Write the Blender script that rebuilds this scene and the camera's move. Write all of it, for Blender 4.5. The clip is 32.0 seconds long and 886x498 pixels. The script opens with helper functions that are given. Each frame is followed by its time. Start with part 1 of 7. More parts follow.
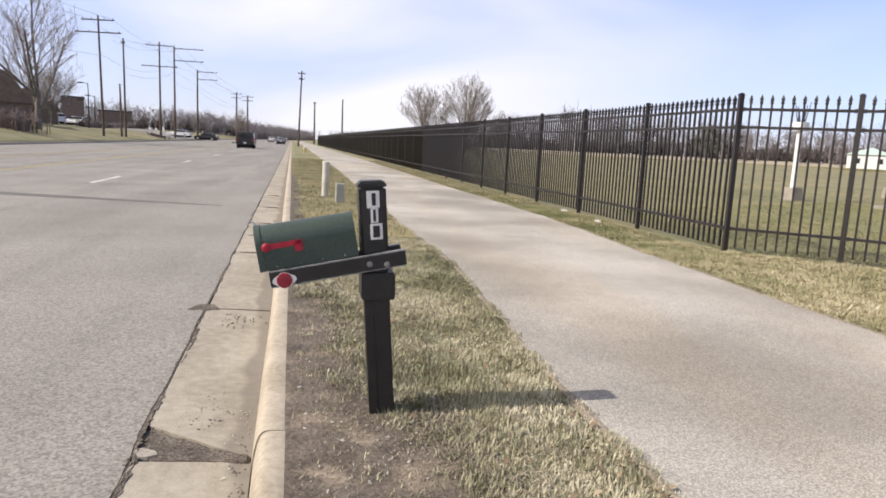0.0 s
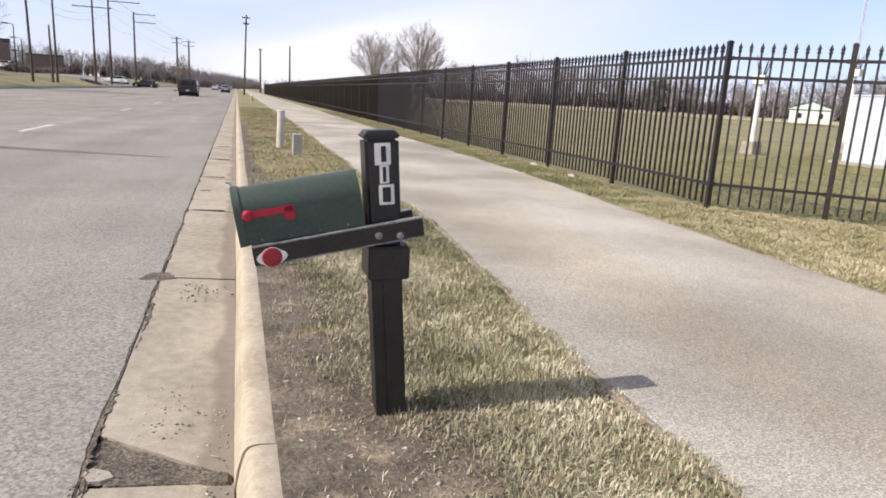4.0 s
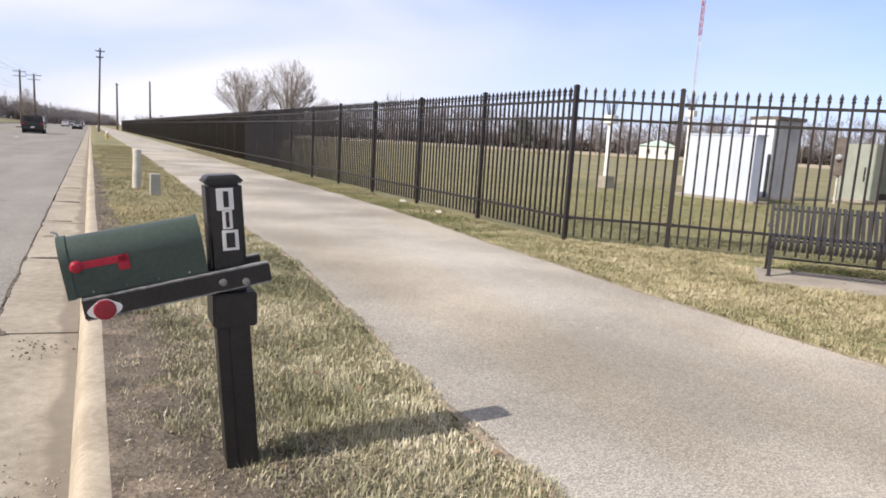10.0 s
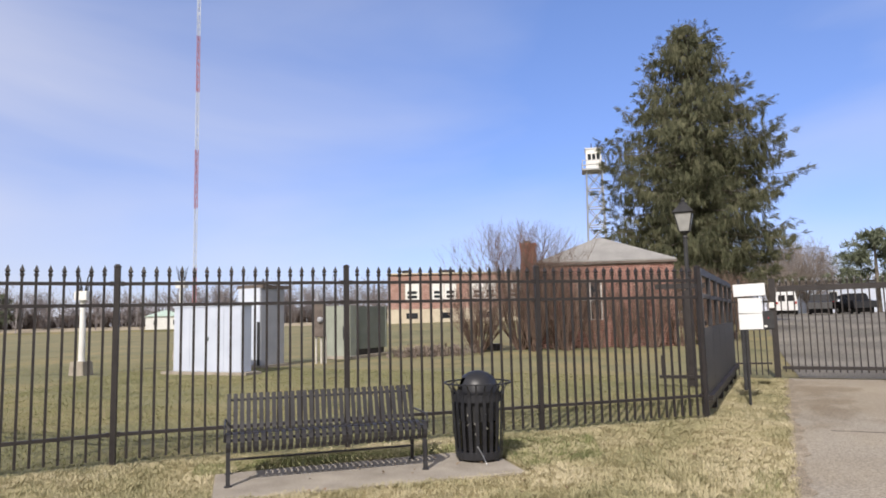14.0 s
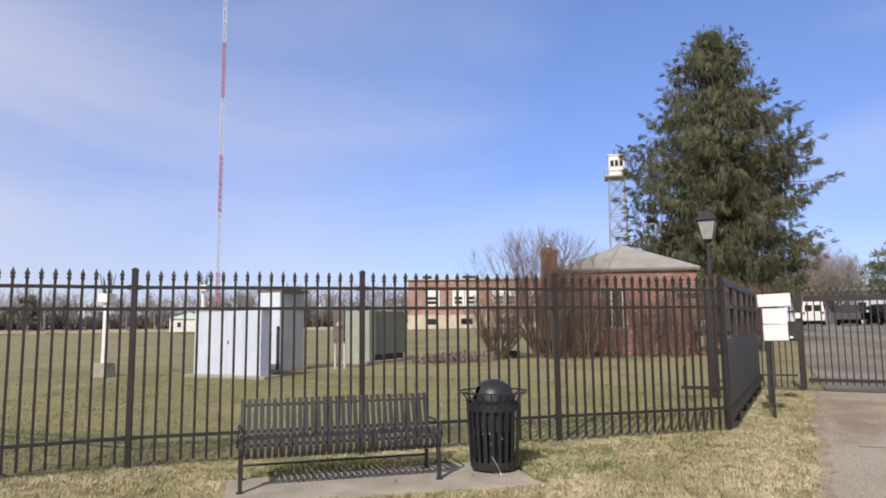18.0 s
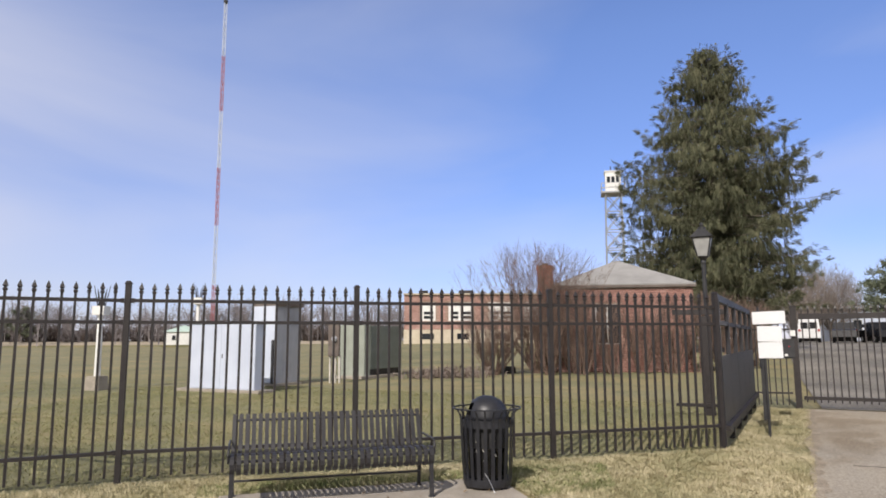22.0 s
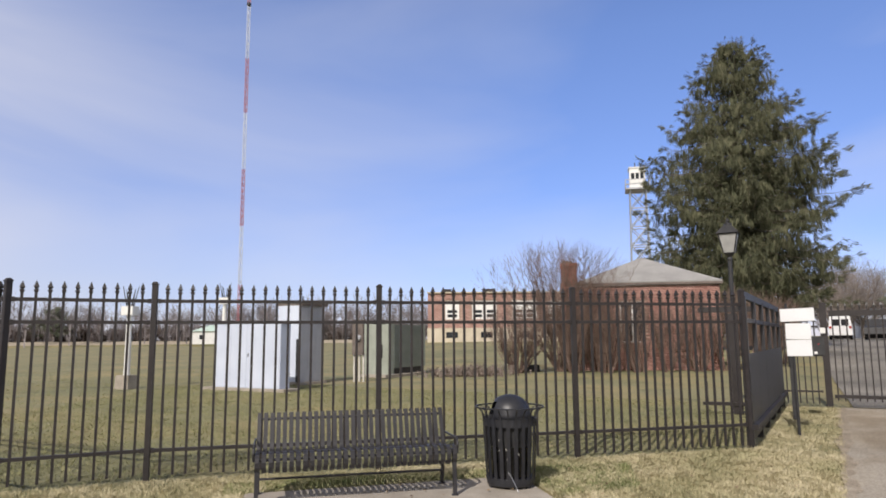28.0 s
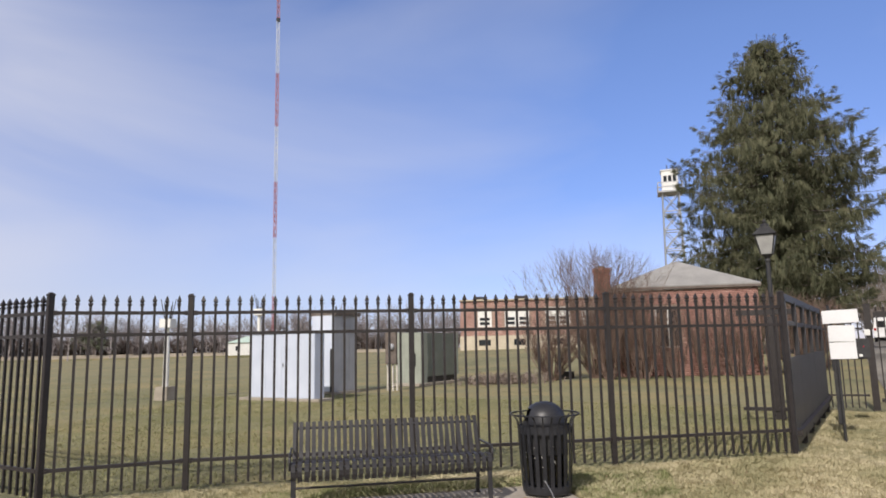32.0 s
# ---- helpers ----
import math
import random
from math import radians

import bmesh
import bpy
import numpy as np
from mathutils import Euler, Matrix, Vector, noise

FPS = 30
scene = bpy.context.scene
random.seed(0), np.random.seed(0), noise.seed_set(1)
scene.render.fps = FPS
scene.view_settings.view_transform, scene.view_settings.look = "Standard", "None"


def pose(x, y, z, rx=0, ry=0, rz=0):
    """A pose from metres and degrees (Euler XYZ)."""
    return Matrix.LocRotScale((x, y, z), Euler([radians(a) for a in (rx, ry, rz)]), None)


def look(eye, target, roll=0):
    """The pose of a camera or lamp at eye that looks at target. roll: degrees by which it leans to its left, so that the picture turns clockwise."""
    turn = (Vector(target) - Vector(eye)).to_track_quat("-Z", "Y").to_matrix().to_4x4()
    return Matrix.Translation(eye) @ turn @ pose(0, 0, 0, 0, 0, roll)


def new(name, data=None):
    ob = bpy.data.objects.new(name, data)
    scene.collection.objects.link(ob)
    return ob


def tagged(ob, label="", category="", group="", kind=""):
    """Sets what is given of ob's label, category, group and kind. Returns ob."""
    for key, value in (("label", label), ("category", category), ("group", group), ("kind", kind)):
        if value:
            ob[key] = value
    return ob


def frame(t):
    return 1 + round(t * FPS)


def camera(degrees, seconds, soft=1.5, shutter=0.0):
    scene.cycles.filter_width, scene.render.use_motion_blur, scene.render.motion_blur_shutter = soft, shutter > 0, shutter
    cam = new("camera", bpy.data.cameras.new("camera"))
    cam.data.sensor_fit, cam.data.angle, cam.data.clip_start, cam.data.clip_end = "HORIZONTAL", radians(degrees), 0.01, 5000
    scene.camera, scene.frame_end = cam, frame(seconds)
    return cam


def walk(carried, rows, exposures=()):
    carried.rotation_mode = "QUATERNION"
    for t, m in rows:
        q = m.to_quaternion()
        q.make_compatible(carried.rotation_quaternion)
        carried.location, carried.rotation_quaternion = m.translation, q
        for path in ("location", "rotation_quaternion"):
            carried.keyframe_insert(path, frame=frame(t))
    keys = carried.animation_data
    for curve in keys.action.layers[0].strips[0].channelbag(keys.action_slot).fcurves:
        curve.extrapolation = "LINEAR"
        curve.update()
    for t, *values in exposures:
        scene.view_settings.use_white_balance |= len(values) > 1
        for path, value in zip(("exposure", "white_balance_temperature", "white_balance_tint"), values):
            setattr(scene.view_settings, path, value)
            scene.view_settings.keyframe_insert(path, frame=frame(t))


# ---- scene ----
# ---- camera ----
cam = camera(67.1, 32.0, soft=1.75)
PATH = [
    (0, (0.165, -0.005, 1.236), (0.512, 1.941, 0.93), 2.7),
    (0.5, (0.142, 0.256, 1.207), (0.53, 2.195, 0.91), 3.2),
    (1, (0.121, 0.437, 1.2), (0.547, 2.363, 0.867), 3.7),
    (1.5, (0.067, 0.538, 1.192), (0.544, 2.443, 0.811), 4.3),
    (2, (0.031, 0.579, 1.19), (0.553, 2.459, 0.748), 3.8),
    (2.5, (0.024, 0.61, 1.192), (0.554, 2.479, 0.72), 3.0),
    (3, (0.012, 0.612, 1.192), (0.529, 2.494, 0.755), 2.9),
    (3.5, (0.0, 0.609, 1.187), (0.506, 2.494, 0.749), 3.2),
    (5.5, (0.002, 0.634, 1.187), (0.458, 2.532, 0.751), 3.4),
    (6, (-0.002, 0.625, 1.189), (0.457, 2.518, 0.734), 3.6),
    (6.5, (-0.003, 0.618, 1.189), (0.457, 2.51, 0.731), 3.5),
    (7, (-0.009, 0.61, 1.192), (0.446, 2.508, 0.756), 3.0),
    (7.5, (-0.011, 0.592, 1.191), (0.449, 2.494, 0.773), 3.2),
    (8, (-0.016, 0.584, 1.198), (0.445, 2.486, 0.788), 3.4),
    (8.5, (-0.018, 0.581, 1.198), (0.441, 2.486, 0.799), 3.4),
    (9, (-0.014, 0.566, 1.198), (0.447, 2.473, 0.812), 2.9),
    (9.5, (0.013, 0.549, 1.2), (0.507, 2.449, 0.818), 2.7),
    (10, (0.085, 0.548, 1.219), (0.923, 2.338, 0.907), 3.3),
    (10.2, (0.116, 0.55, 1.221), (1.143, 2.247, 0.966), 2.8),
    (10.5, (0.182, 0.539, 1.243), (1.392, 2.123, 1.083), 1.9),
    (10.8, (0.26, 0.483, 1.277), (1.59, 1.975, 1.199), 1.0),
    (11, (0.339, 0.44, 1.279), (1.739, 1.867, 1.247), 0.8),
    (11.3, (0.451, 0.419, 1.281), (1.956, 1.736, 1.302), 0.6),
    (11.5, (0.566, 0.437, 1.283), (2.135, 1.678, 1.309), 0.7),
    (12, (0.795, 0.568, 1.314), (2.505, 1.605, 1.327), 0.5),
    (12.5, (1.028, 0.72, 1.33), (2.78, 1.682, 1.394), -0.4),
    (13, (1.297, 0.873, 1.392), (3.053, 1.825, 1.505), -0.8),
    (13.5, (1.524, 1.03, 1.408), (3.29, 1.954, 1.575), -0.7),
    (14, (1.647, 1.135, 1.436), (3.443, 1.991, 1.644), -1.3),
    (14.5, (1.683, 1.126, 1.447), (3.448, 2.043, 1.657), -0.7),
    (16.5, (1.726, 1.115, 1.457), (3.476, 2.056, 1.682), -0.7),
    (17, (1.743, 1.121, 1.455), (3.5, 2.049, 1.684), -0.8),
    (17.5, (1.748, 1.126, 1.455), (3.509, 2.047, 1.682), -0.7),
    (18, (1.736, 1.121, 1.452), (3.502, 2.033, 1.678), -0.6),
    (18.5, (1.733, 1.117, 1.466), (3.503, 2.02, 1.691), -0.2),
    (19, (1.737, 1.116, 1.472), (3.511, 2.011, 1.701), 0.1),
    (19.5, (1.74, 1.114, 1.457), (3.516, 2.002, 1.695), 0.1),
    (20, (1.733, 1.115, 1.46), (3.508, 2.005, 1.705), 0.1),
    (20.5, (1.732, 1.108, 1.465), (3.502, 2.004, 1.717), 0.1),
    (21, (1.733, 1.113, 1.472), (3.501, 2.012, 1.73), 0.2),
    (21.5, (1.729, 1.109, 1.469), (3.495, 2.01, 1.735), 0.2),
    (22, (1.745, 1.102, 1.46), (3.51, 2.002, 1.729), -0.2),
    (22.5, (1.744, 1.101, 1.469), (3.51, 2.0, 1.736), -0.5),
    (23, (1.741, 1.108, 1.462), (3.506, 2.007, 1.733), -0.6),
    (23.5, (1.729, 1.098, 1.461), (3.493, 2.0, 1.736), -0.7),
    (24, (1.726, 1.104, 1.462), (3.486, 2.011, 1.742), -0.9),
    (24.5, (1.728, 1.107, 1.468), (3.483, 2.023, 1.753), -1.1),
    (25, (1.734, 1.1, 1.468), (3.484, 2.024, 1.757), -1.4),
    (25.5, (1.734, 1.099, 1.459), (3.477, 2.035, 1.752), -1.4),
    (27.5, (1.751, 1.092, 1.462), (3.484, 2.052, 1.736), -0.7),
    (28, (1.752, 1.084, 1.464), (3.485, 2.046, 1.729), -0.4),
    (28.5, (1.748, 1.095, 1.459), (3.482, 2.055, 1.723), 0.0),
    (29, (1.743, 1.097, 1.458), (3.476, 2.061, 1.722), -0.2),
    (29.5, (1.733, 1.1, 1.466), (3.457, 2.078, 1.734), -0.1),
    (30, (1.73, 1.098, 1.468), (3.443, 2.093, 1.744), -0.1),
    (30.5, (1.738, 1.101, 1.46), (3.44, 2.112, 1.744), -0.1),
    (31, (1.753, 1.099, 1.457), (3.447, 2.122, 1.744), -0.7),
    (31.5, (1.759, 1.093, 1.457), (3.447, 2.126, 1.746), -0.9),
    (32, (1.764, 1.087, 1.457), (3.447, 2.127, 1.747), -1.2),
]
# the camera's own brightness: lighter by the road, darker before the open sky
EXPOSURE = [(0.0, 0.37), (6.0, 0.43), (9.0, 0.43), (11.0, 0.34), (13.4, 0.21), (14.2, 0.08), (16.0, 0.04), (32.0, -0.04)]
walk(cam, [(t, look(eye, target, roll)) for t, eye, target, roll in PATH], EXPOSURE)


# ---- world, sun ----
SUN_FROM = Vector((-0.99, -0.085, 0.85)).normalized()
sun = new("sun", bpy.data.lights.new("sun", "SUN"))
sun.data.energy, sun.data.angle, sun.data.color = 4.0, radians(0.6), (1.0, 0.92, 0.85)
sun.matrix_world = look(SUN_FROM * 60, (0, 0, 0))

world = bpy.data.worlds.new("world")
scene.world = world
world.use_nodes = True
wn, wl = world.node_tree.nodes, world.node_tree.links
wn.clear()
sky = wn.new("ShaderNodeTexSky")
sky.sky_type, sky.sun_disc = "NISHITA", False
sky.sun_elevation = math.asin(SUN_FROM.z)
sky.sun_rotation = math.atan2(SUN_FROM.x, SUN_FROM.y)
sky.air_density, sky.dust_density, sky.ozone_density = 1.0, 0.1, 1.6
tone = wn.new("ShaderNodeMix")
tone.data_type, tone.blend_type = "RGBA", "MULTIPLY"
tone.inputs["Factor"].default_value = 1.0
# clear cold air: the sky stays blue down to the horizon
high = wn.new("ShaderNodeMix")
high.data_type = "RGBA"
high.inputs["A"].default_value, high.inputs["B"].default_value = (0.53, 0.57, 0.945, 1), (0.97, 1.0, 1.33, 1)
rise = wn.new("ShaderNodeSeparateXYZ")
lift = wn.new("ShaderNodeMapRange")
lift.inputs["From Min"].default_value, lift.inputs["From Max"].default_value = 0.0, 0.42
# a thin milky haze overhead
deep = wn.new("ShaderNodeMix")
deep.data_type, deep.blend_type = "RGBA", "MULTIPLY"
deep.inputs["B"].default_value = (0.60, 0.43, 0.29, 1)
zen = wn.new("ShaderNodeMapRange")
zen.interpolation_type = "SMOOTHSTEP"
zen.inputs["From Min"].default_value, zen.inputs["From Max"].default_value = 0.48, 0.82
wco = wn.new("ShaderNodeTexCoord")
wmap = wn.new("ShaderNodeMapping")
wmap.inputs["Scale"].default_value = (1.0, 1.0, 3.2)
wmap.inputs["Rotation"].default_value = (0.35, 0.15, 0.6)
cirrus = wn.new("ShaderNodeTexNoise")
cirrus.inputs["Scale"].default_value, cirrus.inputs["Detail"].default_value, cirrus.inputs["Roughness"].default_value = 1.3, 6.0, 0.45
cirrus.inputs["Distortion"].default_value = 0.5
spread = wn.new("ShaderNodeMapRange")
spread.inputs["From Min"].default_value, spread.inputs["From Max"].default_value = 0.40, 0.72
spread.inputs["To Max"].default_value = 0.40
# thin high cloud thickens towards the road's end
side = wn.new("ShaderNodeVectorMath")
side.operation = "DOT_PRODUCT"
side.inputs[1].default_value = (-0.78, 0.56, 0.05)
bank = wn.new("ShaderNodeMapRange")
bank.interpolation_type = "SMOOTHSTEP"
bank.inputs["From Min"].default_value, bank.inputs["From Max"].default_value = -0.10, 0.66
bank.inputs["To Max"].default_value = 0.75
streak = wn.new("ShaderNodeMapRange")
streak.inputs["From Min"].default_value, streak.inputs["From Max"].default_value = 0.40, 0.62
streak.inputs["To Min"].default_value, streak.inputs["To Max"].default_value = 0.62, 1.35
torn = wn.new("ShaderNodeMath")
torn.operation = "MULTIPLY"
both = wn.new("ShaderNodeMath")
both.operation, both.use_clamp = "ADD", True
veil = wn.new("ShaderNodeMix")
veil.data_type = "RGBA"
veil.inputs["B"].default_value = (5.9, 5.85, 6.4, 1)
wbg = wn.new("ShaderNodeBackground")
wbg.inputs["Strength"].default_value = 0.131
wout = wn.new("ShaderNodeOutputWorld")
wl.new(wco.outputs["Generated"], wmap.inputs["Vector"])
wl.new(wmap.outputs["Vector"], cirrus.inputs["Vector"])
wl.new(cirrus.outputs["Fac"], spread.inputs["Value"])
wl.new(wco.outputs["Generated"], side.inputs[0])
wl.new(side.outputs["Value"], bank.inputs["Value"])
wl.new(spread.outputs["Result"], both.inputs[0])
wl.new(cirrus.outputs["Fac"], streak.inputs["Value"])
wl.new(bank.outputs["Result"], torn.inputs[0])
wl.new(streak.outputs["Result"], torn.inputs[1])
wl.new(torn.outputs["Value"], both.inputs[1])
wl.new(both.outputs["Value"], veil.inputs["Factor"])
wl.new(wco.outputs["Generated"], rise.inputs["Vector"])
wl.new(rise.outputs["Z"], lift.inputs["Value"])
wl.new(lift.outputs["Result"], high.inputs["Factor"])
wl.new(high.outputs["Result"], tone.inputs["B"])
wl.new(sky.outputs["Color"], deep.inputs["A"])
wl.new(rise.outputs["Z"], zen.inputs["Value"])
wl.new(zen.outputs["Result"], deep.inputs["Factor"])
wl.new(deep.outputs["Result"], tone.inputs["A"])
wl.new(tone.outputs["Result"], veil.inputs["A"])
# pale glare of the haze on the sun's side of the sky
glare_side = wn.new("ShaderNodeVectorMath")
glare_side.operation = "DOT_PRODUCT"
glare_side.inputs[1].default_value = (-0.88, -0.44, 0.20)
glare_rise = wn.new("ShaderNodeMapRange")
glare_rise.interpolation_type = "SMOOTHSTEP"
glare_rise.inputs["From Min"].default_value, glare_rise.inputs["From Max"].default_value = 0.05, 0.75
glare_rise.inputs["To Max"].default_value = 0.85
glare = wn.new("ShaderNodeMix")
glare.data_type = "RGBA"
glare.inputs["B"].default_value = (5.2, 4.95, 4.8, 1)
wl.new(wco.outputs["Generated"], glare_side.inputs[0])
wl.new(glare_side.outputs["Value"], glare_rise.inputs["Value"])
wl.new(glare_rise.outputs["Result"], glare.inputs["Factor"])
wl.new(veil.outputs["Result"], glare.inputs["A"])
wl.new(glare.outputs["Result"], wbg.inputs["Color"])
wl.new(wbg.outputs["Background"], wout.inputs["Surface"])


# ---- materials ----
def surf(name, dark, light, scale=8.0, fine=60.0, rough=0.8, bump=0.2, metal=0.0, spec=0.4, vary=0.0, third=None, low=0.35, high=0.65, space="Object", dist=0.01, speck=0.0, grain=90.0):
    """A two-scale procedural surface: a broad mottling, a fine grain with relief, and a change from piece to piece."""
    m = bpy.data.materials.new(name)
    m.use_nodes = True
    nt, ln = m.node_tree.nodes, m.node_tree.links
    b = nt["Principled BSDF"]
    b.inputs["Roughness"].default_value, b.inputs["Metallic"].default_value = rough, metal
    b.inputs["Specular IOR Level"].default_value = spec
    if space == "World":
        co = nt.new("ShaderNodeNewGeometry").outputs["Position"]
    else:
        co = nt.new("ShaderNodeTexCoord").outputs["Object"]
    n1, n2 = nt.new("ShaderNodeTexNoise"), nt.new("ShaderNodeTexNoise")
    n1.inputs["Scale"].default_value, n1.inputs["Detail"].default_value = scale, 5.0
    n2.inputs["Scale"].default_value, n2.inputs["Detail"].default_value = fine, 3.0
    ln.new(co, n1.inputs["Vector"])
    ln.new(co, n2.inputs["Vector"])
    r = nt.new("ShaderNodeValToRGB")
    r.color_ramp.elements[0].position, r.color_ramp.elements[1].position = low, high
    r.color_ramp.elements[0].color, r.color_ramp.elements[1].color = (*dark, 1), (*light, 1)
    if third:
        e = r.color_ramp.elements.new((low + high) / 2)
        e.color = (*third, 1)
    mixf = nt.new("ShaderNodeMath")
    mixf.operation = "MULTIPLY_ADD"
    mixf.inputs[1].default_value = 0.45
    ln.new(n2.outputs["Fac"], mixf.inputs[0])
    half = nt.new("ShaderNodeMath")
    half.operation = "MULTIPLY"
    half.inputs[1].default_value = 0.55
    ln.new(n1.outputs["Fac"], half.inputs[0])
    ln.new(half.outputs["Value"], mixf.inputs[2])
    ln.new(mixf.outputs["Value"], r.inputs["Fac"])
    out = r.outputs["Color"]
    if vary:
        info = nt.new("ShaderNodeObjectInfo")
        hsv = nt.new("ShaderNodeHueSaturation")
        mr = nt.new("ShaderNodeMapRange")
        mr.inputs["To Min"].default_value, mr.inputs["To Max"].default_value = 1 - vary, 1 + vary
        ln.new(info.outputs["Random"], mr.inputs["Value"])
        ln.new(mr.outputs["Result"], hsv.inputs["Value"])
        ln.new(out, hsv.inputs["Color"])
        out = hsv.outputs["Color"]
    if speck:
        vo = nt.new("ShaderNodeTexVoronoi")
        vo.inputs["Scale"].default_value = grain
        ln.new(co, vo.inputs["Vector"])
        sp = nt.new("ShaderNodeSeparateColor")
        ln.new(vo.outputs["Color"], sp.inputs["Color"])
        hs = nt.new("ShaderNodeHueSaturation")
        rg = nt.new("ShaderNodeMapRange")
        rg.inputs["To Min"].default_value, rg.inputs["To Max"].default_value = 1 - speck, 1 + speck
        ln.new(sp.outputs["Red"], rg.inputs["Value"])
        ln.new(rg.outputs["Result"], hs.inputs["Value"])
        ln.new(out, hs.inputs["Color"])
        out = hs.outputs["Color"]
    ln.new(out, b.inputs["Base Color"])
    if bump:
        bp = nt.new("ShaderNodeBump")
        bp.inputs["Strength"].default_value, bp.inputs["Distance"].default_value = bump, dist
        ln.new(n2.outputs["Fac"], bp.inputs["Height"])
        ln.new(bp.outputs["Normal"], b.inputs["Normal"])
    return m


def blades(name, colours, rough=0.7):
    """Small leaves or blades whose colour changes from one to the next."""
    m = bpy.data.materials.new(name)
    m.use_nodes = True
    nt, ln = m.node_tree.nodes, m.node_tree.links
    b = nt["Principled BSDF"]
    b.inputs["Roughness"].default_value, b.inputs["Specular IOR Level"].default_value = rough, 0.25
    g = nt.new("ShaderNodeNewGeometry")
    n = nt.new("ShaderNodeTexNoise")
    n.inputs["Scale"].default_value, n.inputs["Detail"].default_value = 1.1, 4.0
    ln.new(g.outputs["Position"], n.inputs["Vector"])
    mix = nt.new("ShaderNodeMath")
    mix.operation = "MULTIPLY_ADD"
    mix.inputs[1].default_value = 0.5
    ln.new(g.outputs["Random Per Island"], mix.inputs[0])
    sc = nt.new("ShaderNodeMapRange")
    sc.inputs["From Min"].default_value, sc.inputs["From Max"].default_value = 0.36, 0.64
    sc.inputs["To Max"].default_value = 0.5
    ln.new(n.outputs["Fac"], sc.inputs["Value"])
    ln.new(sc.outputs["Result"], mix.inputs[2])
    r = nt.new("ShaderNodeValToRGB")
    els = r.color_ramp.elements
    els[0].color, els[1].color = (*colours[0], 1), (*colours[-1], 1)
    for k, c in enumerate(colours[1:-1]):
        els.new((k + 1) / (len(colours) - 1)).color = (*c, 1)
    ln.new(mix.outputs["Value"], r.inputs["Fac"])
    ln.new(r.outputs["Color"], b.inputs["Base Color"])
    return m


def stained(m, tint, stretch, low, high, detail=4.0, offset=0.0):
    """Lays worn, discoloured patches over a surface: broad noise, stretched along an axis, that multiplies its colour."""
    nt, ln = m.node_tree.nodes, m.node_tree.links
    b = nt["Principled BSDF"]
    old = b.inputs["Base Color"].links[0].from_socket
    g, mp, n = nt.new("ShaderNodeNewGeometry"), nt.new("ShaderNodeMapping"), nt.new("ShaderNodeTexNoise")
    mp.inputs["Scale"].default_value, mp.inputs["Location"].default_value = stretch, (offset, offset * 0.7, 0)
    n.inputs["Scale"].default_value, n.inputs["Detail"].default_value = 1.0, detail
    ln.new(g.outputs["Position"], mp.inputs["Vector"])
    ln.new(mp.outputs["Vector"], n.inputs["Vector"])
    mr, mix = nt.new("ShaderNodeMapRange"), nt.new("ShaderNodeMix")
    mr.interpolation_type = "SMOOTHSTEP"
    mr.inputs["From Min"].default_value, mr.inputs["From Max"].default_value = low, high
    mix.data_type, mix.blend_type = "RGBA", "MULTIPLY"
    mix.inputs["B"].default_value = (*tint, 1)
    ln.new(n.outputs["Fac"], mr.inputs["Value"])
    ln.new(mr.outputs["Result"], mix.inputs["Factor"])
    ln.new(old, mix.inputs["A"])
    ln.new(mix.outputs["Result"], b.inputs["Base Color"])
    return m


M_asphalt = surf("asphalt", (0.186, 0.173, 0.153), (0.306, 0.286, 0.256), 0.45, 60, 0.9, 0.3, space="World", third=(0.25, 0.233, 0.206), low=0.3, high=0.7, speck=0.34, grain=85)
M_path = surf("pebbled_path", (0.275, 0.253, 0.218), (0.495, 0.46, 0.405), 0.45, 120, 0.92, 0.35, space="World", third=(0.378, 0.349, 0.302), low=0.43, high=0.57, speck=0.28, grain=120)
M_drive = surf("driveway_paving", (0.26, 0.228, 0.183), (0.425, 0.382, 0.318), 0.35, 30, 0.92, 0.4, space="World", low=0.3, high=0.7, speck=0.25, grain=70)
M_apron = surf("apron_concrete", (0.30, 0.272, 0.235), (0.47, 0.43, 0.375), 0.5, 40, 0.92, 0.3, space="World", low=0.3, high=0.7, speck=0.12, grain=90)
M_yard = surf("yard_paving", (0.12, 0.11, 0.094), (0.30, 0.275, 0.232), 0.25, 25, 0.92, 0.3, space="World", low=0.40, high=0.62)
M_gutter = surf("gutter_concrete", (0.268, 0.236, 0.183), (0.428, 0.382, 0.308), 1.6, 14, 0.9, 0.3, space="World", third=(0.353, 0.312, 0.247), vary=0.05, speck=0.10, grain=160)
M_curb = surf("curb_concrete", (0.31, 0.262, 0.195), (0.475, 0.413, 0.325), 2.5, 30, 0.88, 0.25, space="World", third=(0.40, 0.345, 0.265), vary=0.04, speck=0.08, grain=150)
M_concrete = surf("pad_concrete", (0.265, 0.235, 0.195), (0.43, 0.385, 0.325), 3, 60, 0.9, 0.3, space="World")
M_tar = surf("dark_patch", (0.075, 0.064, 0.054), (0.195, 0.166, 0.137), 9, 70, 0.95, 0.8, space="World", speck=0.45, grain=120, spec=0.15)
M_soil = surf("turf_soil", (0.145, 0.146, 0.074), (0.29, 0.252, 0.134), 0.16, 9, 0.95, 0.7, space="World", third=(0.208, 0.196, 0.103), low=0.32, high=0.66)
M_straw = blades("turf", [(0.115, 0.121, 0.064), (0.305, 0.297, 0.178), (0.53, 0.487, 0.34), (0.78, 0.715, 0.57)])
M_deadstraw = blades("dead_straw", [(0.26, 0.215, 0.15), (0.42, 0.36, 0.26), (0.60, 0.53, 0.40), (0.78, 0.72, 0.58)])
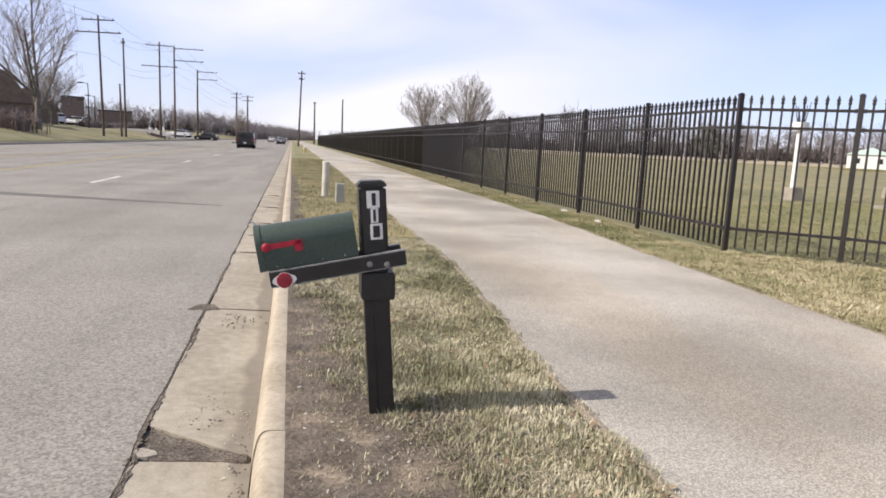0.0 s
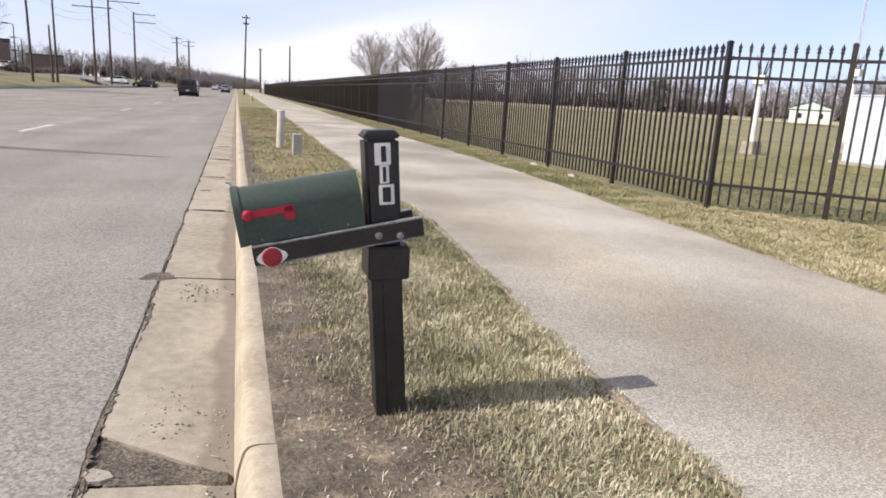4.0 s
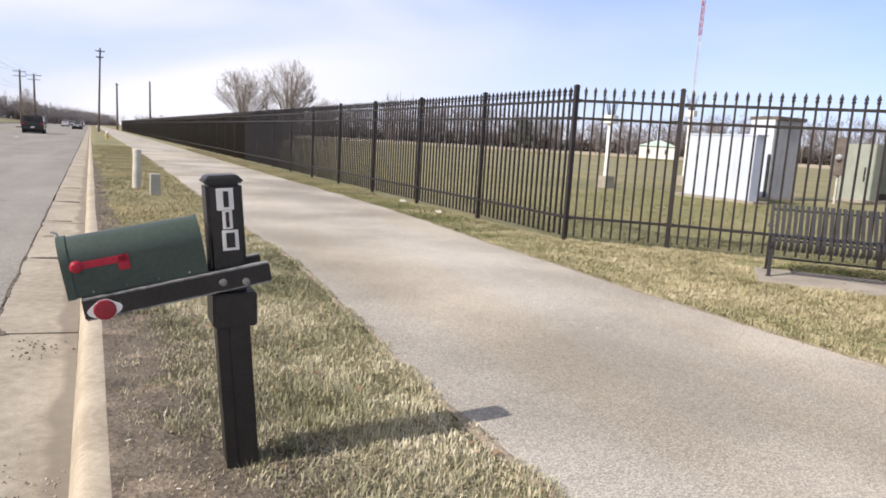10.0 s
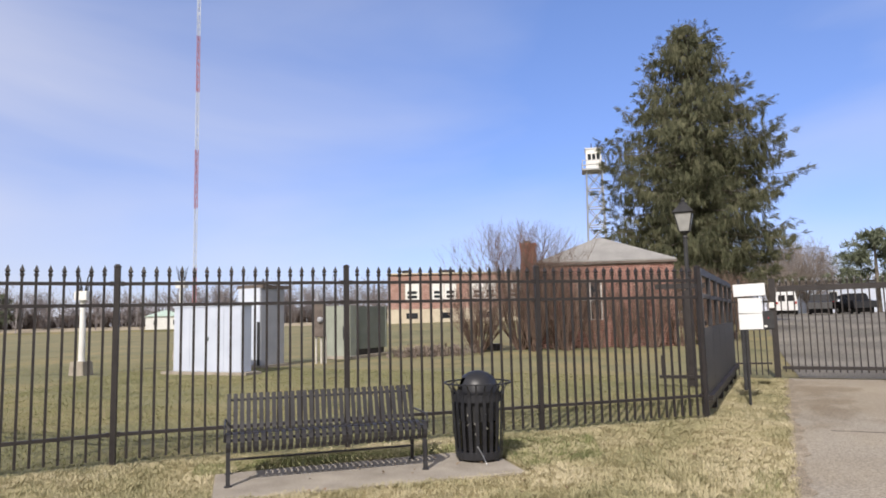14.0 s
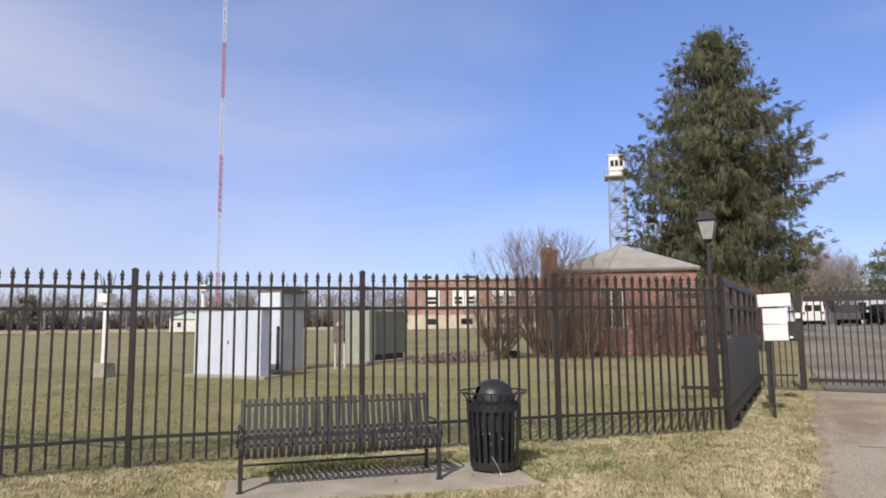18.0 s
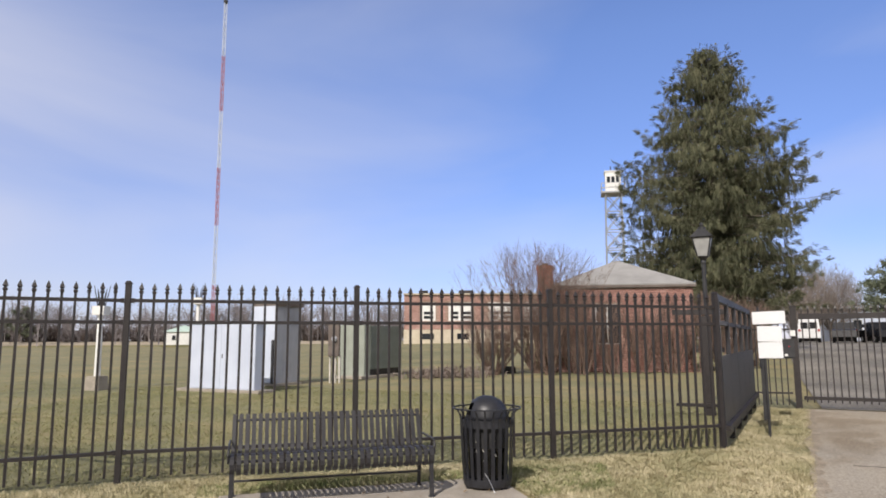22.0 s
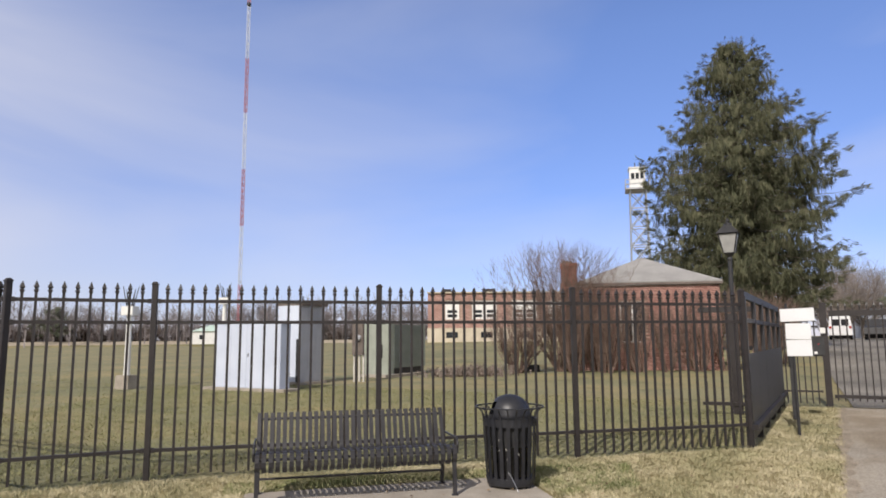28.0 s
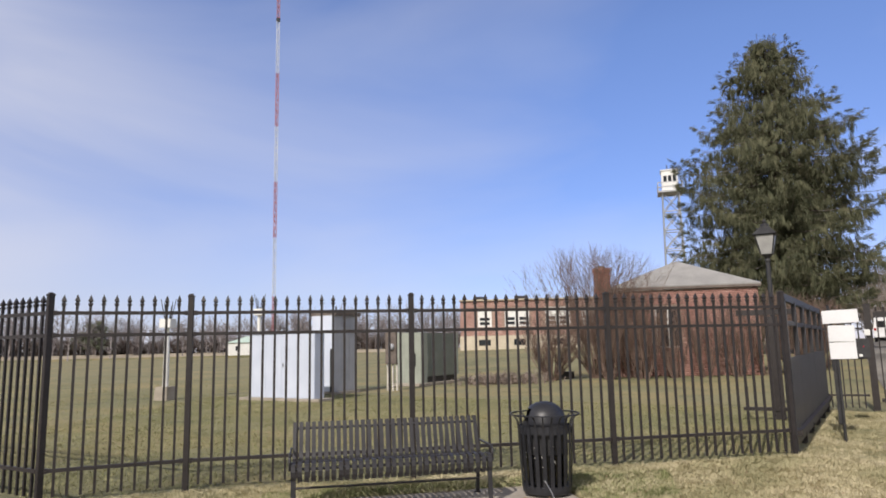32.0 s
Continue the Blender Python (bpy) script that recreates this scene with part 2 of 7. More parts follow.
M_midturf = blades("mid_turf", [(0.16, 0.152, 0.082), (0.26, 0.238, 0.135), (0.37, 0.325, 0.20), (0.50, 0.44, 0.29)])
M_dryturf = blades("dry_turf", [(0.235, 0.235, 0.125), (0.385, 0.352, 0.205), (0.535, 0.468, 0.30), (0.65, 0.58, 0.415)])
M_binpaint = surf("blue_black_coating", (0.013, 0.0135, 0.0165), (0.029, 0.030, 0.036), 7, 150, 0.42, 0.1, spec=0.5)
M_board = surf("white_signboard", (0.74, 0.75, 0.76), (0.82, 0.83, 0.84), 3, 60, 0.5, 0.03)
stained(M_path, (0.985, 0.945, 0.88), (0.75, 0.10, 1), 0.40, 0.64, offset=3.1)
stained(M_drive, (0.74, 0.70, 0.65), (0.55, 0.9, 1), 0.50, 0.66, 6.0, 1.7)
stained(M_drive, (1.0, 0.96, 0.89), (0.22, 0.35, 1), 0.42, 0.60, 4.0, 5.2)
stained(M_apron, (0.82, 0.79, 0.75), (0.5, 0.8, 1), 0.50, 0.68, 6.0, 8.0)
stained(M_soil, (1.18, 1.08, 1.02), (0.35, 0.35, 1), 0.46, 0.60, 6.0, 2.2)
stained(M_soil, (0.74, 0.78, 0.76), (0.8, 0.8, 1), 0.54, 0.66, 6.0, 6.4)
M_lawn = blades("lawn", [(0.205, 0.212, 0.098), (0.25, 0.252, 0.12), (0.30, 0.293, 0.15), (0.355, 0.332, 0.186)])
M_white_line = surf("worn_white_line", (0.36, 0.35, 0.33), (0.74, 0.73, 0.70), 6, 60, 0.8, 0.2, space="World")
M_yellow_line = surf("worn_yellow_line", (0.32, 0.26, 0.13), (0.42, 0.34, 0.16), 3, 50, 0.8, 0.2, space="World")
M_fence = surf("fence_paint", (0.017, 0.0142, 0.0138), (0.037, 0.0305, 0.0295), 6, 120, 0.5, 0.08, spec=0.5)
M_bench = surf("slate_coating", (0.019, 0.0182, 0.0203), (0.041, 0.0395, 0.0435), 7, 150, 0.42, 0.1, spec=0.5)
M_blackpost = surf("black_vinyl", (0.012, 0.011, 0.011), (0.026, 0.024, 0.024), 9, 90, 0.42, 0.12, spec=0.5)
M_scuff = surf("scuffed_edge", (0.08, 0.08, 0.08), (0.30, 0.30, 0.30), 30, 150, 0.6, 0.1)
M_green = surf("green_enamel", (0.028, 0.046, 0.037), (0.047, 0.071, 0.058), 3, 70, 0.46, 0.06, spec=0.5)
M_flag = surf("red_plastic", (0.32, 0.012, 0.032), (0.44, 0.022, 0.05), 12, 80, 0.4, 0.05)
M_reflector = surf("red_reflector", (0.21, 0.004, 0.016), (0.31, 0.010, 0.028), 90, 200, 0.15, 0.3, spec=0.6)
M_steel = surf("bright_steel", (0.42, 0.43, 0.44), (0.62, 0.63, 0.64), 20, 120, 0.35, 0.1, metal=0.8)
M_bolt = surf("dull_bolt", (0.16, 0.16, 0.155), (0.30, 0.30, 0.29), 60, 200, 0.55, 0.1, metal=0.4)
M_greengrass = blades("green_grass", [(0.105, 0.135, 0.05), (0.18, 0.208, 0.085), (0.275, 0.285, 0.13), (0.42, 0.40, 0.22)])
M_numplate = surf("white_plate", (0.68, 0.67, 0.65), (0.80, 0.79, 0.77), 20, 90, 0.5, 0.05)
M_ink = surf("black_ink", (0.015, 0.015, 0.015), (0.03, 0.03, 0.03), 20, 90, 0.5, 0.0)
M_pipe = surf("weathered_white_pipe", (0.44, 0.42, 0.37), (0.66, 0.63, 0.57), 5, 60, 0.7, 0.15)
M_pedestal = surf("grey_green_pedestal", (0.33, 0.335, 0.30), (0.45, 0.455, 0.41), 5, 60, 0.7, 0.1)
M_cab = surf("pale_grey_panel", (0.50, 0.55, 0.66), (0.60, 0.65, 0.76), 1.5, 40, 0.5, 0.05)
M_white = surf("white_paint", (0.70, 0.70, 0.68), (0.82, 0.82, 0.80), 2, 50, 0.55, 0.05)
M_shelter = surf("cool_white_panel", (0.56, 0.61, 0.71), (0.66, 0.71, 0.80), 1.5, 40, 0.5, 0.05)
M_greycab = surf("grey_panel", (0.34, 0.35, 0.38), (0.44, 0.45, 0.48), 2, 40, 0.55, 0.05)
M_sage = surf("sage_panel", (0.27, 0.295, 0.25), (0.36, 0.385, 0.33), 2, 40, 0.55, 0.05)
M_brownpaint = surf("dull_brown_paint", (0.10, 0.08, 0.07), (0.19, 0.16, 0.14), 3, 30, 0.8, 0.1)
M_brick = surf("red_brick", (0.22, 0.10, 0.075), (0.38, 0.20, 0.15), 2.5, 30, 0.9, 0.3, vary=0.16)
M_mortar = surf("mortar", (0.30, 0.20, 0.16), (0.44, 0.34, 0.28), 4, 60, 0.95, 0.3)
M_roof = surf("grey_shingle", (0.24, 0.235, 0.228), (0.36, 0.352, 0.34), 1.2, 25, 0.9, 0.4)
M_limestone = surf("cream_stone", (0.48, 0.42, 0.32), (0.62, 0.56, 0.45), 1.5, 30, 0.85, 0.2)
M_dark = surf("dark_metal", (0.02, 0.02, 0.022), (0.05, 0.05, 0.052), 5, 80, 0.5, 0.1)
M_glass = surf("dark_glass", (0.015, 0.018, 0.022), (0.03, 0.034, 0.04), 2, 20, 0.08, 0.0, spec=0.6)
M_wood = surf("pole_wood", (0.055, 0.04, 0.03), (0.15, 0.115, 0.085), 3, 40, 0.9, 0.4)
M_bark = surf("bark", (0.10, 0.085, 0.07), (0.24, 0.205, 0.17), 3, 40, 0.95, 0.5)
M_twig = surf("twigs", (0.19, 0.16, 0.14), (0.36, 0.31, 0.275), 1, 20, 0.95, 0.0)
M_redtwig = surf("reddish_twigs", (0.13, 0.085, 0.068), (0.29, 0.21, 0.17), 1, 20, 0.95, 0.0)
M_needles = blades("spruce_needles", [(0.034, 0.041, 0.024), (0.074, 0.081, 0.045), (0.128, 0.131, 0.074), (0.21, 0.198, 0.122)])
M_thicket = blades("bare_thicket", [(0.10, 0.076, 0.070), (0.165, 0.131, 0.119), (0.24, 0.20, 0.183), (0.31, 0.27, 0.25)])
# bare twig colours with a tint of distance haze mixed in
M_woods = blades("hazy_woods", [(0.18, 0.156, 0.156), (0.225, 0.199, 0.200), (0.275, 0.248, 0.250), (0.325, 0.298, 0.302)])
M_undergrowth = blades("undergrowth", [(0.115, 0.085, 0.074), (0.155, 0.119, 0.104), (0.195, 0.155, 0.135), (0.24, 0.197, 0.174)])
M_redbrush = blades("red_brush", [(0.13, 0.098, 0.082), (0.19, 0.15, 0.127), (0.26, 0.212, 0.182), (0.33, 0.28, 0.245)])
M_greenroof = surf("pale_green_roof", (0.40, 0.52, 0.46), (0.50, 0.61, 0.55), 1, 20, 0.6, 0.1)
M_red = surf("mast_red", (0.40, 0.15, 0.17), (0.50, 0.22, 0.24), 0.5, 10, 0.6, 0.0)
M_carwhite = surf("white_car_paint", (0.66, 0.66, 0.66), (0.76, 0.76, 0.76), 2, 60, 0.25, 0.0, spec=0.6)
M_carblack = surf("black_car_paint", (0.008, 0.008, 0.009), (0.016, 0.016, 0.018), 2, 60, 0.2, 0.0, spec=0.6)
M_carsilver = surf("silver_car_paint", (0.40, 0.41, 0.42), (0.50, 0.51, 0.52), 2, 60, 0.25, 0.0, metal=0.4)
M_tyre = surf("tyre_rubber", (0.012, 0.012, 0.012), (0.025, 0.025, 0.025), 20, 90, 0.85, 0.2)
M_tail = surf("tail_lamp", (0.25, 0.01, 0.01), (0.4, 0.02, 0.02), 20, 90, 0.2, 0.0)
M_wire = surf("cable", (0.012, 0.012, 0.013), (0.03, 0.03, 0.03), 5, 60, 0.7, 0.0)
M_leaf = blades("dead_leaves", [(0.12, 0.072, 0.042), (0.19, 0.125, 0.075), (0.29, 0.21, 0.13), (0.46, 0.38, 0.27)])
M_hydrant = surf("yellow_hydrant_paint", (0.42, 0.30, 0.07), (0.60, 0.44, 0.12), 9, 60, 0.6, 0.1)
M_litter = surf("pale_litter", (0.42, 0.40, 0.35), (0.62, 0.60, 0.54), 20, 90, 0.7, 0.1)
M_lampglass = surf("frosted_lamp_glass", (0.30, 0.30, 0.29), (0.40, 0.40, 0.385), 8, 60, 0.3, 0.0)

M_thatch = blades("dead_thatch", [(0.09, 0.074, 0.052), (0.24, 0.205, 0.148), (0.45, 0.395, 0.29), (0.70, 0.635, 0.495)])
M_baresoil = surf("bare_soil", (0.070, 0.056, 0.043), (0.205, 0.170, 0.133), 5.0, 45, 0.95, 1.0, space="World", third=(0.14, 0.114, 0.087), low=0.36, high=0.68, speck=0.25, grain=150)
stained(M_baresoil, (1.75, 1.72, 1.66), (4.0, 4.0, 4.0), 0.53, 0.66, 7.0, 4.4)
M_grit = blades("grit", [(0.07, 0.06, 0.05), (0.20, 0.17, 0.14), (0.40, 0.36, 0.30), (0.70, 0.67, 0.60)])

M_tarline = surf("old_tar", (0.085, 0.08, 0.075), (0.16, 0.15, 0.14), 2, 40, 0.85, 0.3, space="World")


def wheel_tracks():
    """Broad worn bands and drifting tyre stains along the lanes."""
    nt, ln = M_asphalt.node_tree.nodes, M_asphalt.node_tree.links
    b = nt["Principled BSDF"]
    base = b.inputs["Base Color"].links[0].from_socket
    geo, mp, n = nt.new("ShaderNodeNewGeometry"), nt.new("ShaderNodeMapping"), nt.new("ShaderNodeTexNoise")
    mp.inputs["Scale"].default_value = (1.0, 0.07, 1.0)
    mp.inputs["Rotation"].default_value = (0, 0, -0.05)
    n.inputs["Scale"].default_value, n.inputs["Detail"].default_value, n.inputs["Distortion"].default_value = 0.8, 4.0, 0.6
    hs, mr = nt.new("ShaderNodeHueSaturation"), nt.new("ShaderNodeMapRange")
    mr.inputs["From Min"].default_value, mr.inputs["From Max"].default_value = 0.3, 0.7
    mr.inputs["To Min"].default_value, mr.inputs["To Max"].default_value = 0.84, 1.13
    ln.new(geo.outputs["Position"], mp.inputs["Vector"])
    ln.new(mp.outputs["Vector"], n.inputs["Vector"])
    ln.new(n.outputs["Fac"], mr.inputs["Value"])
    ln.new(mr.outputs["Result"], hs.inputs["Value"])
    ln.new(base, hs.inputs["Color"])
    ln.new(hs.outputs["Color"], b.inputs["Base Color"])


wheel_tracks()


def gutter_dirt():
    """Damp dirt that has settled along the curb's foot, over the concrete of the gutter."""
    nt, ln = M_gutter.node_tree.nodes, M_gutter.node_tree.links
    b = nt["Principled BSDF"]
    base = b.inputs["Base Color"].links[0].from_socket
    geo = nt.new("ShaderNodeNewGeometry")
    dot = nt.new("ShaderNodeVectorMath")
    dot.operation = "DOT_PRODUCT"
    dot.inputs[1].default_value = (1.0, 0.0505, 0.0)
    ln.new(geo.outputs["Position"], dot.inputs[0])
    n = nt.new("ShaderNodeTexNoise")
    n.inputs["Scale"].default_value, n.inputs["Detail"].default_value = 2.3, 4.0
    ln.new(geo.outputs["Position"], n.inputs["Vector"])
    wob = nt.new("ShaderNodeMath")
    wob.operation = "MULTIPLY_ADD"
    wob.inputs[1].default_value = 0.22
    ln.new(n.outputs["Fac"], wob.inputs[0])
    ln.new(dot.outputs["Value"], wob.inputs[2])
    rng_ = nt.new("ShaderNodeMapRange")
    rng_.interpolation_type = "SMOOTHSTEP"
    rng_.inputs["From Min"].default_value, rng_.inputs["From Max"].default_value = -0.005, 0.055
    rng_.inputs["To Max"].default_value = 0.72
    ln.new(wob.outputs["Value"], rng_.inputs["Value"])
    mx = nt.new("ShaderNodeMix")
    mx.data_type = "RGBA"
    mx.inputs["B"].default_value = (0.19, 0.165, 0.14, 1)
    ln.new(rng_.outputs["Result"], mx.inputs["Factor"])
    ln.new(base, mx.inputs["A"])
    ln.new(mx.outputs["Result"], b.inputs["Base Color"])


gutter_dirt()


# ---- building tools ----
def RP(u, v):
    """A place beside the road: u metres from the curb's back edge, v metres along."""
    return (u - 0.0505 * (v - 3.0), v)


def land(x, y):
    """The height of the land: level by the road, rising gently towards the buildings."""
    k = min(1.0, max(0.0, (x - 24.0) / 38.0))
    k1 = min(1.0, max(0.0, (y / max(x, 1.0) - 0.55) / 0.35))
    k2 = max(0.0, -x - 19.8 - 0.0505 * (max(-300, min(y, 400)) - 3.0))
    return 1.12 * k * k * (3 - 2 * k) * (1 - k1 * k1 * (3 - 2 * k1)) + 2.0 * (1 - math.exp(-k2 / 8.0))


def thing(name, label, category, at=(0, 0, 0), turn=0.0, group="", kind="", tilt=(0, 0)):
    ob = new(name)
    ob.empty_display_size = 0.2
    ob.matrix_basis = pose(*at, tilt[0], tilt[1], turn)
    return tagged(ob, label, category, group, kind)


def mesh_of(name, bm, material):
    me = bpy.data.meshes.new(name)
    bm.to_mesh(me)
    bm.free()
    me.materials.append(material)
    return me


def part(name, bm, material, parent, label="", at=None, smooth=False):
    me = bm if isinstance(bm, bpy.types.Mesh) else mesh_of(name, bm, material)
    if smooth:
        me.polygons.foreach_set("use_smooth", [True] * len(me.polygons))
        me.set_sharp_from_angle(angle=radians(32))
    ob = new(name, me)
    ob.parent = parent
    if at is not None:
        ob.matrix_basis = at if isinstance(at, Matrix) else Matrix.Translation(at)
    return tagged(ob, label)


def single(name, bm, material, label, category, group="", kind="", at=None, smooth=False):
    me = bm if isinstance(bm, bpy.types.Mesh) else mesh_of(name, bm, material)
    if smooth:
        me.polygons.foreach_set("use_smooth", [True] * len(me.polygons))
    ob = new(name, me)
    if at is not None:
        ob.matrix_basis = at if isinstance(at, Matrix) else Matrix.Translation(at)
    return tagged(ob, label, category, group, kind)


def box(c, s, bm=None, rot=None, bevel=0.0, taper=None):
    """A block with centre c and size s; taper: the top's size as a share of the bottom's."""
    b = bmesh.new()
    bmesh.ops.create_cube(b, size=1.0)
    for v in b.verts:
        k = taper if taper and v.co.z > 0 else 1.0
        v.co = Vector((v.co.x * s[0] * k, v.co.y * s[1] * k, v.co.z * s[2]))
    if bevel:
        bmesh.ops.bevel(b, geom=b.edges[:], offset=bevel, segments=2, affect="EDGES")
    m = Matrix.Translation(c) @ (rot if rot else Matrix.Identity(4))
    b.transform(m)
    if bm is None:
        return b
    return join(bm, b)


def join(bm, b):
    me = bpy.data.meshes.new("tmp")
    b.to_mesh(me)
    b.free()
    bm.from_mesh(me)
    bpy.data.meshes.remove(me)
    return bm


def rod(p, q, r0, r1=None, n=8, bm=None, caps=True):
    """A round bar from p to q."""
    p, q = Vector(p), Vector(q)
    r1 = r0 if r1 is None else r1
    b = bmesh.new()
    bmesh.ops.create_cone(b, cap_ends=caps, segments=n, radius1=r0, radius2=max(r1, 1e-4), depth=(q - p).length)
    m = Matrix.Translation((p + q) / 2) @ (q - p).to_track_quat("Z", "Y").to_matrix().to_4x4()
    b.transform(m)
    return b if bm is None else join(bm, b)


def bar(p, q, w, h, bm=None):
    """A square bar from p to q, w wide and h high."""
    p, q = Vector(p), Vector(q)
    d = q - p
    b = bmesh.new()
    bmesh.ops.create_cube(b, size=1.0)
    for v in b.verts:
        v.co = Vector((v.co.x * w, v.co.y * h, v.co.z * d.length))
    side = Vector((0, 0, 1)).cross(d)
    if side.length < 1e-5:
        side = Vector((1, 0, 0))
    side.normalize()
    up = d.normalized().cross(side)
    m = Matrix((side, up, d.normalized())).transposed().to_4x4()
    m.translation = (p + q) / 2
    b.transform(m)
    return b if bm is None else join(bm, b)


def lathe(profile, n=24, bm=None, at=(0, 0, 0), caps=True):
    """A turned body from (radius, height) pairs."""
    b = bmesh.new()
    rings = []
    for r, z in profile:
        rings.append([b.verts.new((at[0] + r * math.cos(2 * math.pi * k / n), at[1] + r * math.sin(2 * math.pi * k / n), at[2] + z)) for k in range(n)])
    for a, c in zip(rings, rings[1:]):
        for k in range(n):
            b.faces.new((a[k], a[(k + 1) % n], c[(k + 1) % n], c[k]))
    if caps:
        b.faces.new(rings[0][::-1])
        b.faces.new(rings[-1])
    return b if bm is None else join(bm, b)


def prism(outline, z0, z1, bm=None):
    """An upright slab over a plan outline, anticlockwise."""
    b = bmesh.new()
    lo = [b.verts.new((x, y, z0)) for x, y in outline]
    hi = [b.verts.new((x, y, z1)) for x, y in outline]
    n = len(outline)
    b.faces.new(lo[::-1])
    b.faces.new(hi)
    for k in range(n):
        b.faces.new((lo[k], lo[(k + 1) % n], hi[(k + 1) % n], hi[k]))
    return b if bm is None else join(bm, b)


def bulk(name, verts, faces, material):
    """A large mesh from arrays: verts n x 3, faces m x k."""
    me = bpy.data.meshes.new(name)
    verts, faces = np.asarray(verts, np.float32), np.asarray(faces, np.int32)
    me.vertices.add(len(verts))
    me.vertices.foreach_set("co", verts.ravel())
    m, k = faces.shape
    me.loops.add(m * k)
    me.loops.foreach_set("vertex_index", faces.ravel())
    me.polygons.add(m)
    me.polygons.foreach_set("loop_start", np.arange(0, m * k, k, dtype=np.int32))
    me.update(calc_edges=True)
    me.materials.append(material)
    return me


def tubes(segments, n=4):
    """Tapered sticks, as arrays, from rows of p, q, radius at p, radius at q."""
    s = np.asarray(segments, float)
    p, q, r0, r1 = s[:, :3], s[:, 3:6], s[:, 6], s[:, 7]
    d = q - p
    d /= np.linalg.norm(d, axis=1, keepdims=True) + 1e-9
    ref = np.where(np.abs(d[:, 2:3]) > 0.9, [[1.0, 0, 0]], [[0, 0, 1.0]])
    a = np.cross(d, ref)
    a /= np.linalg.norm(a, axis=1, keepdims=True)
    b = np.cross(d, a)
    ang = np.arange(n) * 2 * np.pi / n
    ring = np.cos(ang)[None, :, None] * a[:, None] + np.sin(ang)[None, :, None] * b[:, None]
    lo, hi = p[:, None] + ring * r0[:, None, None], q[:, None] + ring * r1[:, None, None]
    verts = np.concatenate([lo, hi], 1).reshape(-1, 3)
    base = np.arange(len(s))[:, None, None] * 2 * n
    k = np.arange(n)
    quad = np.stack([k, (k + 1) % n, n + (k + 1) % n, n + k], 1)[None]
    return verts, (base + quad).reshape(-1, 4)


# ---- ground, road, curb, path ----
def ground_sheet():
    us = [-3000, -900, -300, -150, -90, -60, -45, -38, -32, -28, -25, -23, -21.5, -20.5, -19.85, -19.80, -12, -6, -0.7, -0.09, -0.06, 0.3, 1.0, 1.45, 1.75, 3, 4.5, 5, 6, 8, 11, 14, 17, 21, 26, 32, 38, 46, 55, 66, 80, 100, 130, 200, 400, 900, 3000]
    vs = [-3000, -800, -200, -60, -25, -10, -4, 0, 2, 4, 6, 8, 10, 13, 16, 20, 25, 30, 38, 50, 65, 85, 110, 150, 220, 400, 900, 3000]
    verts, faces = [], []
    for v in vs:
        for u in us:
            x = u - 0.0505 * (max(-300, min(v, 400)) - 3.0)
            z = -0.32 if -19.82 < u < -0.07 else land(x, v) - 0.012
            verts.append((x, v, z))
    w = len(us)
    for j in range(len(vs) - 1):
        for i in range(w - 1):
            faces.append((j * w + i, j * w + i + 1, (j + 1) * w + i + 1, (j + 1) * w + i))
    me = bulk("ground", verts, faces, M_soil)
    me.polygons.foreach_set("use_smooth", [True] * len(me.polygons))
    tagged(new("ground", me), "short brown and green winter turf over level land", "ground", kind="structure")


def strip(name, u0, u1, v0, v1, z0, z1, material, label, category, step=3.0, ragged=0.0, parent=None, kind="structure"):
    """A slab along the road with slightly uneven edges."""
    n = max(2, int((v1 - v0) / step))
    left, right = [], []
    for k in range(n + 1):
        v = v0 + (v1 - v0) * k / n
        left.append(RP(u0 + random.uniform(-ragged, ragged), v))
        right.append(RP(u1 + random.uniform(-ragged, ragged), v))
    bm = bmesh.new()
    tl, tr = [bm.verts.new((*p, z1)) for p in left], [bm.verts.new((*p, z1)) for p in right]
    bl, br = [bm.verts.new((*p, z0)) for p in left], [bm.verts.new((*p, z0)) for p in right]
    for k in range(n):
        bm.faces.new((tl[k], tr[k], tr[k + 1], tl[k + 1]))
        bm.faces.new((bl[k], tl[k], tl[k + 1], bl[k + 1]))
        bm.faces.new((tr[k], br[k], br[k + 1], tr[k + 1]))
    bm.faces.new((bl[0], br[0], tr[0], tl[0]))
    bm.faces.new((tl[n], tr[n], br[n], bl[n]))
    if parent:
        return part(name, bm, material, parent, label)
    return single(name, bm, material, label, category, kind=kind)


ground_sheet()
road = strip("road", -19.5, -0.640, -120, 420, -0.31, -0.130, M_asphalt, "worn pale grey asphalt road of several lanes", "road", step=1.2, ragged=0.012)

# lane marks
for v0, ln_ in ((4.6, 3.0), (18.5, 3.0), (33.2, 3.1), (46.5, 3.1), (59.0, 3.1), (72, 3.1), (85, 3.1), (98, 3.1), (111, 3.1)):
    strip("lane_dash", -5.08, -4.96, v0, v0 + ln_, -0.131, -0.126, M_white_line, "", "", step=0.6, ragged=0.012, parent=road)
for u in (-8.75, -8.55, -12.35, -12.15):
    strip("yellow_line", u - 0.05, u + 0.05, -20, 150, -0.131, -0.1265, M_yellow_line, "", "", step=2.0, ragged=0.015, parent=road)

# gutter slabs and curb pieces on this side
gutter = thing("gutter", "beige concrete gutter with cracked joints and a broken corner", "gutter", kind="structure")
curb = thing("curb", "yellowish concrete curb with worn rounded edge", "curb", kind="structure")


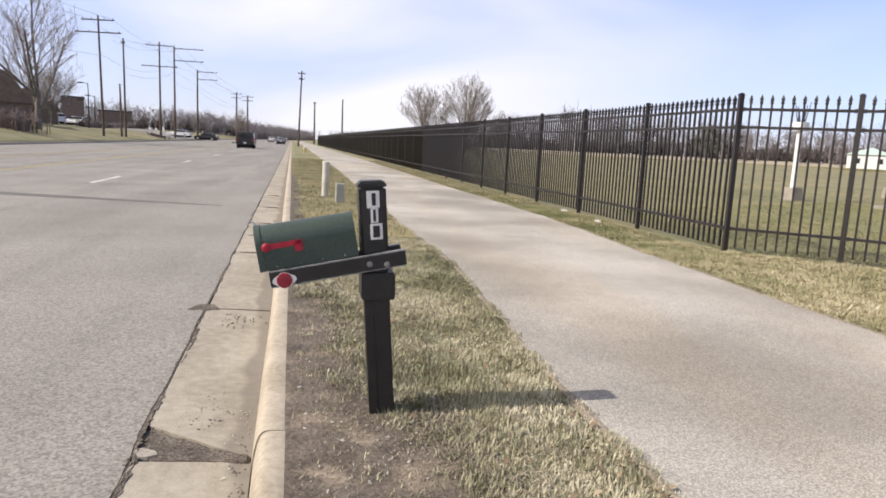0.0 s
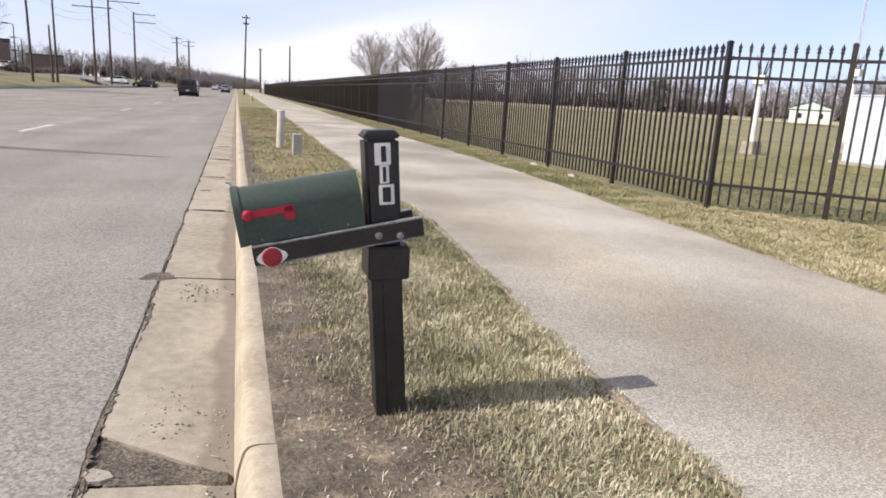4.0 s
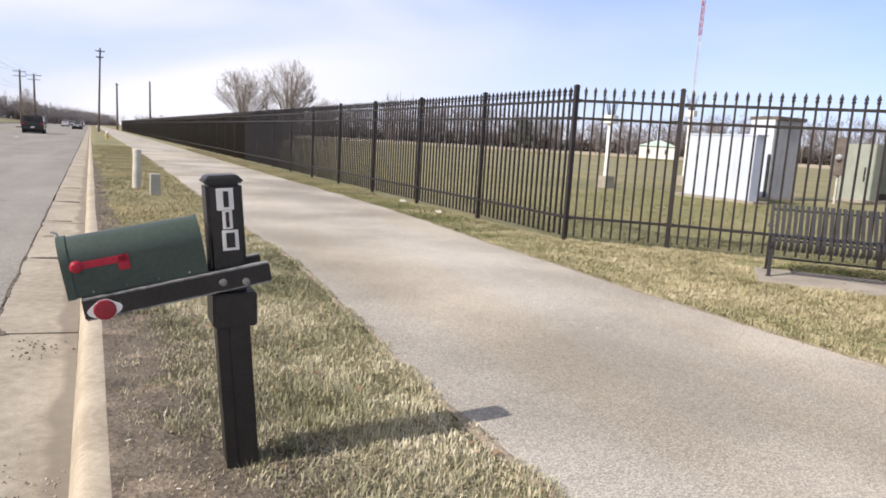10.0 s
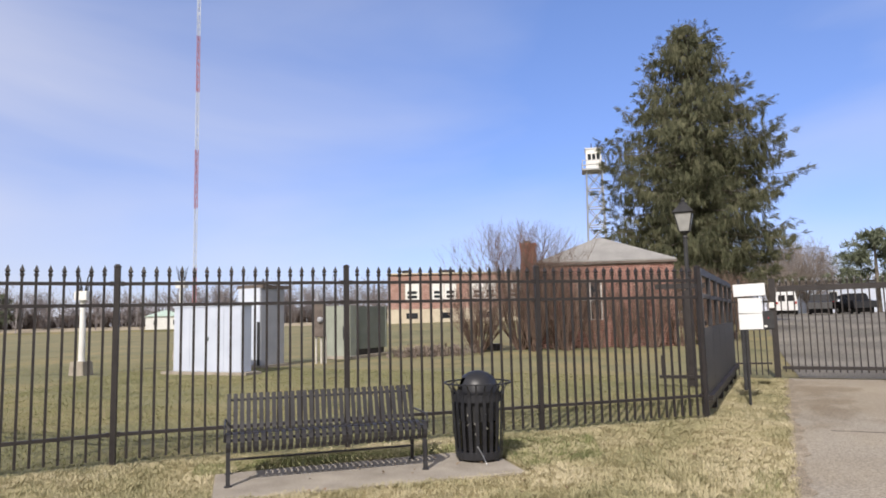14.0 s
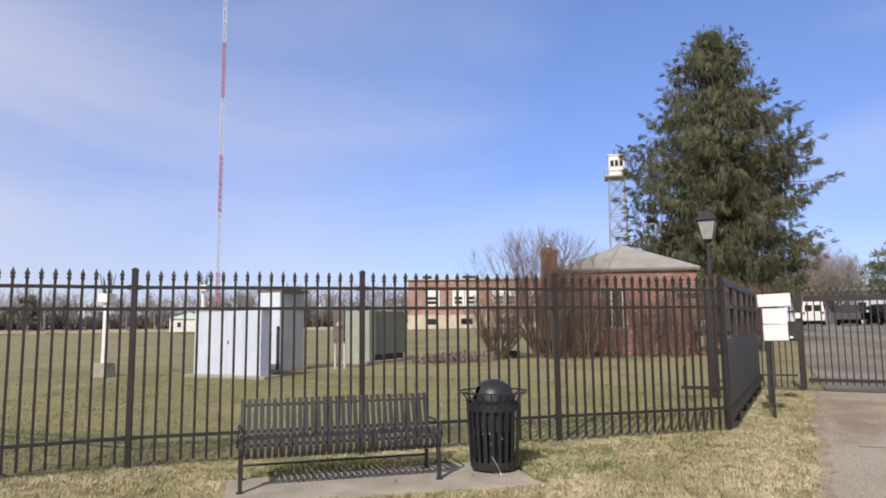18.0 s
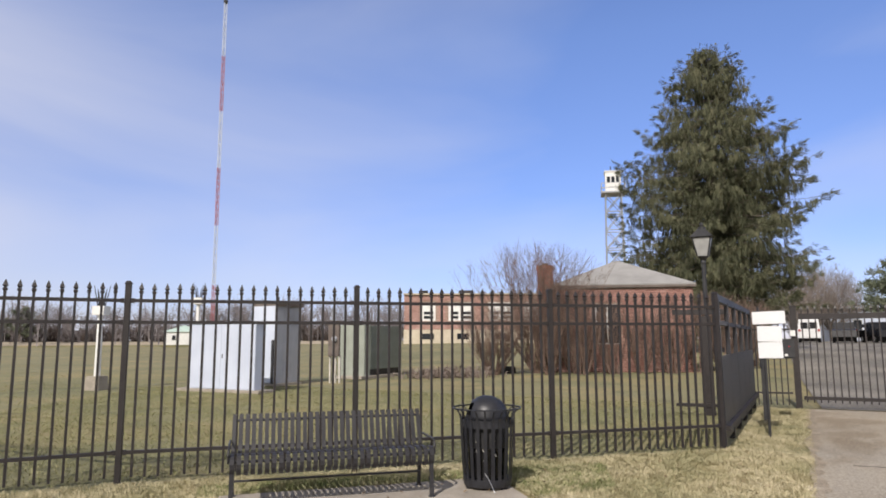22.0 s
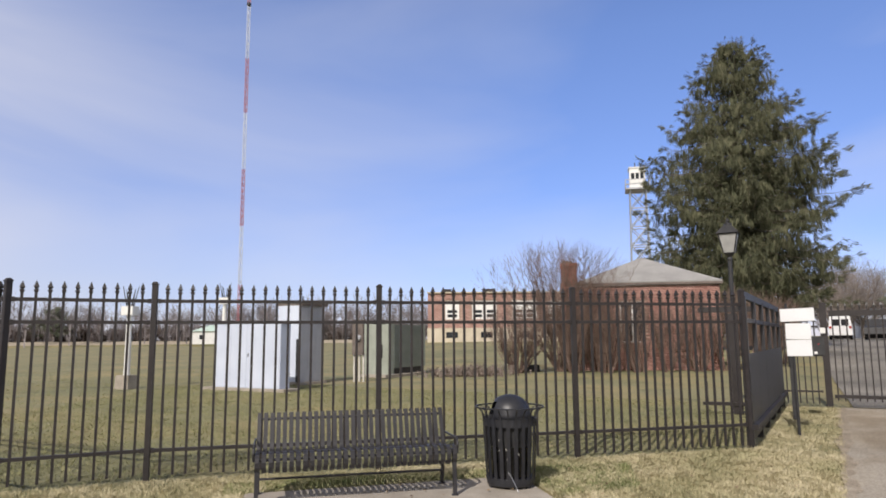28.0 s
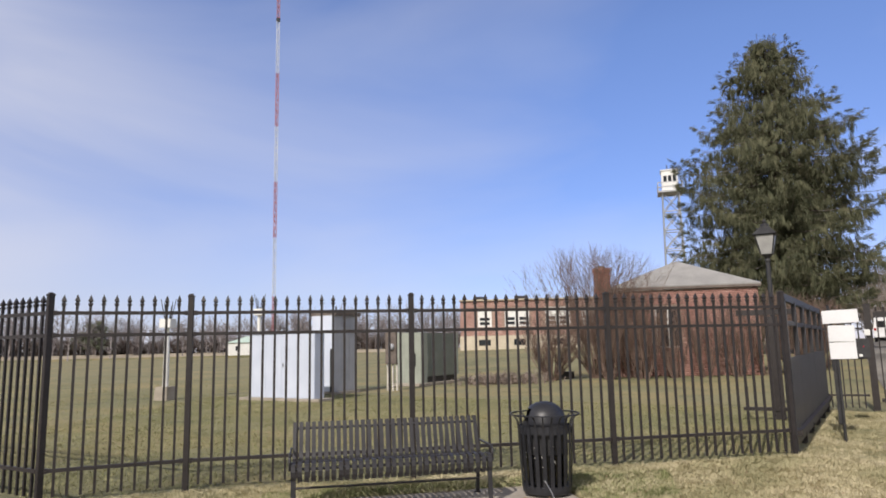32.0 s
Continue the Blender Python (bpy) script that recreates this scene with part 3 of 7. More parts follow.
def gutter_slab(v0, v1):
    a = 0.0 if v0 > 4 or v1 < 2.9 else 1.0
    out = [RP(-0.635 + random.uniform(0, 0.02), v0 + (0.34 if a else 0)), RP(-0.38, v0 + (0.17 if a else 0)), RP(-0.14, v0 + 0.01), RP(-0.14, v1), RP(-0.635, v1)]
    bm = bmesh.new()
    zs = (-0.128, -0.137, -0.150, -0.150, -0.128)
    hi = [bm.verts.new((x, y, z)) for (x, y), z in zip(out, zs)]
    lo = [bm.verts.new((x, y, -0.31)) for x, y in out]
    bm.faces.new(hi)
    for k in range(5):
        bm.faces.new((lo[k], lo[(k + 1) % 5], hi[(k + 1) % 5], hi[k]))
    part("slab", bm, M_gutter, gutter)


def curb_piece(v0, v1, du=0.0, dz=0.0):
    prof = [(-0.142, -0.31), (-0.139, -0.145), (-0.126, -0.075), (-0.114, -0.030), (-0.106, -0.012), (-0.095, 0.001), (-0.080, 0.008), (-0.055, 0.011), (-0.008, 0.010), (0.006, 0.006), (0.013, -0.006), (0.016, -0.31)]
    bm = bmesh.new()
    n = max(1, int((v1 - v0) / 1.2))
    wob = [(random.uniform(-0.003, 0.003), random.uniform(-0.002, 0.002)) for _ in range(n + 1)]
    rows = [[bm.verts.new((*RP(u + du + wob[k][0], v0 + (v1 - v0) * k / n), z + dz + wob[k][1])) for u, z in prof] for k in range(n + 1)]
    for a, b in zip(rows, rows[1:]):
        for k in range(len(prof) - 1):
            bm.faces.new((a[k], b[k], b[k + 1], a[k + 1]))
    bm.faces.new(rows[0])
    bm.faces.new(rows[-1][::-1])
    part("curb_piece", bm, M_curb, curb, smooth=True)


joints = [-11.0, -6.2, 0.1, 2.80] + [5.40 + 2.72 * k for k in range(12)]
for a, b in zip(joints, joints[1:]):
    gutter_slab(a + 0.012, b - 0.012)
strip("slab", -0.635, -0.14, joints[-1], 420, -0.31, -0.14, M_gutter, "", "", step=3, parent=gutter)
cj = [-11.0, -5.0, 0.0, 2.75] + [8.2 + 5.4 * k for k in range(7)]
for k, (a, b) in enumerate(zip(cj, cj[1:])):
    curb_piece(a + 0.0035, b - 0.0035, 0.004 if k == 2 else 0.0, -0.002 if k == 2 else 0.0)
curb_piece(cj[-1], 420)
far_curb = thing("curb_far", "weathered concrete curb along the far road edge", "curb", kind="structure")
strip("curb_piece", -19.8, -19.48, -60, 400, -0.31, 0.02, M_curb, "", "", parent=far_curb)

# the dark broken joint and seam between asphalt and gutter
seam = thing("pavement_seam", "dark crumbling seam between asphalt and gutter", "crack", kind="structure")
bm = bmesh.new()
v, prev = -6.0, None
while v < 60:
    near_ = v < 12
    broken = 0.5 + 0.5 * noise.noise((v * 0.8, 9.0, 0)) + 0.5 * noise.noise((v * 3.1, 5.0, 0))
    u = -0.643 + 0.022 * noise.noise((v * 1.7, 2.0, 0)) + 0.007 * noise.noise((v * 9.0, 6.0, 0))
    w0 = 0.0025 + 0.004 * abs(noise.noise((v * 11, 1, 0))) + (random.uniform(0.0, 0.004) if broken > 0.6 else 0.0)
    w1 = 0.003 + 0.007 * abs(noise.noise((v * 13, 3, 0))) + (random.uniform(0.004, 0.026) if broken > 0.58 else 0.0)
    row = (bm.verts.new((*RP(u - w0, v), -0.1255)), bm.verts.new((*RP(u, v + 0.004), -0.1285)), bm.verts.new((*RP(u + w1, v), -0.1242)))
    if prev:
        bm.faces.new((prev[0], prev[1], row[1], row[0]))
        bm.faces.new((prev[1], prev[2], row[2], row[1]))
    prev = row
    v += random.uniform(0.012, 0.035) if near_ else random.uniform(0.2, 0.7)
part("crack", bm, M_tar, seam)


def blotch(name, outline, z, material, parent, lift=0.012):
    """A thin uneven patch with its own thickness and a crumbled outline."""
    rough = []
    for k, (x, y) in enumerate(outline):
        x1, y1 = outline[(k + 1) % len(outline)]
        n = max(1, min(8, int(math.hypot(x1 - x, y1 - y) / 0.035)))
        for j in range(n):
            e = 0.010 if j else 0.0
            rough.append((x + (x1 - x) * j / n + random.uniform(-e, e), y + (y1 - y) * j / n + random.uniform(-e, e)))
    outline = rough
    bm = bmesh.new()
    cx = sum(p[0] for p in outline) / len(outline)
    cy = sum(p[1] for p in outline) / len(outline)
    hi = [bm.verts.new((cx + (x - cx) * 0.94, cy + (y - cy) * 0.94, z + random.uniform(0.4, 1) * lift)) for x, y in outline]
    lo = [bm.verts.new((x, y, z - 0.01)) for x, y in outline]
    bm.faces.new(hi)
    for k in range(len(outline)):
        j = (k + 1) % len(outline)
        bm.faces.new((lo[k], lo[j], hi[j], hi[k]))
    part(name, bm, material, parent)


blotch("patch", [RP(u, v) for u, v in ((-0.665, 3.04), (-0.64, 2.90), (-0.55, 2.80), (-0.36, 2.79), (-0.145, 2.77), (-0.145, 2.83), (-0.30, 2.91), (-0.49, 3.04), (-0.62, 3.16))], -0.146, M_tar, seam)
blotch("slab_fragment", [RP(u, v) for u, v in ((-0.635, 2.83), (-0.57, 2.825), (-0.53, 2.85), (-0.55, 2.89), (-0.61, 2.915), (-0.635, 2.89))], -0.134, M_concrete, gutter, 0.009)
for k in range(18):
    v, l, w = random.uniform(1.6, 9.0), random.uniform(0.06, 0.22), random.uniform(0.004, 0.011)
    u = -0.624 + 0.02 * noise.noise((v * 1.7, 2.0, 0)) + random.uniform(-0.008, 0.008)
    blotch("patch", [RP(u + dx, v + dy) for dx, dy in ((-w, -l), (w * 0.4, -l * 0.7), (w, 0.0), (w * 0.3, l * 0.8), (-w * 0.6, l), (-w, l * 0.2))], -0.131, M_tar, seam, 0.0065)
blotch("patch", [RP(u, v) for u, v in ((-0.78, 5.36), (-0.62, 5.32), (-0.52, 5.38), (-0.58, 5.52), (-0.70, 5.55))], -0.13, M_tar, seam, 0.006)
for v, l in ((11.0, 0.36), (9.6, 0.2), (8.15, 0.4), (13.6, 0.42), (16.4, 0.4)):
    blotch("patch", [RP(u, w) for u, w in ((-0.66, v), (-0.55, v - 0.04), (-0.65 + l, v - 0.015), (-0.65 + l, v + 0.015), (-0.5, v + 0.04))], -0.134, M_tar, seam, 0.006)
# broad dark tar line across the lanes
blotch("tar_line", [(-14.0, 16.55), (-9, 15.25), (-5.1, 14.22), (-3.6, 13.88), (-1.6, 13.50), (-1.6, 13.60), (-3.6, 14.22), (-5.1, 14.72), (-9, 15.85), (-14.0, 17.25)], -0.1285, M_tarline, seam, 0.004)

# the footpath, with wavering edges, and the driveway to the gate
path_pts_l = [(1.39, -9), (1.39, 0), (1.405, 2.2), (1.40, 3.0), (1.55, 4.8), (1.69, 7.0), (1.70, 12), (1.92, 28), (1.95, 60), (1.95, 120), (1.95, 400)]
path_pts_r = [(4.31, -9), (4.31, 0), (4.31, 1.9), (4.28, 4.0), (4.33, 5.7), (4.40, 7.2), (4.68, 12), (4.68, 21), (4.85, 41), (4.9, 120), (4.9, 400)]


def edge_line(pts, amount):
    vs = np.concatenate([np.arange(-9, 20, 0.25), np.arange(20, 400, 2.0)])
    us = np.interp(vs, [p[1] for p in pts], [p[0] for p in pts])
    return [RP(u + amount * (noise.noise((v * 1.3, pts[0][0], 0)) + 0.6 * noise.noise((v * 5.1, pts[0][0], 7))), v) for u, v in zip(us.tolist(), vs.tolist())]


le, re_ = edge_line(path_pts_l, 0.035), edge_line(path_pts_r, 0.045)
bm = bmesh.new()
tl, tr = [bm.verts.new((x, y, 0.008)) for x, y in le], [bm.verts.new((x, y, 0.008)) for x, y in re_]
bl, br = [bm.verts.new((x, y, -0.1)) for x, y in le], [bm.verts.new((x, y, -0.1)) for x, y in re_]
for k in range(len(tl) - 1):
    bm.faces.new((tl[k], tr[k], tr[k + 1], tl[k + 1]))
    bm.faces.new((bl[k], tl[k], tl[k + 1], bl[k + 1]))
    bm.faces.new((tr[k], br[k], br[k + 1], tr[k + 1]))
single("footpath", bm, M_path, "pinkish beige pebbled footpath beside the grass strip", "path", kind="structure")

drive_edge = [(4.25 + 0.35 * k, 1.02 - 0.0068 * k + 0.035 * noise.noise((k * 0.9, 3, 0)) + (0.55 * (1 - k / 3) ** 2 if k < 3 else 0)) for k in range(40)]
single("driveway", prism([(7.32, -7), (17.9, -7)] + [p for p in drive_edge[::-1] if p[0] > 7.4] + [(7.32, 0.97)], -0.1, 0.0035, None), M_drive, "tan worn paving running up to the gate", "driveway", kind="structure")
single("driveway_mouth", prism([(4.2, -7), (7.29, -7), (7.29, 0.97)] + [p for p in drive_edge[::-1] if p[0] < 7.25], -0.1, 0.0045, None), M_apron, "grey concrete driveway slab beside the footpath", "driveway", kind="structure")
single("driveway_apron", prism([RP(-0.05, -7), RP(1.42, -7), RP(1.42, -0.6), RP(-0.05, -1.0)], -0.2, 0.0045), M_drive, "paved driveway mouth between road and path", "driveway", kind="structure")
bm = bmesh.new()
xs = [17.9, 21, 26, 32, 38, 46, 55, 66, 80, 95]
rows = [(bm.verts.new((x, -30, land(x, 0) + 0.02)), bm.verts.new((x, 0.55 + 0.02 * (x - 18), land(x, 0) + 0.02))) for x in xs]
for a, b in zip(rows, rows[1:]):
    bm.faces.new((a[0], b[0], b[1], a[1]))
single("parking_lot", bm, M_yard, "worn paved yard behind the gate", "yard", kind="structure")
# cracks in the driveway
for x0, y0, w in ((7.305, 0.96, 0.020), (11.0, 0.62, 0.014)):
    left = [(x0 + 0.05 * noise.noise((k * 0.5, x0, 0)) + 0.02 * k * 0.35, y0 - 0.35 * k) for k in range(14)]
    blotch("crack", [(x - w * random.uniform(0.5, 1.2), y) for x, y in left] + [(x + w * random.uniform(0.5, 1.2), y) for x, y in left[::-1]], 0.0045, M_tar, seam, 0.003)


# ---- black picket fence ----
FD = Vector((0.678, -0.735, 0)).normalized()
FN = Vector((-FD.y, FD.x, 0))


def picket_mesh():
    bm = bmesh.new()
    h = 0.0125
    levels = [(0.06, h), (1.955, h), (1.965, 0.020), (1.985, 0.020), (1.992, 0.010), (2.010, 0.024), (2.075, 0.002)]
    rings = [[bm.verts.new((sx * r, sy * r, z)) for sx, sy in ((-1, -1), (1, -1), (1, 1), (-1, 1))] for z, r in levels]
    for a, b in zip(rings, rings[1:]):
        for k in range(4):
            bm.faces.new((a[k], a[(k + 1) % 4], b[(k + 1) % 4], b[k]))
    bm.faces.new(rings[0][::-1])
    bm.faces.new(rings[-1])
    return mesh_of("picket", bm, M_fence)


def post_mesh(w=0.060, top=2.06):
    bm = box((0, 0, top / 2 - 0.1), (w, w, top + 0.2), bevel=0.004)
    box((0, 0, top + 0.008), (w + 0.012, w + 0.012, 0.018), bm, bevel=0.004)
    box((0, 0, top + 0.026), (w + 0.004, w + 0.004, 0.02), bm, taper=0.5)
    return mesh_of("post", bm, M_fence)


PICKET, POST, GATEPOST = picket_mesh(), post_mesh(), post_mesh(0.125, 2.1)


def bracket_mesh():
    """A sleeve that holds a rail to its post, with a small screw head on its face."""
    bm = box((0, 0, 0), (0.034, 0.052, 0.050), bevel=0.004)
    rod((0, -0.026, 0), (0, -0.030, 0), 0.006, n=6, bm=bm)
    return mesh_of("bracket", bm, M_fence)


BRACKET = bracket_mesh()


def fence_panel(p, q, root, count, joined=None, ends=0.04):
    """Three rails and the pickets between two posts; far panels add their pickets to a joined array."""
    p, q = Vector((*p, 0)), Vector((*q, 0))
    d = (q - p).normalized()
    a = math.degrees(math.atan2(d.y, d.x))
    for z in (1.885, 1.655, 0.315):
        bm = bar(p + d * ends + Vector((0, 0, z)), q - d * ends + Vector((0, 0, z)), 0.038, 0.036)
        part("rail", bm, M_fence, root)
        if joined is None:
            for e in (p + d * (ends + 0.012), q - d * (ends + 0.012)):
                part("bracket", BRACKET, M_fence, root, at=pose(e.x, e.y, z, 0, 0, a))
    for k in range(count):
        c = p + (q - p) * ((k + 1) / (count + 1))
        m = pose(c.x, c.y, random.uniform(-0.004, 0.004), 0, 0, a)
        if joined is None:
            part("picket", PICKET, M_fence, root, at=m)
        else:
            joined.append(m)


def joined_pickets(mats, root):
    v0 = np.array([v.co[:] for v in PICKET.vertices])
    f0 = np.array([f.vertices[:] for f in PICKET.polygons])
    vs, fs = [], []
    for k, m in enumerate(mats):
        m = np.array(m)
        vs.append(v0 @ m[:3, :3].T + m[:3, 3])
        fs.append(f0 + k * len(v0))
    tagged(part("far_picket", bulk("far_picket", np.concatenate(vs), np.concatenate(fs), M_fence), M_fence, root), kind="stuff")


A = (5.48, 8.145)
C = (11.55, 1.95)
chain = [A, (6.57, 7.335)]
for k in range(1, 3):
    chain.append((6.57 + (C[0] - 6.57) * k / 3, 7.335 + (C[1] - 7.335) * k / 3))
chain.append(C)
fence_a = thing("fence", "black metal picket fence with spear tips behind the bench", "fence")
for k, ((p, q), n) in enumerate(zip(zip(chain, chain[1:]), (10, 18, 18, 19))):
    fence_panel(p, q, fence_a, n)
    part("post", POST, M_fence, fence_a, at=pose(*q, 0, 0, 0, math.degrees(math.atan2(FD.y, FD.x))))
fence_b = thing("fence", "long black metal picket fence following the footpath", "fence")
part("post", POST, M_fence, fence_b, at=pose(*A, 0, 0, 0, -3))
posts = [A]
v = A[1]
while v < 156:
    v += 2.44
    posts.append(RP(5.78, v))
far = []
for k, (p, q) in enumerate(zip(posts, posts[1:])):
    fence_panel(p, q, fence_b, 18, None if k < 9 else far)
    part("post", POST, M_fence, fence_b, at=pose(*q, 0, 0, 0, -3))
joined_pickets(far, fence_b)


# ---- mailbox ----
def mailbox():
    base = (0.437, 2.985, -0.01)
    root = thing("mailbox", "dark green metal mailbox on a leaning black post", "mailbox", base, 2.0, tilt=(0, -4.2))
    root.scale = (0.972, 0.972, 0.968)
    w = 0.120
    bm = box((0, 0, 0.42), (w - 0.008, w - 0.008, 1.0), bevel=0.006)
    part("post", bm, M_blackpost, root)
    part("corner_board", box((-w / 2 + 0.022, -w / 2 + 0.002, 0.28), (0.042, 0.012, 0.58), bevel=0.003), M_blackpost, root)
    part("corner_board", box((w / 2 - 0.040, -w / 2 + 0.003, 0.28), (0.076, 0.012, 0.58), bevel=0.003), M_blackpost, root)
    part("upper_post", box((0, 0, 0.893), (w + 0.004, w + 0.004, 0.396), bevel=0.012), M_blackpost, root)
    bm = box((0, 0, 1.098), (w + 0.012, w + 0.012, 0.018), bevel=0.006)
    box((0, 0, 1.111), (w + 0.0, w + 0.0, 0.014), bm, bevel=0.004, taper=0.85)
    part("cap", bm, M_blackpost, root)
    part("collar", box((0.006, -0.012, 0.635), (w + 0.034, w + 0.04, 0.125), bevel=0.006, rot=pose(0, 0, 0, 0, 3, 0)), M_blackpost, root, "black wedge bracket under the arm")
    plate = part("number_plate", box((0, -w / 2 - 0.004, 1.035), (0.058, 0.003, 0.078), bevel=0.001), M_numplate, root, "white plate with a plain dark bar")
    part("bar", box((0.003, -w / 2 - 0.006, 1.035), (0.018, 0.002, 0.056)), M_ink, plate)
    plate = part("number_plate", box((0.004, -w / 2 - 0.004, 0.962), (0.034, 0.003, 0.066), bevel=0.001), M_numplate, root, "white plate with a plain dark bar")
    part("bar", box((0.004, -w / 2 - 0.006, 0.962), (0.012, 0.002, 0.054)), M_ink, plate)
    plate = part("number_plate", box((0.010, -w / 2 - 0.004, 0.888), (0.056, 0.003, 0.074), bevel=0.001), M_numplate, root, "white plate with a plain dark bar")
    part("bar", box((0.010, -w / 2 - 0.006, 0.888), (0.030, 0.002, 0.054)), M_ink, plate)
    tip = 6.2
    R = pose(0, 0, 0, 0, -tip, 0)
    O = Matrix.Translation((-0.167, 0, 0.734))
    for y, nm in ((-w / 2 - 0.022, "arm"), (w / 2 + 0.022, "arm")):
        bm = box((0, 0, 0), (0.61, 0.036, 0.072), bevel=0.004)
        bm.transform(Matrix.Translation((0.0, y, 0)))
        bm.transform(O @ R)
        part(nm, bm, M_blackpost, root)
        # pale strips paint the scuffing and the highlight along the arm's edges
        bm = box((0, y - 0.004, 0.0345), (0.607, 0.034, 0.005))
        bm.transform(O @ R)
        part("worn_bright_edge", bm, M_scuff, root, "greyish scuffed edge with a painted highlight")
        bm = box((0, y - 0.0170, -0.0345), (0.600, 0.004, 0.005))
        bm.transform(O @ R)
        part("worn_bright_edge", bm, M_scuff, root, "greyish scuffed edge with a painted highlight")
    bm = box((0, 0, 0), (0.02, 0.10, 0.07))
    bm.transform(O @ R @ Matrix.Translation((-0.29, 0, -0.004)))
    part("cross_piece", bm, M_blackpost, root)
    for x in (-0.045, 0.034):
        bm = lathe([(0.0135, 0), (0.0135, 0.003), (0.0125, 0.0035), (0.0085, 0.0036), (0.008, 0.009), (0.003, 0.010)], 14)
        bm.transform(Matrix.Translation((x + 0.014, -w / 2 - 0.040, 0.742 - x * 0.07)) @ pose(0, 0, 0, 90, 0, 0))
        part("bolt", bm, M_bolt, root, "dull steel bolt head")
    # reflector: a white-rimmed lens on a lozenge plate
    at = O @ R @ Matrix.Translation((-0.243, -w / 2 - 0.041, -0.010))
    bm = bmesh.new()
    n = 28
    ring = []
    for k in range(n):
        a = 2 * math.pi * k / n
        r = 0.036 + 0.017 * abs(math.cos(a)) ** 10
        ring.append((r * math.cos(a), r * math.sin(a)))
    prism(ring, 0, 0.003, bm)
    bm.transform(at @ pose(0, 0, 0, 90, 0, 0))
    plate = part("reflector", bm, M_numplate, root, "silvery lozenge plate with a red reflector")
    bm = lathe([(0.034, 0.002), (0.034, 0.007), (0.030, 0.010), (0.001, 0.011)], 24)
    bm.transform(at @ pose(0, 0, 0, 90, 0, 0))
    part("lens", bm, M_reflector, plate, "round red reflector lens", smooth=False)
    # the box itself: arched sheet metal
    L, hw, hs = 0.41, 0.083, 0.112
    sect = [(-hw, 0.0)] + [(-hw, hs)] + [(hw * math.cos(math.pi - math.pi * k / 28), hs + hw * math.sin(math.pi * k / 28)) for k in range(1, 28)] + [(hw, hs), (hw, 0.0)]
    def arch(x0, x1, grow, material, nm, label="", parent=root):
        b = bmesh.new()
        ra = [b.verts.new((x0, y * grow, z * grow - (grow - 1) * 0.05)) for y, z in sect]
        rb = [b.verts.new((x1, y * grow, z * grow - (grow - 1) * 0.05)) for y, z in sect]
        n_ = len(sect)
        for k in range(n_):
            b.faces.new((ra[k], ra[(k + 1) % n_], rb[(k + 1) % n_], rb[k]))
        b.faces.new(ra[::-1])
        b.faces.new(rb)
        b.transform(O @ R @ Matrix.Translation((-0.114, 0, 0.040)))
        return part(nm, b, material, parent, label, smooth=True)
    body = arch(-L / 2, L / 2, 1.0, M_green, "box")
    door = arch(-L / 2 - 0.022, -L / 2 + 0.004, 1.035, M_green, "door", "arched green door with dark rim")
    arch(L / 2 - 0.004, L / 2 + 0.006, 1.02, M_green, "back_rim")
    bm = rod((0, 0, 0), (0, 0, 0.03), 0.004)
    rod((0, 0, 0.03), (-0.016, 0, 0.036), 0.004, bm=bm)
    bm.transform(O @ R @ Matrix.Translation((-L / 2 - 0.130, 0, 0.222)))
    part("latch", bm, M_steel, door, "bent steel latch tab")
    # flag, lowered
    ft = O @ R @ Matrix.Translation((-0.114, -hw - 0.006, 0.040))
    bm = box((-0.108, 0, 0.106), (0.155, 0.006, 0.024), bevel=0.002)
    box((-0.044, 0, 0.093), (0.036, 0.006, 0.052), bm, bevel=0.004)
    bm.transform(ft)
    flag = part("flag", bm, M_flag, root, "lowered red plastic flag")
    bm = lathe([(0.020, 0), (0.020, 0.008), (0.012, 0.014), (0.002, 0.015)], 18)
    bm.transform(ft @ Matrix.Translation((-0.183, 0.004, 0.105)) @ pose(0, 0, 0, 90, 0, 0))
    part("pivot", bm, M_flag, flag)
    for x in (-0.15, -0.05, 0.05, 0.15):
        bm = lathe([(0.004, 0), (0.003, 0.003), (0.0005, 0.004)], 8)
        bm.transform(ft @ Matrix.Translation((x, 0.006, 0.012)) @ pose(0, 0, 0, 90, 0, 0))
        part("rivet", bm, M_scuff, body)


mailbox()


# ---- pipe marker, pedestal, hydrant in the grass strip ----
def pipe_marker():
    x, y = RP(0.745, 15.2)
    root = thing("pipe_marker", "weathered white plastic marker pipe standing in grass", "marker post", (x, y, -0.02), tilt=(0, 1.5))
    part("pipe", lathe([(0.075, 0), (0.075, 0.74), (0.070, 0.74), (0.070, 0.72)], 20), M_pipe, root)
    part("cap", lathe([(0.080, 0.70), (0.081, 0.775), (0.07, 0.785), (0.002, 0.79)], 20), M_pipe, root)


def pedestal():
    x, y = RP(0.98, 13.8)
    root = thing("utility_pedestal", "small grey-green utility pedestal box in the grass", "utility box", (x, y, -0.02), 6)
    part("body", box((0, 0, 0.19), (0.17, 0.15, 0.38), bevel=0.008, taper=0.94), M_pedestal, root)
    part("lid", box((0, 0, 0.385), (0.18, 0.16, 0.03), bevel=0.008, taper=0.9), M_pedestal, root)


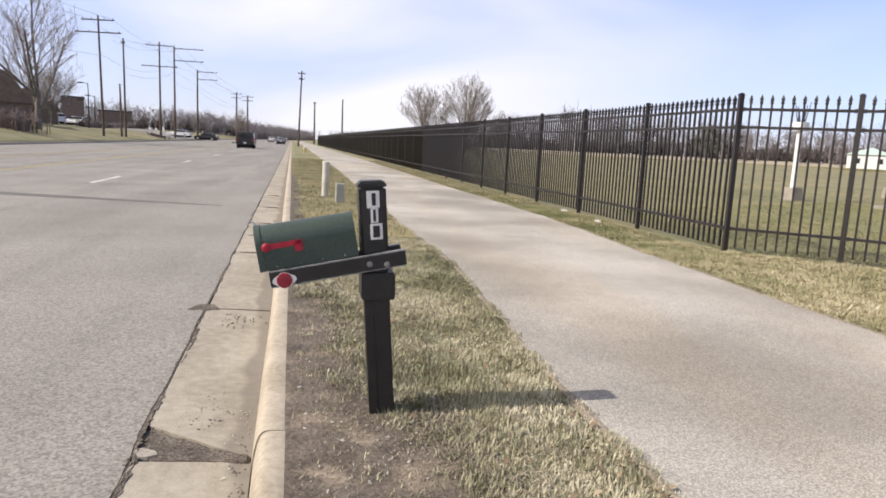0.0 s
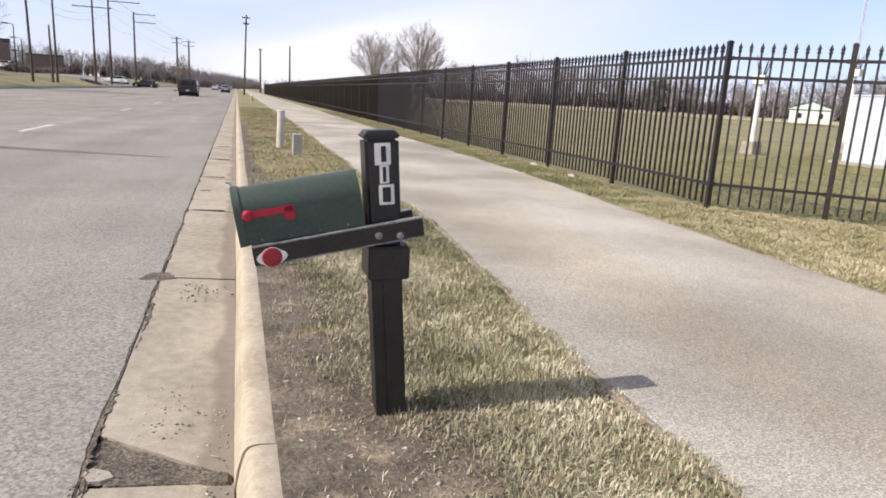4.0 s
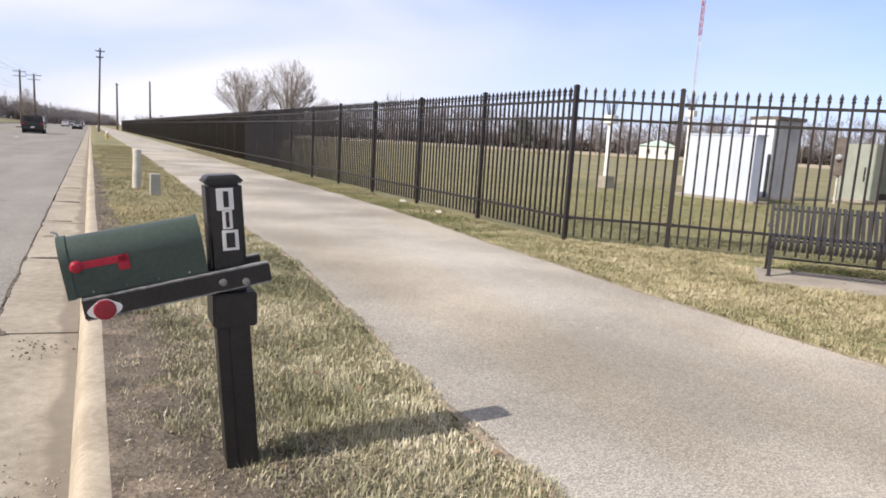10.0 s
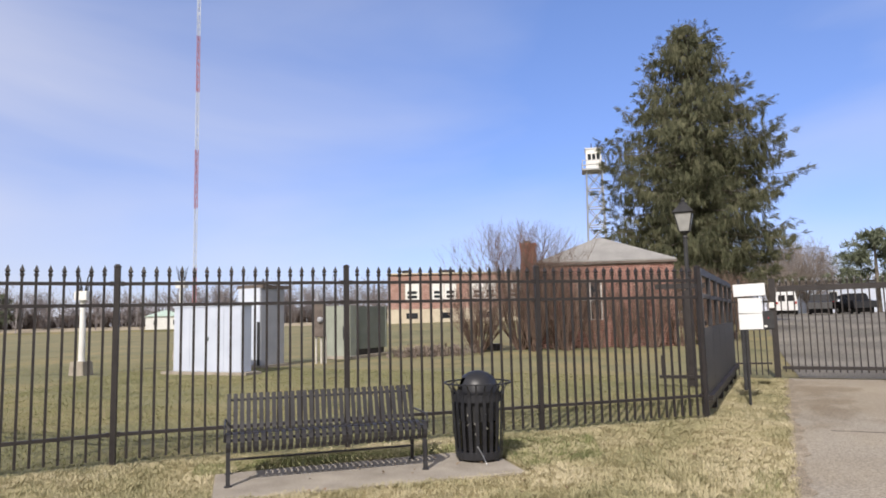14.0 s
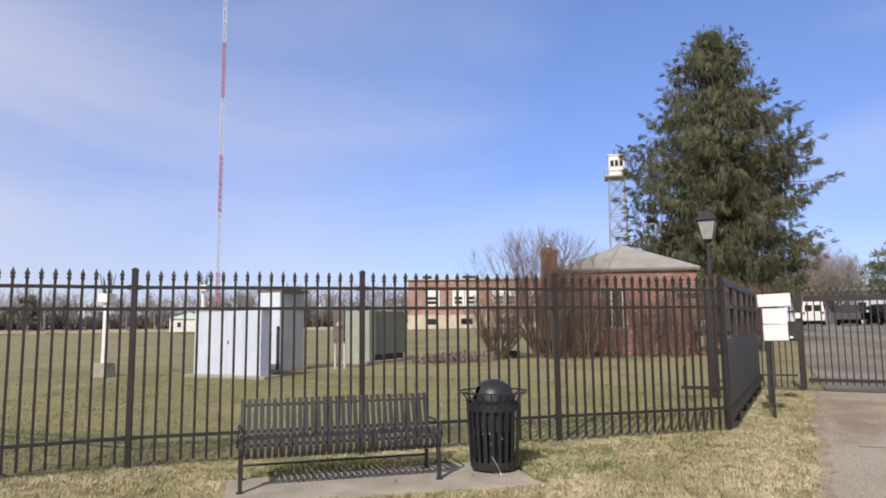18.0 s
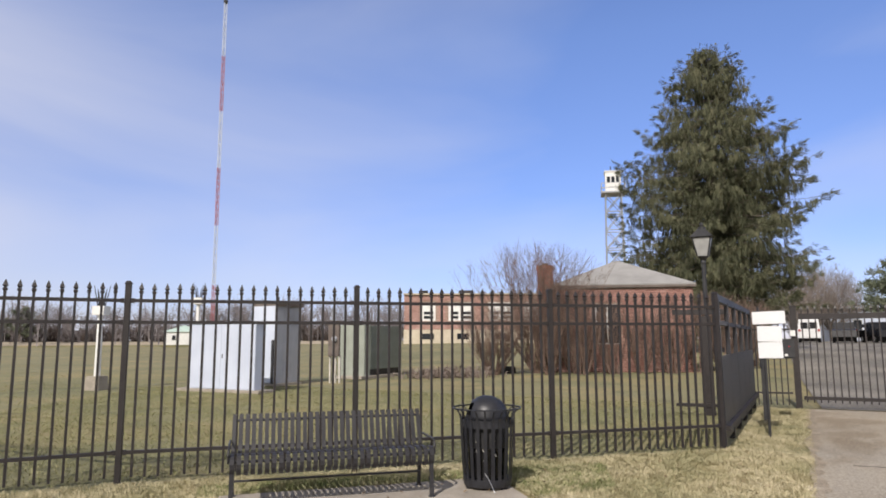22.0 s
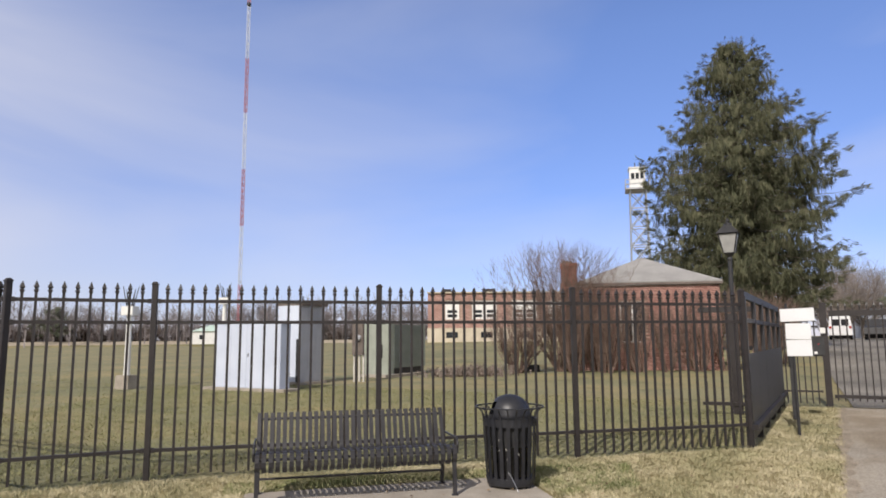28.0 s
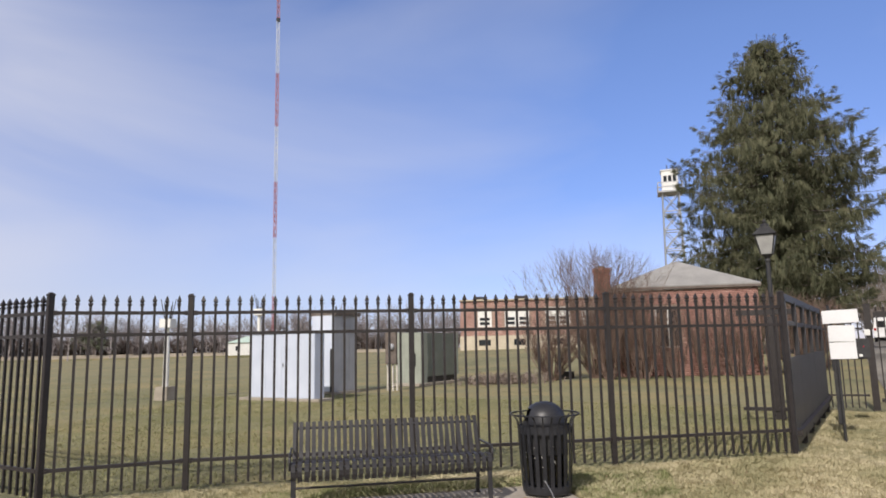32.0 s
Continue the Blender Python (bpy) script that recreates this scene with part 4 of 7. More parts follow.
def hydrant(u, v):
    x, y = RP(u, v)
    root = thing("fire_hydrant", "small yellow fire hydrant with a white bonnet in the grass strip", "hydrant", (x, y, -0.02))
    part("barrel", lathe([(0.15, 0), (0.15, 0.04), (0.10, 0.06), (0.095, 0.42), (0.13, 0.44), (0.13, 0.48)], 16), M_hydrant, root, smooth=True)
    part("bonnet", lathe([(0.13, 0.48), (0.10, 0.50), (0.09, 0.58), (0.05, 0.63), (0.02, 0.66)], 16), M_white, root, "white painted bonnet", smooth=True)
    part("cap", rod((-0.17, 0, 0.34), (0.17, 0, 0.34), 0.05, n=12), M_white, root)
    part("nozzle", rod((0, 0, 0.32), (0, -0.18, 0.32), 0.065, n=12), M_hydrant, root)


pipe_marker()
pedestal()
hydrant(1.17, 63.5)


# ---- bench ----
def bench():
    ang = math.degrees(math.atan2(FD.y, FD.x))
    L = 1.84
    root = thing("bench", "dark slate metal slat bench with curled arms on a concrete pad", "bench", (6.215, 5.465, 0.018), ang)
    # in bench space x runs along, y goes to the back
    prof = [(0.105, 0.300), (0.085, 0.284), (0.05, 0.281), (0.016, 0.300), (-0.004, 0.335), (-0.006, 0.375), (0.004, 0.412), (0.028, 0.434), (0.06, 0.442), (0.10, 0.442), (0.22, 0.425), (0.36, 0.404), (0.44, 0.400), (0.485, 0.420), (0.515, 0.48), (0.56, 0.60), (0.60, 0.712), (0.615, 0.738), (0.638, 0.735), (0.648, 0.71)]
    n = 31
    bm = bmesh.new()
    t = 0.008
    w = 0.0190
    ring = []
    for k, (y, z) in enumerate(prof):
        a, b = prof[max(0, k - 1)], prof[min(len(prof) - 1, k + 1)]
        d = Vector((b[0] - a[0], b[1] - a[1])).normalized()
        nrm = Vector((-d.y, d.x)) * t / 2
        ring.append([bm.verts.new((sx * w, y + s * nrm.x, z + s * nrm.y)) for sx, s in ((-1, -1), (1, -1), (1, 1), (-1, 1))])
    for a, b in zip(ring, ring[1:]):
        for k in range(4):
            bm.faces.new((a[k], a[(k + 1) % 4], b[(k + 1) % 4], b[k]))
    bm.faces.new(ring[0][::-1])
    bm.faces.new(ring[-1])
    slat = mesh_of("slat", bm, M_bench)
    for k in range(n):
        part("slat", slat, M_bench, root, at=(0.024 + (L - 0.048) * k / (n - 1), 0, 0))
    for y, z in ((0.03, 0.40), (0.46, 0.398), (0.60, 0.69)):
        part("cross_rail", rod((0.02, y + 0.006, z - 0.008), (L - 0.02, y + 0.006, z - 0.008), 0.013), M_bench, root)
    for x in (0.024, L - 0.024):
        bm = bar((x, 0.012, 0), (x, 0.045, 0.41), 0.036, 0.036)
        part("leg", bm, M_bench, root)
        bm = bar((x, 0.54, 0), (x, 0.47, 0.42), 0.03, 0.034)
        part("leg", bm, M_bench, root)
        part("back_upright", bar((x, 0.47, 0.40), (x, 0.615, 0.735), 0.028, 0.03), M_bench, root)
        part("side_rail", bar((x, 0.045, 0.392), (x, 0.48, 0.378), 0.028, 0.026), M_bench, root)
        pts = [(0.035, 0.38), (0.022, 0.45), (0.035, 0.495), (0.075, 0.512), (0.20, 0.512), (0.525, 0.508)]
        xa = x + (0.03 if x > 1 else -0.03)
        bm = bmesh.new()
        for a, b in zip(pts, pts[1:]):
            rod((xa, a[0], a[1]), (xa, b[0], b[1]), 0.011, n=8, bm=bm)
        part("armrest", bm, M_bench, root, "curved tube armrest")
        for y in (0.012, 0.54):
            part("foot", lathe([(0.035, 0), (0.035, 0.008), (0.02, 0.014)], 12, at=(x, y, 0)), M_bench, root)
    part("stretcher", rod((0.02, 0.50, 0.14), (L - 0.02, 0.50, 0.14), 0.011), M_bench, root)
    return root


ang_pad = math.degrees(math.atan2(FD.y, FD.x))
pad_m = pose(6.215, 5.465, 0, 0, 0, ang_pad)
bm = prism([(-0.10, -0.38), (2.66, -0.42), (2.70, 0.70), (-0.10, 0.60)], -0.12, 0.018)
bmesh.ops.bevel(bm, geom=bm.edges[:], offset=0.01, segments=1, affect="EDGES")
single("concrete_pad", bm, M_concrete, "weathered concrete slab under bench and litter bin", "concrete slab", kind="structure", at=pad_m)
bench()


# ---- litter bin ----
def litter_bin():
    root = thing("litter_bin", "dark slate slatted litter bin with flared rim and domed lid", "litter bin", (8.07, 3.84, 0.018), 20)
    root.scale = (1.05, 1.05, 1.0)
    part("base", lathe([(0.215, 0.02), (0.225, 0.03), (0.23, 0.09), (0.225, 0.095), (0.18, 0.09)], 32), M_binpaint, root)
    for k in range(3):
        a = 2 * math.pi * k / 3
        part("foot", lathe([(0.03, 0), (0.03, 0.025)], 10, at=(0.19 * math.cos(a), 0.19 * math.sin(a), 0)), M_binpaint, root)
    prof = [(0.225, 0.06), (0.240, 0.30), (0.250, 0.52), (0.254, 0.64), (0.262, 0.70), (0.290, 0.742), (0.325, 0.762)]
    bm = bmesh.new()
    ring = [[bm.verts.new((r + s * 0.003, sx * (0.0165 if z < 0.65 else 0.0065), z)) for sx, s in ((-1, -1), (1, -1), (1, 1), (-1, 1))] for r, z in prof]
    for a, b in zip(ring, ring[1:]):
        for k in range(4):
            bm.faces.new((a[k], a[(k + 1) % 4], b[(k + 1) % 4], b[k]))
    bm.faces.new(ring[0][::-1])
    bm.faces.new(ring[-1])
    slat = mesh_of("slat", bm, M_binpaint)
    n = 22
    for k in range(n):
        part("slat", slat, M_binpaint, root, at=pose(0, 0, 0, 0, 0, 360 * k / n))
    def hoop(r, z, h, t, nm):
        part(nm, lathe([(r - t, z), (r, z), (r, z + h), (r - t, z + h), (r - t, z)], 40, caps=False), M_binpaint, root)
    hoop(0.252, 0.585, 0.075, 0.008, "band")
    hoop(0.328, 0.758, 0.014, 0.012, "rim")
    part("liner", lathe([(0.18, 0.08), (0.205, 0.66), (0.195, 0.66), (0.17, 0.1)], 24), M_carblack, root, "dark inner liner with a pale bag edge")
    part("bag", lathe([(0.186, 0.30), (0.212, 0.62), (0.214, 0.665), (0.208, 0.668), (0.19, 0.5)], 24), M_dark, root, "dark plastic bag behind the slats")
    rng_b = random.Random(4)
    for a0 in (2.2, 2.75, 3.1, 3.5, 4.1):
        bm, col, z0 = bmesh.new(), [], rng_b.uniform(0.22, 0.40)
        for k in range(4):
            r_, a_, w_ = 0.217 + rng_b.uniform(-0.004, 0.006), a0 + rng_b.uniform(-0.10, 0.10), rng_b.choice((0.010, 0.016, 0.03))
            col.append([bm.verts.new((r_ * math.cos(a_ + e), r_ * math.sin(a_ + e), z0 + 0.05 * k)) for e in (-w_, w_)])
        for a, b in zip(col, col[1:]):
            bm.faces.new((a[0], a[1], b[1], b[0]))
        part("bag_fold", bm, M_litter, root, "pale crumpled bag showing between slats")
    prof = [(0.200, 0.66), (0.205, 0.68)] + [(0.200 * math.cos(a), 0.70 + 0.185 * math.sin(a)) for a in [k * math.pi / 2 / 9 for k in range(9)]] + [(0.01, 0.886)]
    bm = lathe(prof, 32)
    gone = [f for f in bm.faces if 0.71 < f.calc_center_median().z < 0.83 and abs(math.atan2(f.calc_center_median().y, f.calc_center_median().x) - 1.75) < 0.6]
    bmesh.ops.delete(bm, geom=gone, context="FACES")
    part("lid", bm, M_binpaint, root, "domed lid with an opening", smooth=True)
    bm = bmesh.new()
    pts = [(0.245, -0.05, 0.17), (0.27, -0.03, 0.14), (0.285, 0.0, 0.08), (0.29, 0.02, 0.03), (0.31, 0.03, 0.005)]
    for a, b in zip(pts, pts[1:]):
        rod(a, b, 0.004, n=6, bm=bm)
    bm.transform(pose(0, 0, 0, 0, 0, 190))
    part("cable", bm, M_steel, root, "thin pale tether cable")


litter_bin()


# ---- gate, guide frame, lamp, signs ----
def slide_panel():
    root = thing("gate_guard", "dark metal guard panel with sheet steel cladding", "gate guard", (11.64, 1.945, 0), -1.2)
    L = 6.15
    for z, h in ((2.02, 0.10), (1.68, 0.06), (0.16, 0.12)):
        part("rail", box((L / 2, 0, z), (L, 0.06, h)), M_fence, root)
    part("sheet", box((L / 2, -0.035, 0.77), (L, 0.008, 0.92)), M_bench, root, "flat dark sheet cladding")
    part("kick_rail", box((L / 2, -0.07, 0.27), (L, 0.06, 0.07)), M_fence, root)
    for k in range(6):
        part("stile", box((0.03 + (L - 0.06) * k / 5, -0.01, 1.02), (0.06, 0.06, 1.96)), M_bench, root)
    for k in range(1, 6):
        part("foot", box((k * 1.2, 0, 0.05), (0.06, 0.08, 0.12)), M_fence, root)


slide_panel()


def gate():
    root = thing("gate", "closed black metal picket driveway gate", "gate", (17.95, 0.96, 0.02))
    part("post", GATEPOST, M_fence, root, at=(0, 0, 0))
    for z, h in ((1.905, 0.12), (0.20, 0.07)):
        part("rail", box((0.06, -3.3, z), (0.05, 6.4, h)), M_fence, root)
    for k in range(50):
        part("picket", PICKET, M_fence, root, at=(0.06, -0.16 - k * 0.127, 0.05))
    for k in range(1, 3):
        part("stile", box((0.06, -0.12 - k * 3.1, 1.06), (0.05, 0.06, 1.8)), M_fence, root)
    part("post", GATEPOST, M_fence, root, at=(0, -6.6, 0))
    part("box", box((-0.09, 0.03, 1.55), (0.05, 0.10, 0.12), bevel=0.005), M_white, root, "small white keypad box")


gate()
fence_c = thing("fence", "short black picket fence panel beside the gate", "fence")
fence_panel((17.85, 1.84), (17.95, 1.03), fence_c, 6)
fence_panel((17.95, -5.84), (18.3, -25), fence_c, 120)


def gate_motor():
    root = thing("gate_operator", "dark gate operator box with red and white trim", "gate operator", (18.3, 2.15, 0.02))
    part("case", box((0, 0, 0.5), (0.45, 0.4, 0.9), bevel=0.02), M_dark, root)
    part("lid", box((0, 0, 0.98), (0.5, 0.45, 0.08), bevel=0.02), M_dark, root)


gate_motor()


def guide_frame():
    root = thing("gate_support", "dark square steel posts with cross beams behind the fence", "gate support", (15.85, 2.50, 0.0), 8)
    part("post", box((0, 0, 0.95), (0.17, 0.17, 1.9), bevel=0.006), M_fence, root)
    part("beam", box((-0.06, 0.15, 1.98), (0.10, 0.95, 0.10)), M_fence, root)
    part("beam", box((-0.06, 0.15, 0.19), (0.10, 0.95, 0.06)), M_fence, root)
    part("bracket", box((-0.05, 0.55, 0.40), (0.06, 0.06, 0.42)), M_fence, root)
    part("roller", lathe([(0.06, 0), (0.06, 0.08)], 12, at=(-0.1, -0.25, 1.2)), M_fence, root)


guide_frame()


def lamp_post():
    root = thing("lamp_post", "black post-top lantern with frosted panes", "lamp post", (16.1, 2.51, -0.05))
    root.scale = (0.87, 0.87, 0.968)
    part("pole", lathe([(0.11, 0), (0.11, 0.06), (0.06, 0.12), (0.05, 0.6), (0.045, 3.10), (0.06, 3.14), (0.03, 3.2)], 16), M_dark, root)
    part("cradle", lathe([(0.02, 3.16), (0.10, 3.24), (0.12, 3.27), (0.02, 3.28)], 16), M_dark, root)
    w0, w1, z0, z1 = 0.115, 0.20, 3.27, 3.66
    for k in range(4):
        bm = bmesh.new()
        a = [bm.verts.new(p) for p in ((-w0, -w0, z0), (w0, -w0, z0), (w1, -w1, z1), (-w1, -w1, z1))]
        b = [bm.verts.new((v.co.x * 0.96, v.co.y + 0.006, v.co.z)) for v in a]
        bm.faces.new(a)
        bm.faces.new(b[::-1])
        for j in range(4):
            bm.faces.new((a[j], b[j], b[(j + 1) % 4], a[(j + 1) % 4]))
        bm.transform(pose(0, 0, 0, 0, 0, 90 * k))
        part("pane", bm, M_lampglass, root, "frosted glass pane")
        bm = bar((-w0, -w0, z0), (-w1, -w1, z1), 0.022, 0.022)
        bm.transform(pose(0, 0, 0, 0, 0, 90 * k))
        part("frame_bar", bm, M_dark, root)
        bm = bar((-w1, -w1, z1), (w1, -w1, z1), 0.03, 0.03)
        bm.transform(pose(0, 0, 0, 0, 0, 90 * k))
        part("frame_bar", bm, M_dark, root)
    bm = box((0, 0, 3.75), (0.50, 0.50, 0.17), taper=0.35)
    part("roof", bm, M_dark, root)
    part("finial", lathe([(0.09, 3.83), (0.09, 3.88), (0.03, 3.90), (0.045, 3.94), (0.01, 3.99)], 12), M_dark, root)


lamp_post()


def sign_post():
    root = thing("sign_post", "three white signboards on a thin black post", "sign", (13.15, 1.42, 0.0), -8)
    part("post", rod((0, 0, -0.1), (0, 0, 1.25), 0.022), M_dark, root)
    part("post", rod((0, 0.06, 1.0), (0, 0.06, 1.95), 0.018), M_dark, root)
    for y, z, w, h, r in ((0.09, 1.775, 0.46, 0.19, -1.5), (0.09, 1.53, 0.34, 0.235, 1), (0.09, 1.285, 0.34, 0.24, -1)):
        part("board", box((-0.035, -y, z), (0.012, w, h), rot=pose(0, 0, 0, r, 0, 0), bevel=0.003), M_board, root)


sign_post()


def intercom():
    root = thing("intercom_stand", "dark intercom pedestal with red and white labels", "intercom", (15.3, 1.16, 0.0), 0)
    part("pole", box((0, 0.37, 0.55), (0.06, 0.06, 1.14), bevel=0.006), M_dark, root)
    part("arm", bar((0, 0.40, 1.13), (0, -0.06, 1.13), 0.05, 0.05), M_dark, root)
    part("case", box((0, -0.06, 1.28), (0.20, 0.22, 0.34), bevel=0.02), M_dark, root)
    part("label", box((-0.103, -0.08, 1.32), (0.006, 0.02, 0.02)), M_flag, root, "red label")
    part("label", box((-0.103, -0.03, 1.17), (0.006, 0.05, 0.04)), M_white, root, "white label")


intercom()


# ---- cabinets in the field ----
def cabinet_a():
    root = thing("equipment_cabinet", "pale grey metal equipment cabinet on a concrete slab", "cabinet", (16.25, 14.40, 0.0), 0)
    root.scale = (0.5, 0.93, 0.925)
    part("slab", box((0.35, 1.45, 0.03), (1.3, 3.5, 0.10), bevel=0.01), M_concrete, root)
    part("body", box((0.40, 1.42, 1.09), (0.80, 2.80, 2.02), bevel=0.01), M_cab, root)
    for k in range(4):
        d = part("door", box((-0.012, 0.37 + 0.70 * k, 1.08), (0.022, 0.685, 1.94), bevel=0.004), M_cab, root)
        if k == 1:
            part("handle", box((-0.035, 0.37 + 0.70 * k + (0.28 if k == 1 else -0.28), 1.10), (0.03, 0.03, 0.12)), M_dark, d, "dark handle")
    part("roof", box((0.40, 1.42, 2.12), (0.90, 2.92, 0.05), bevel=0.008), M_cab, root)


def cabinet_b():
    root = thing("equipment_shelter", "tall white and grey equipment shelter with flat overhanging roof", "cabinet", (18.7, 15.87, 0.0), 0)
    root.scale = (0.50, 0.55, 0.95)
    part("slab", box((1.2, 0.9, 0.03), (2.8, 2.2, 0.10), bevel=0.01), M_concrete, root)
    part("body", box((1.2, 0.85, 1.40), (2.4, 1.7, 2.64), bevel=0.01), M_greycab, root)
    # cool white on the -x side, grey on the other sides
    part("side_panel", box((-0.012, 0.85, 1.40), (0.024, 1.66, 2.60), bevel=0.004), M_shelter, root, "cool white side panel")
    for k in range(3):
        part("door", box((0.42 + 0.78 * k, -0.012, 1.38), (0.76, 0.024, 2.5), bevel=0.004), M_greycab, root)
    part("roof", box((1.35, 0.85, 2.76), (2.7, 2.0, 0.12), bevel=0.01), M_brownpaint, root)
    # dark upright block at the side panel's low-y edge
    part("dark_upright", box((-0.06, 0.10, 0.80), (0.10, 0.18, 1.5), bevel=0.02), M_dark, root)
    part("conduit", rod((0.9, 0.5, 2.88), (0.9, 0.5, 3.05), 0.05), M_dark, root)


def cabinet_c():
    root = thing("transformer", "sage green pad-mounted transformer cabinet", "transformer", (23.4, 15.5, 0.0), 0)
    root.scale = (1.06, 0.8, 0.82)
    part("pad", box((1.1, 0.7, 0.05), (2.6, 1.8, 0.14), bevel=0.01), M_concrete, root)
    part("body", box((0.20, 0.82, 1.27), (0.40, 1.55, 2.42), bevel=0.02), M_sage, root)
    part("tank", box((1.50, 0.65, 1.43), (2.2, 1.15, 2.06), bevel=0.02), M_sagedark, root, "dark green tank")
    part("base", box((1.50, 0.66, 0.24), (2.1, 1.0, 0.36), bevel=0.01), M_dark, root)
    for x in (0.42, 2.58):
        part("edge_strip", box((x, 0.06, 1.43), (0.05, 0.05, 2.04)), M_sagedark, root)
    part("handle", box((-0.02, 0.4, 1.2), (0.04, 0.05, 0.6)), M_dark, root)


def meter_board():
    root = thing("meter_panel", "dull brown meter panel mounted on thin pale posts", "meter panel", (20.9, 14.86, 0.0), 0)
    for y in (0.02, 0.20, 0.42):
        part("post", box((0, y, 0.48), (0.05, 0.06, 1.0)), M_pipe, root)
    part("board", box((-0.06, 0.22, 1.52), (0.10, 0.46, 1.22), bevel=0.01), M_brownpaint, root)
    part("meter", lathe([(0.10, 0), (0.10, 0.08), (0.06, 0.12), (0.01, 0.12)], 14, at=(0, 0, 0)), M_greycab, root, at=pose(-0.11, 0.15, 1.5, 0, -90, 0))
    part("conduit", rod((-0.02, 0.34, 2.1), (-0.02, 0.34, 2.45), 0.03), M_greycab, root)


M_sagedark = surf("dark_sage_panel", (0.165, 0.19, 0.165), (0.225, 0.25, 0.22), 2, 40, 0.55, 0.05)
cabinet_a()
cabinet_b()
cabinet_c()
meter_board()


def post_lamp(x, y, h, nm_label):
    """A white sensor post: concrete foot, white tube, small cap with dark prongs."""
    root = thing("white_post", nm_label, "post", (x, y, land(x, y) - 0.02), 15)
    part("foot", box((0, 0, 0.20), (0.50, 0.50, 0.46), bevel=0.02, taper=0.88), M_concrete, root)
    part("tube", rod((0, 0, 0.4), (0, 0, h * 0.55), 0.095, 0.088, n=14), M_white, root)
    part("tube", rod((0, 0, h * 0.55 - 0.01), (0.03, 0.04, h - 0.35), 0.088, 0.07, n=14), M_white, root)
    part("head", box((0, 0, h - 0.22), (0.30, 0.42, 0.28), bevel=0.01), M_white, root)
    for k in range(6):
        a = k * 1.05
        part("prong", rod((0.05 * math.cos(a), 0.12 * math.sin(a), h - 0.1), (0.16 * math.cos(a), 0.26 * math.sin(a), h + 0.35 + 0.1 * (k % 3)), 0.018, 0.010, n=6), M_dark, root)


post_lamp(15.3, 19.8, 2.62, "white instrument post with dark prongs on a concrete foot")
post_lamp(22.2, 23.1, 3.35, "second white instrument post with dark prongs beyond the cabinets")


# ---- brick building with hip roof ----
def brick_wall(root, p, q, z0, z1, openings=(), bw=0.43, bh=0.155, face=None):
    """A mortar wall with courses of separate bricks on its outer face, leaving out the openings (s0, s1, z0, z1)."""
    p, q = Vector((*p, 0)), Vector((*q, 0))
    d = (q - p).normalized()
    nrm = Vector((d.y, -d.x, 0))
    L = (q - p).length
    a = math.degrees(math.atan2(d.y, d.x))
    # wall body in pieces round the openings
    cuts = sorted({0.0, L, *[o[0] for o in openings], *[o[1] for o in openings]})
    wall = None
    for s0, s1 in zip(cuts, cuts[1:]):
        zs = [(z0, z1)]
        for o in openings:
            if o[0] <= s0 + 1e-4 and o[1] >= s1 - 1e-4:
                zs = [(z0, o[2]), (o[3], z1)]
        for za, zb in zs:
            if zb - za > 0.01:
                c = p + d * (s0 + s1) / 2 - nrm * 0.15
                piece = part("wall", box((c.x, c.y, (za + zb) / 2), (s1 - s0, 0.3, zb - za), rot=pose(0, 0, 0, 0, 0, a)), M_mortar, root)
                wall = wall or piece
    vs, fs = [], []
    gap = bh * 0.13
    row = 0
    z = z0 + 0.02
    cube = np.array([[x, y, zz] for x in (-0.5, 0.5) for y in (-0.5, 0.5) for zz in (-0.5, 0.5)])
    quads = np.array([[0, 1, 3, 2], [4, 6, 7, 5], [0, 4, 5, 1], [2, 3, 7, 6], [0, 2, 6, 4], [1, 5, 7, 3]])
    while z + bh < z1:
        s = -bw / 2 if row % 2 else 0.0
        while s < L:
            s0, s1 = max(0, s), min(L, s + bw - gap)
            hit = any(o[0] - 0.02 < s1 and o[1] + 0.02 > s0 and o[2] < z + bh and o[3] > z for o in openings)
            if s1 - s0 > 0.05 and not hit:
                c = p + d * (s0 + s1) / 2 + nrm * (0.006 + random.uniform(0, 0.004))
                loc = cube * [s1 - s0, 0.03, bh - gap]
                rot = np.array([[d.x, -d.y, 0], [d.y, d.x, 0], [0, 0, 1]])
                fs.append(quads + 8 * len(vs))
                vs.append(loc @ rot.T + [c.x, c.y, z + bh / 2])
            s += bw
        z += bh
        row += 1
    tagged(part("brickwork", bulk("brickwork", np.concatenate(vs), np.concatenate(fs), face or M_bricks), M_bricks, wall), kind="stuff")
    return wall


M_bricks = blades("brick_faces", [(0.31, 0.16, 0.13), (0.39, 0.212, 0.177), (0.46, 0.268, 0.225), (0.53, 0.345, 0.295)], 0.9)
M_chimney = blades("chimney_brick_faces", [(0.30, 0.11, 0.085), (0.39, 0.155, 0.12), (0.46, 0.20, 0.155), (0.52, 0.27, 0.22)], 0.9)


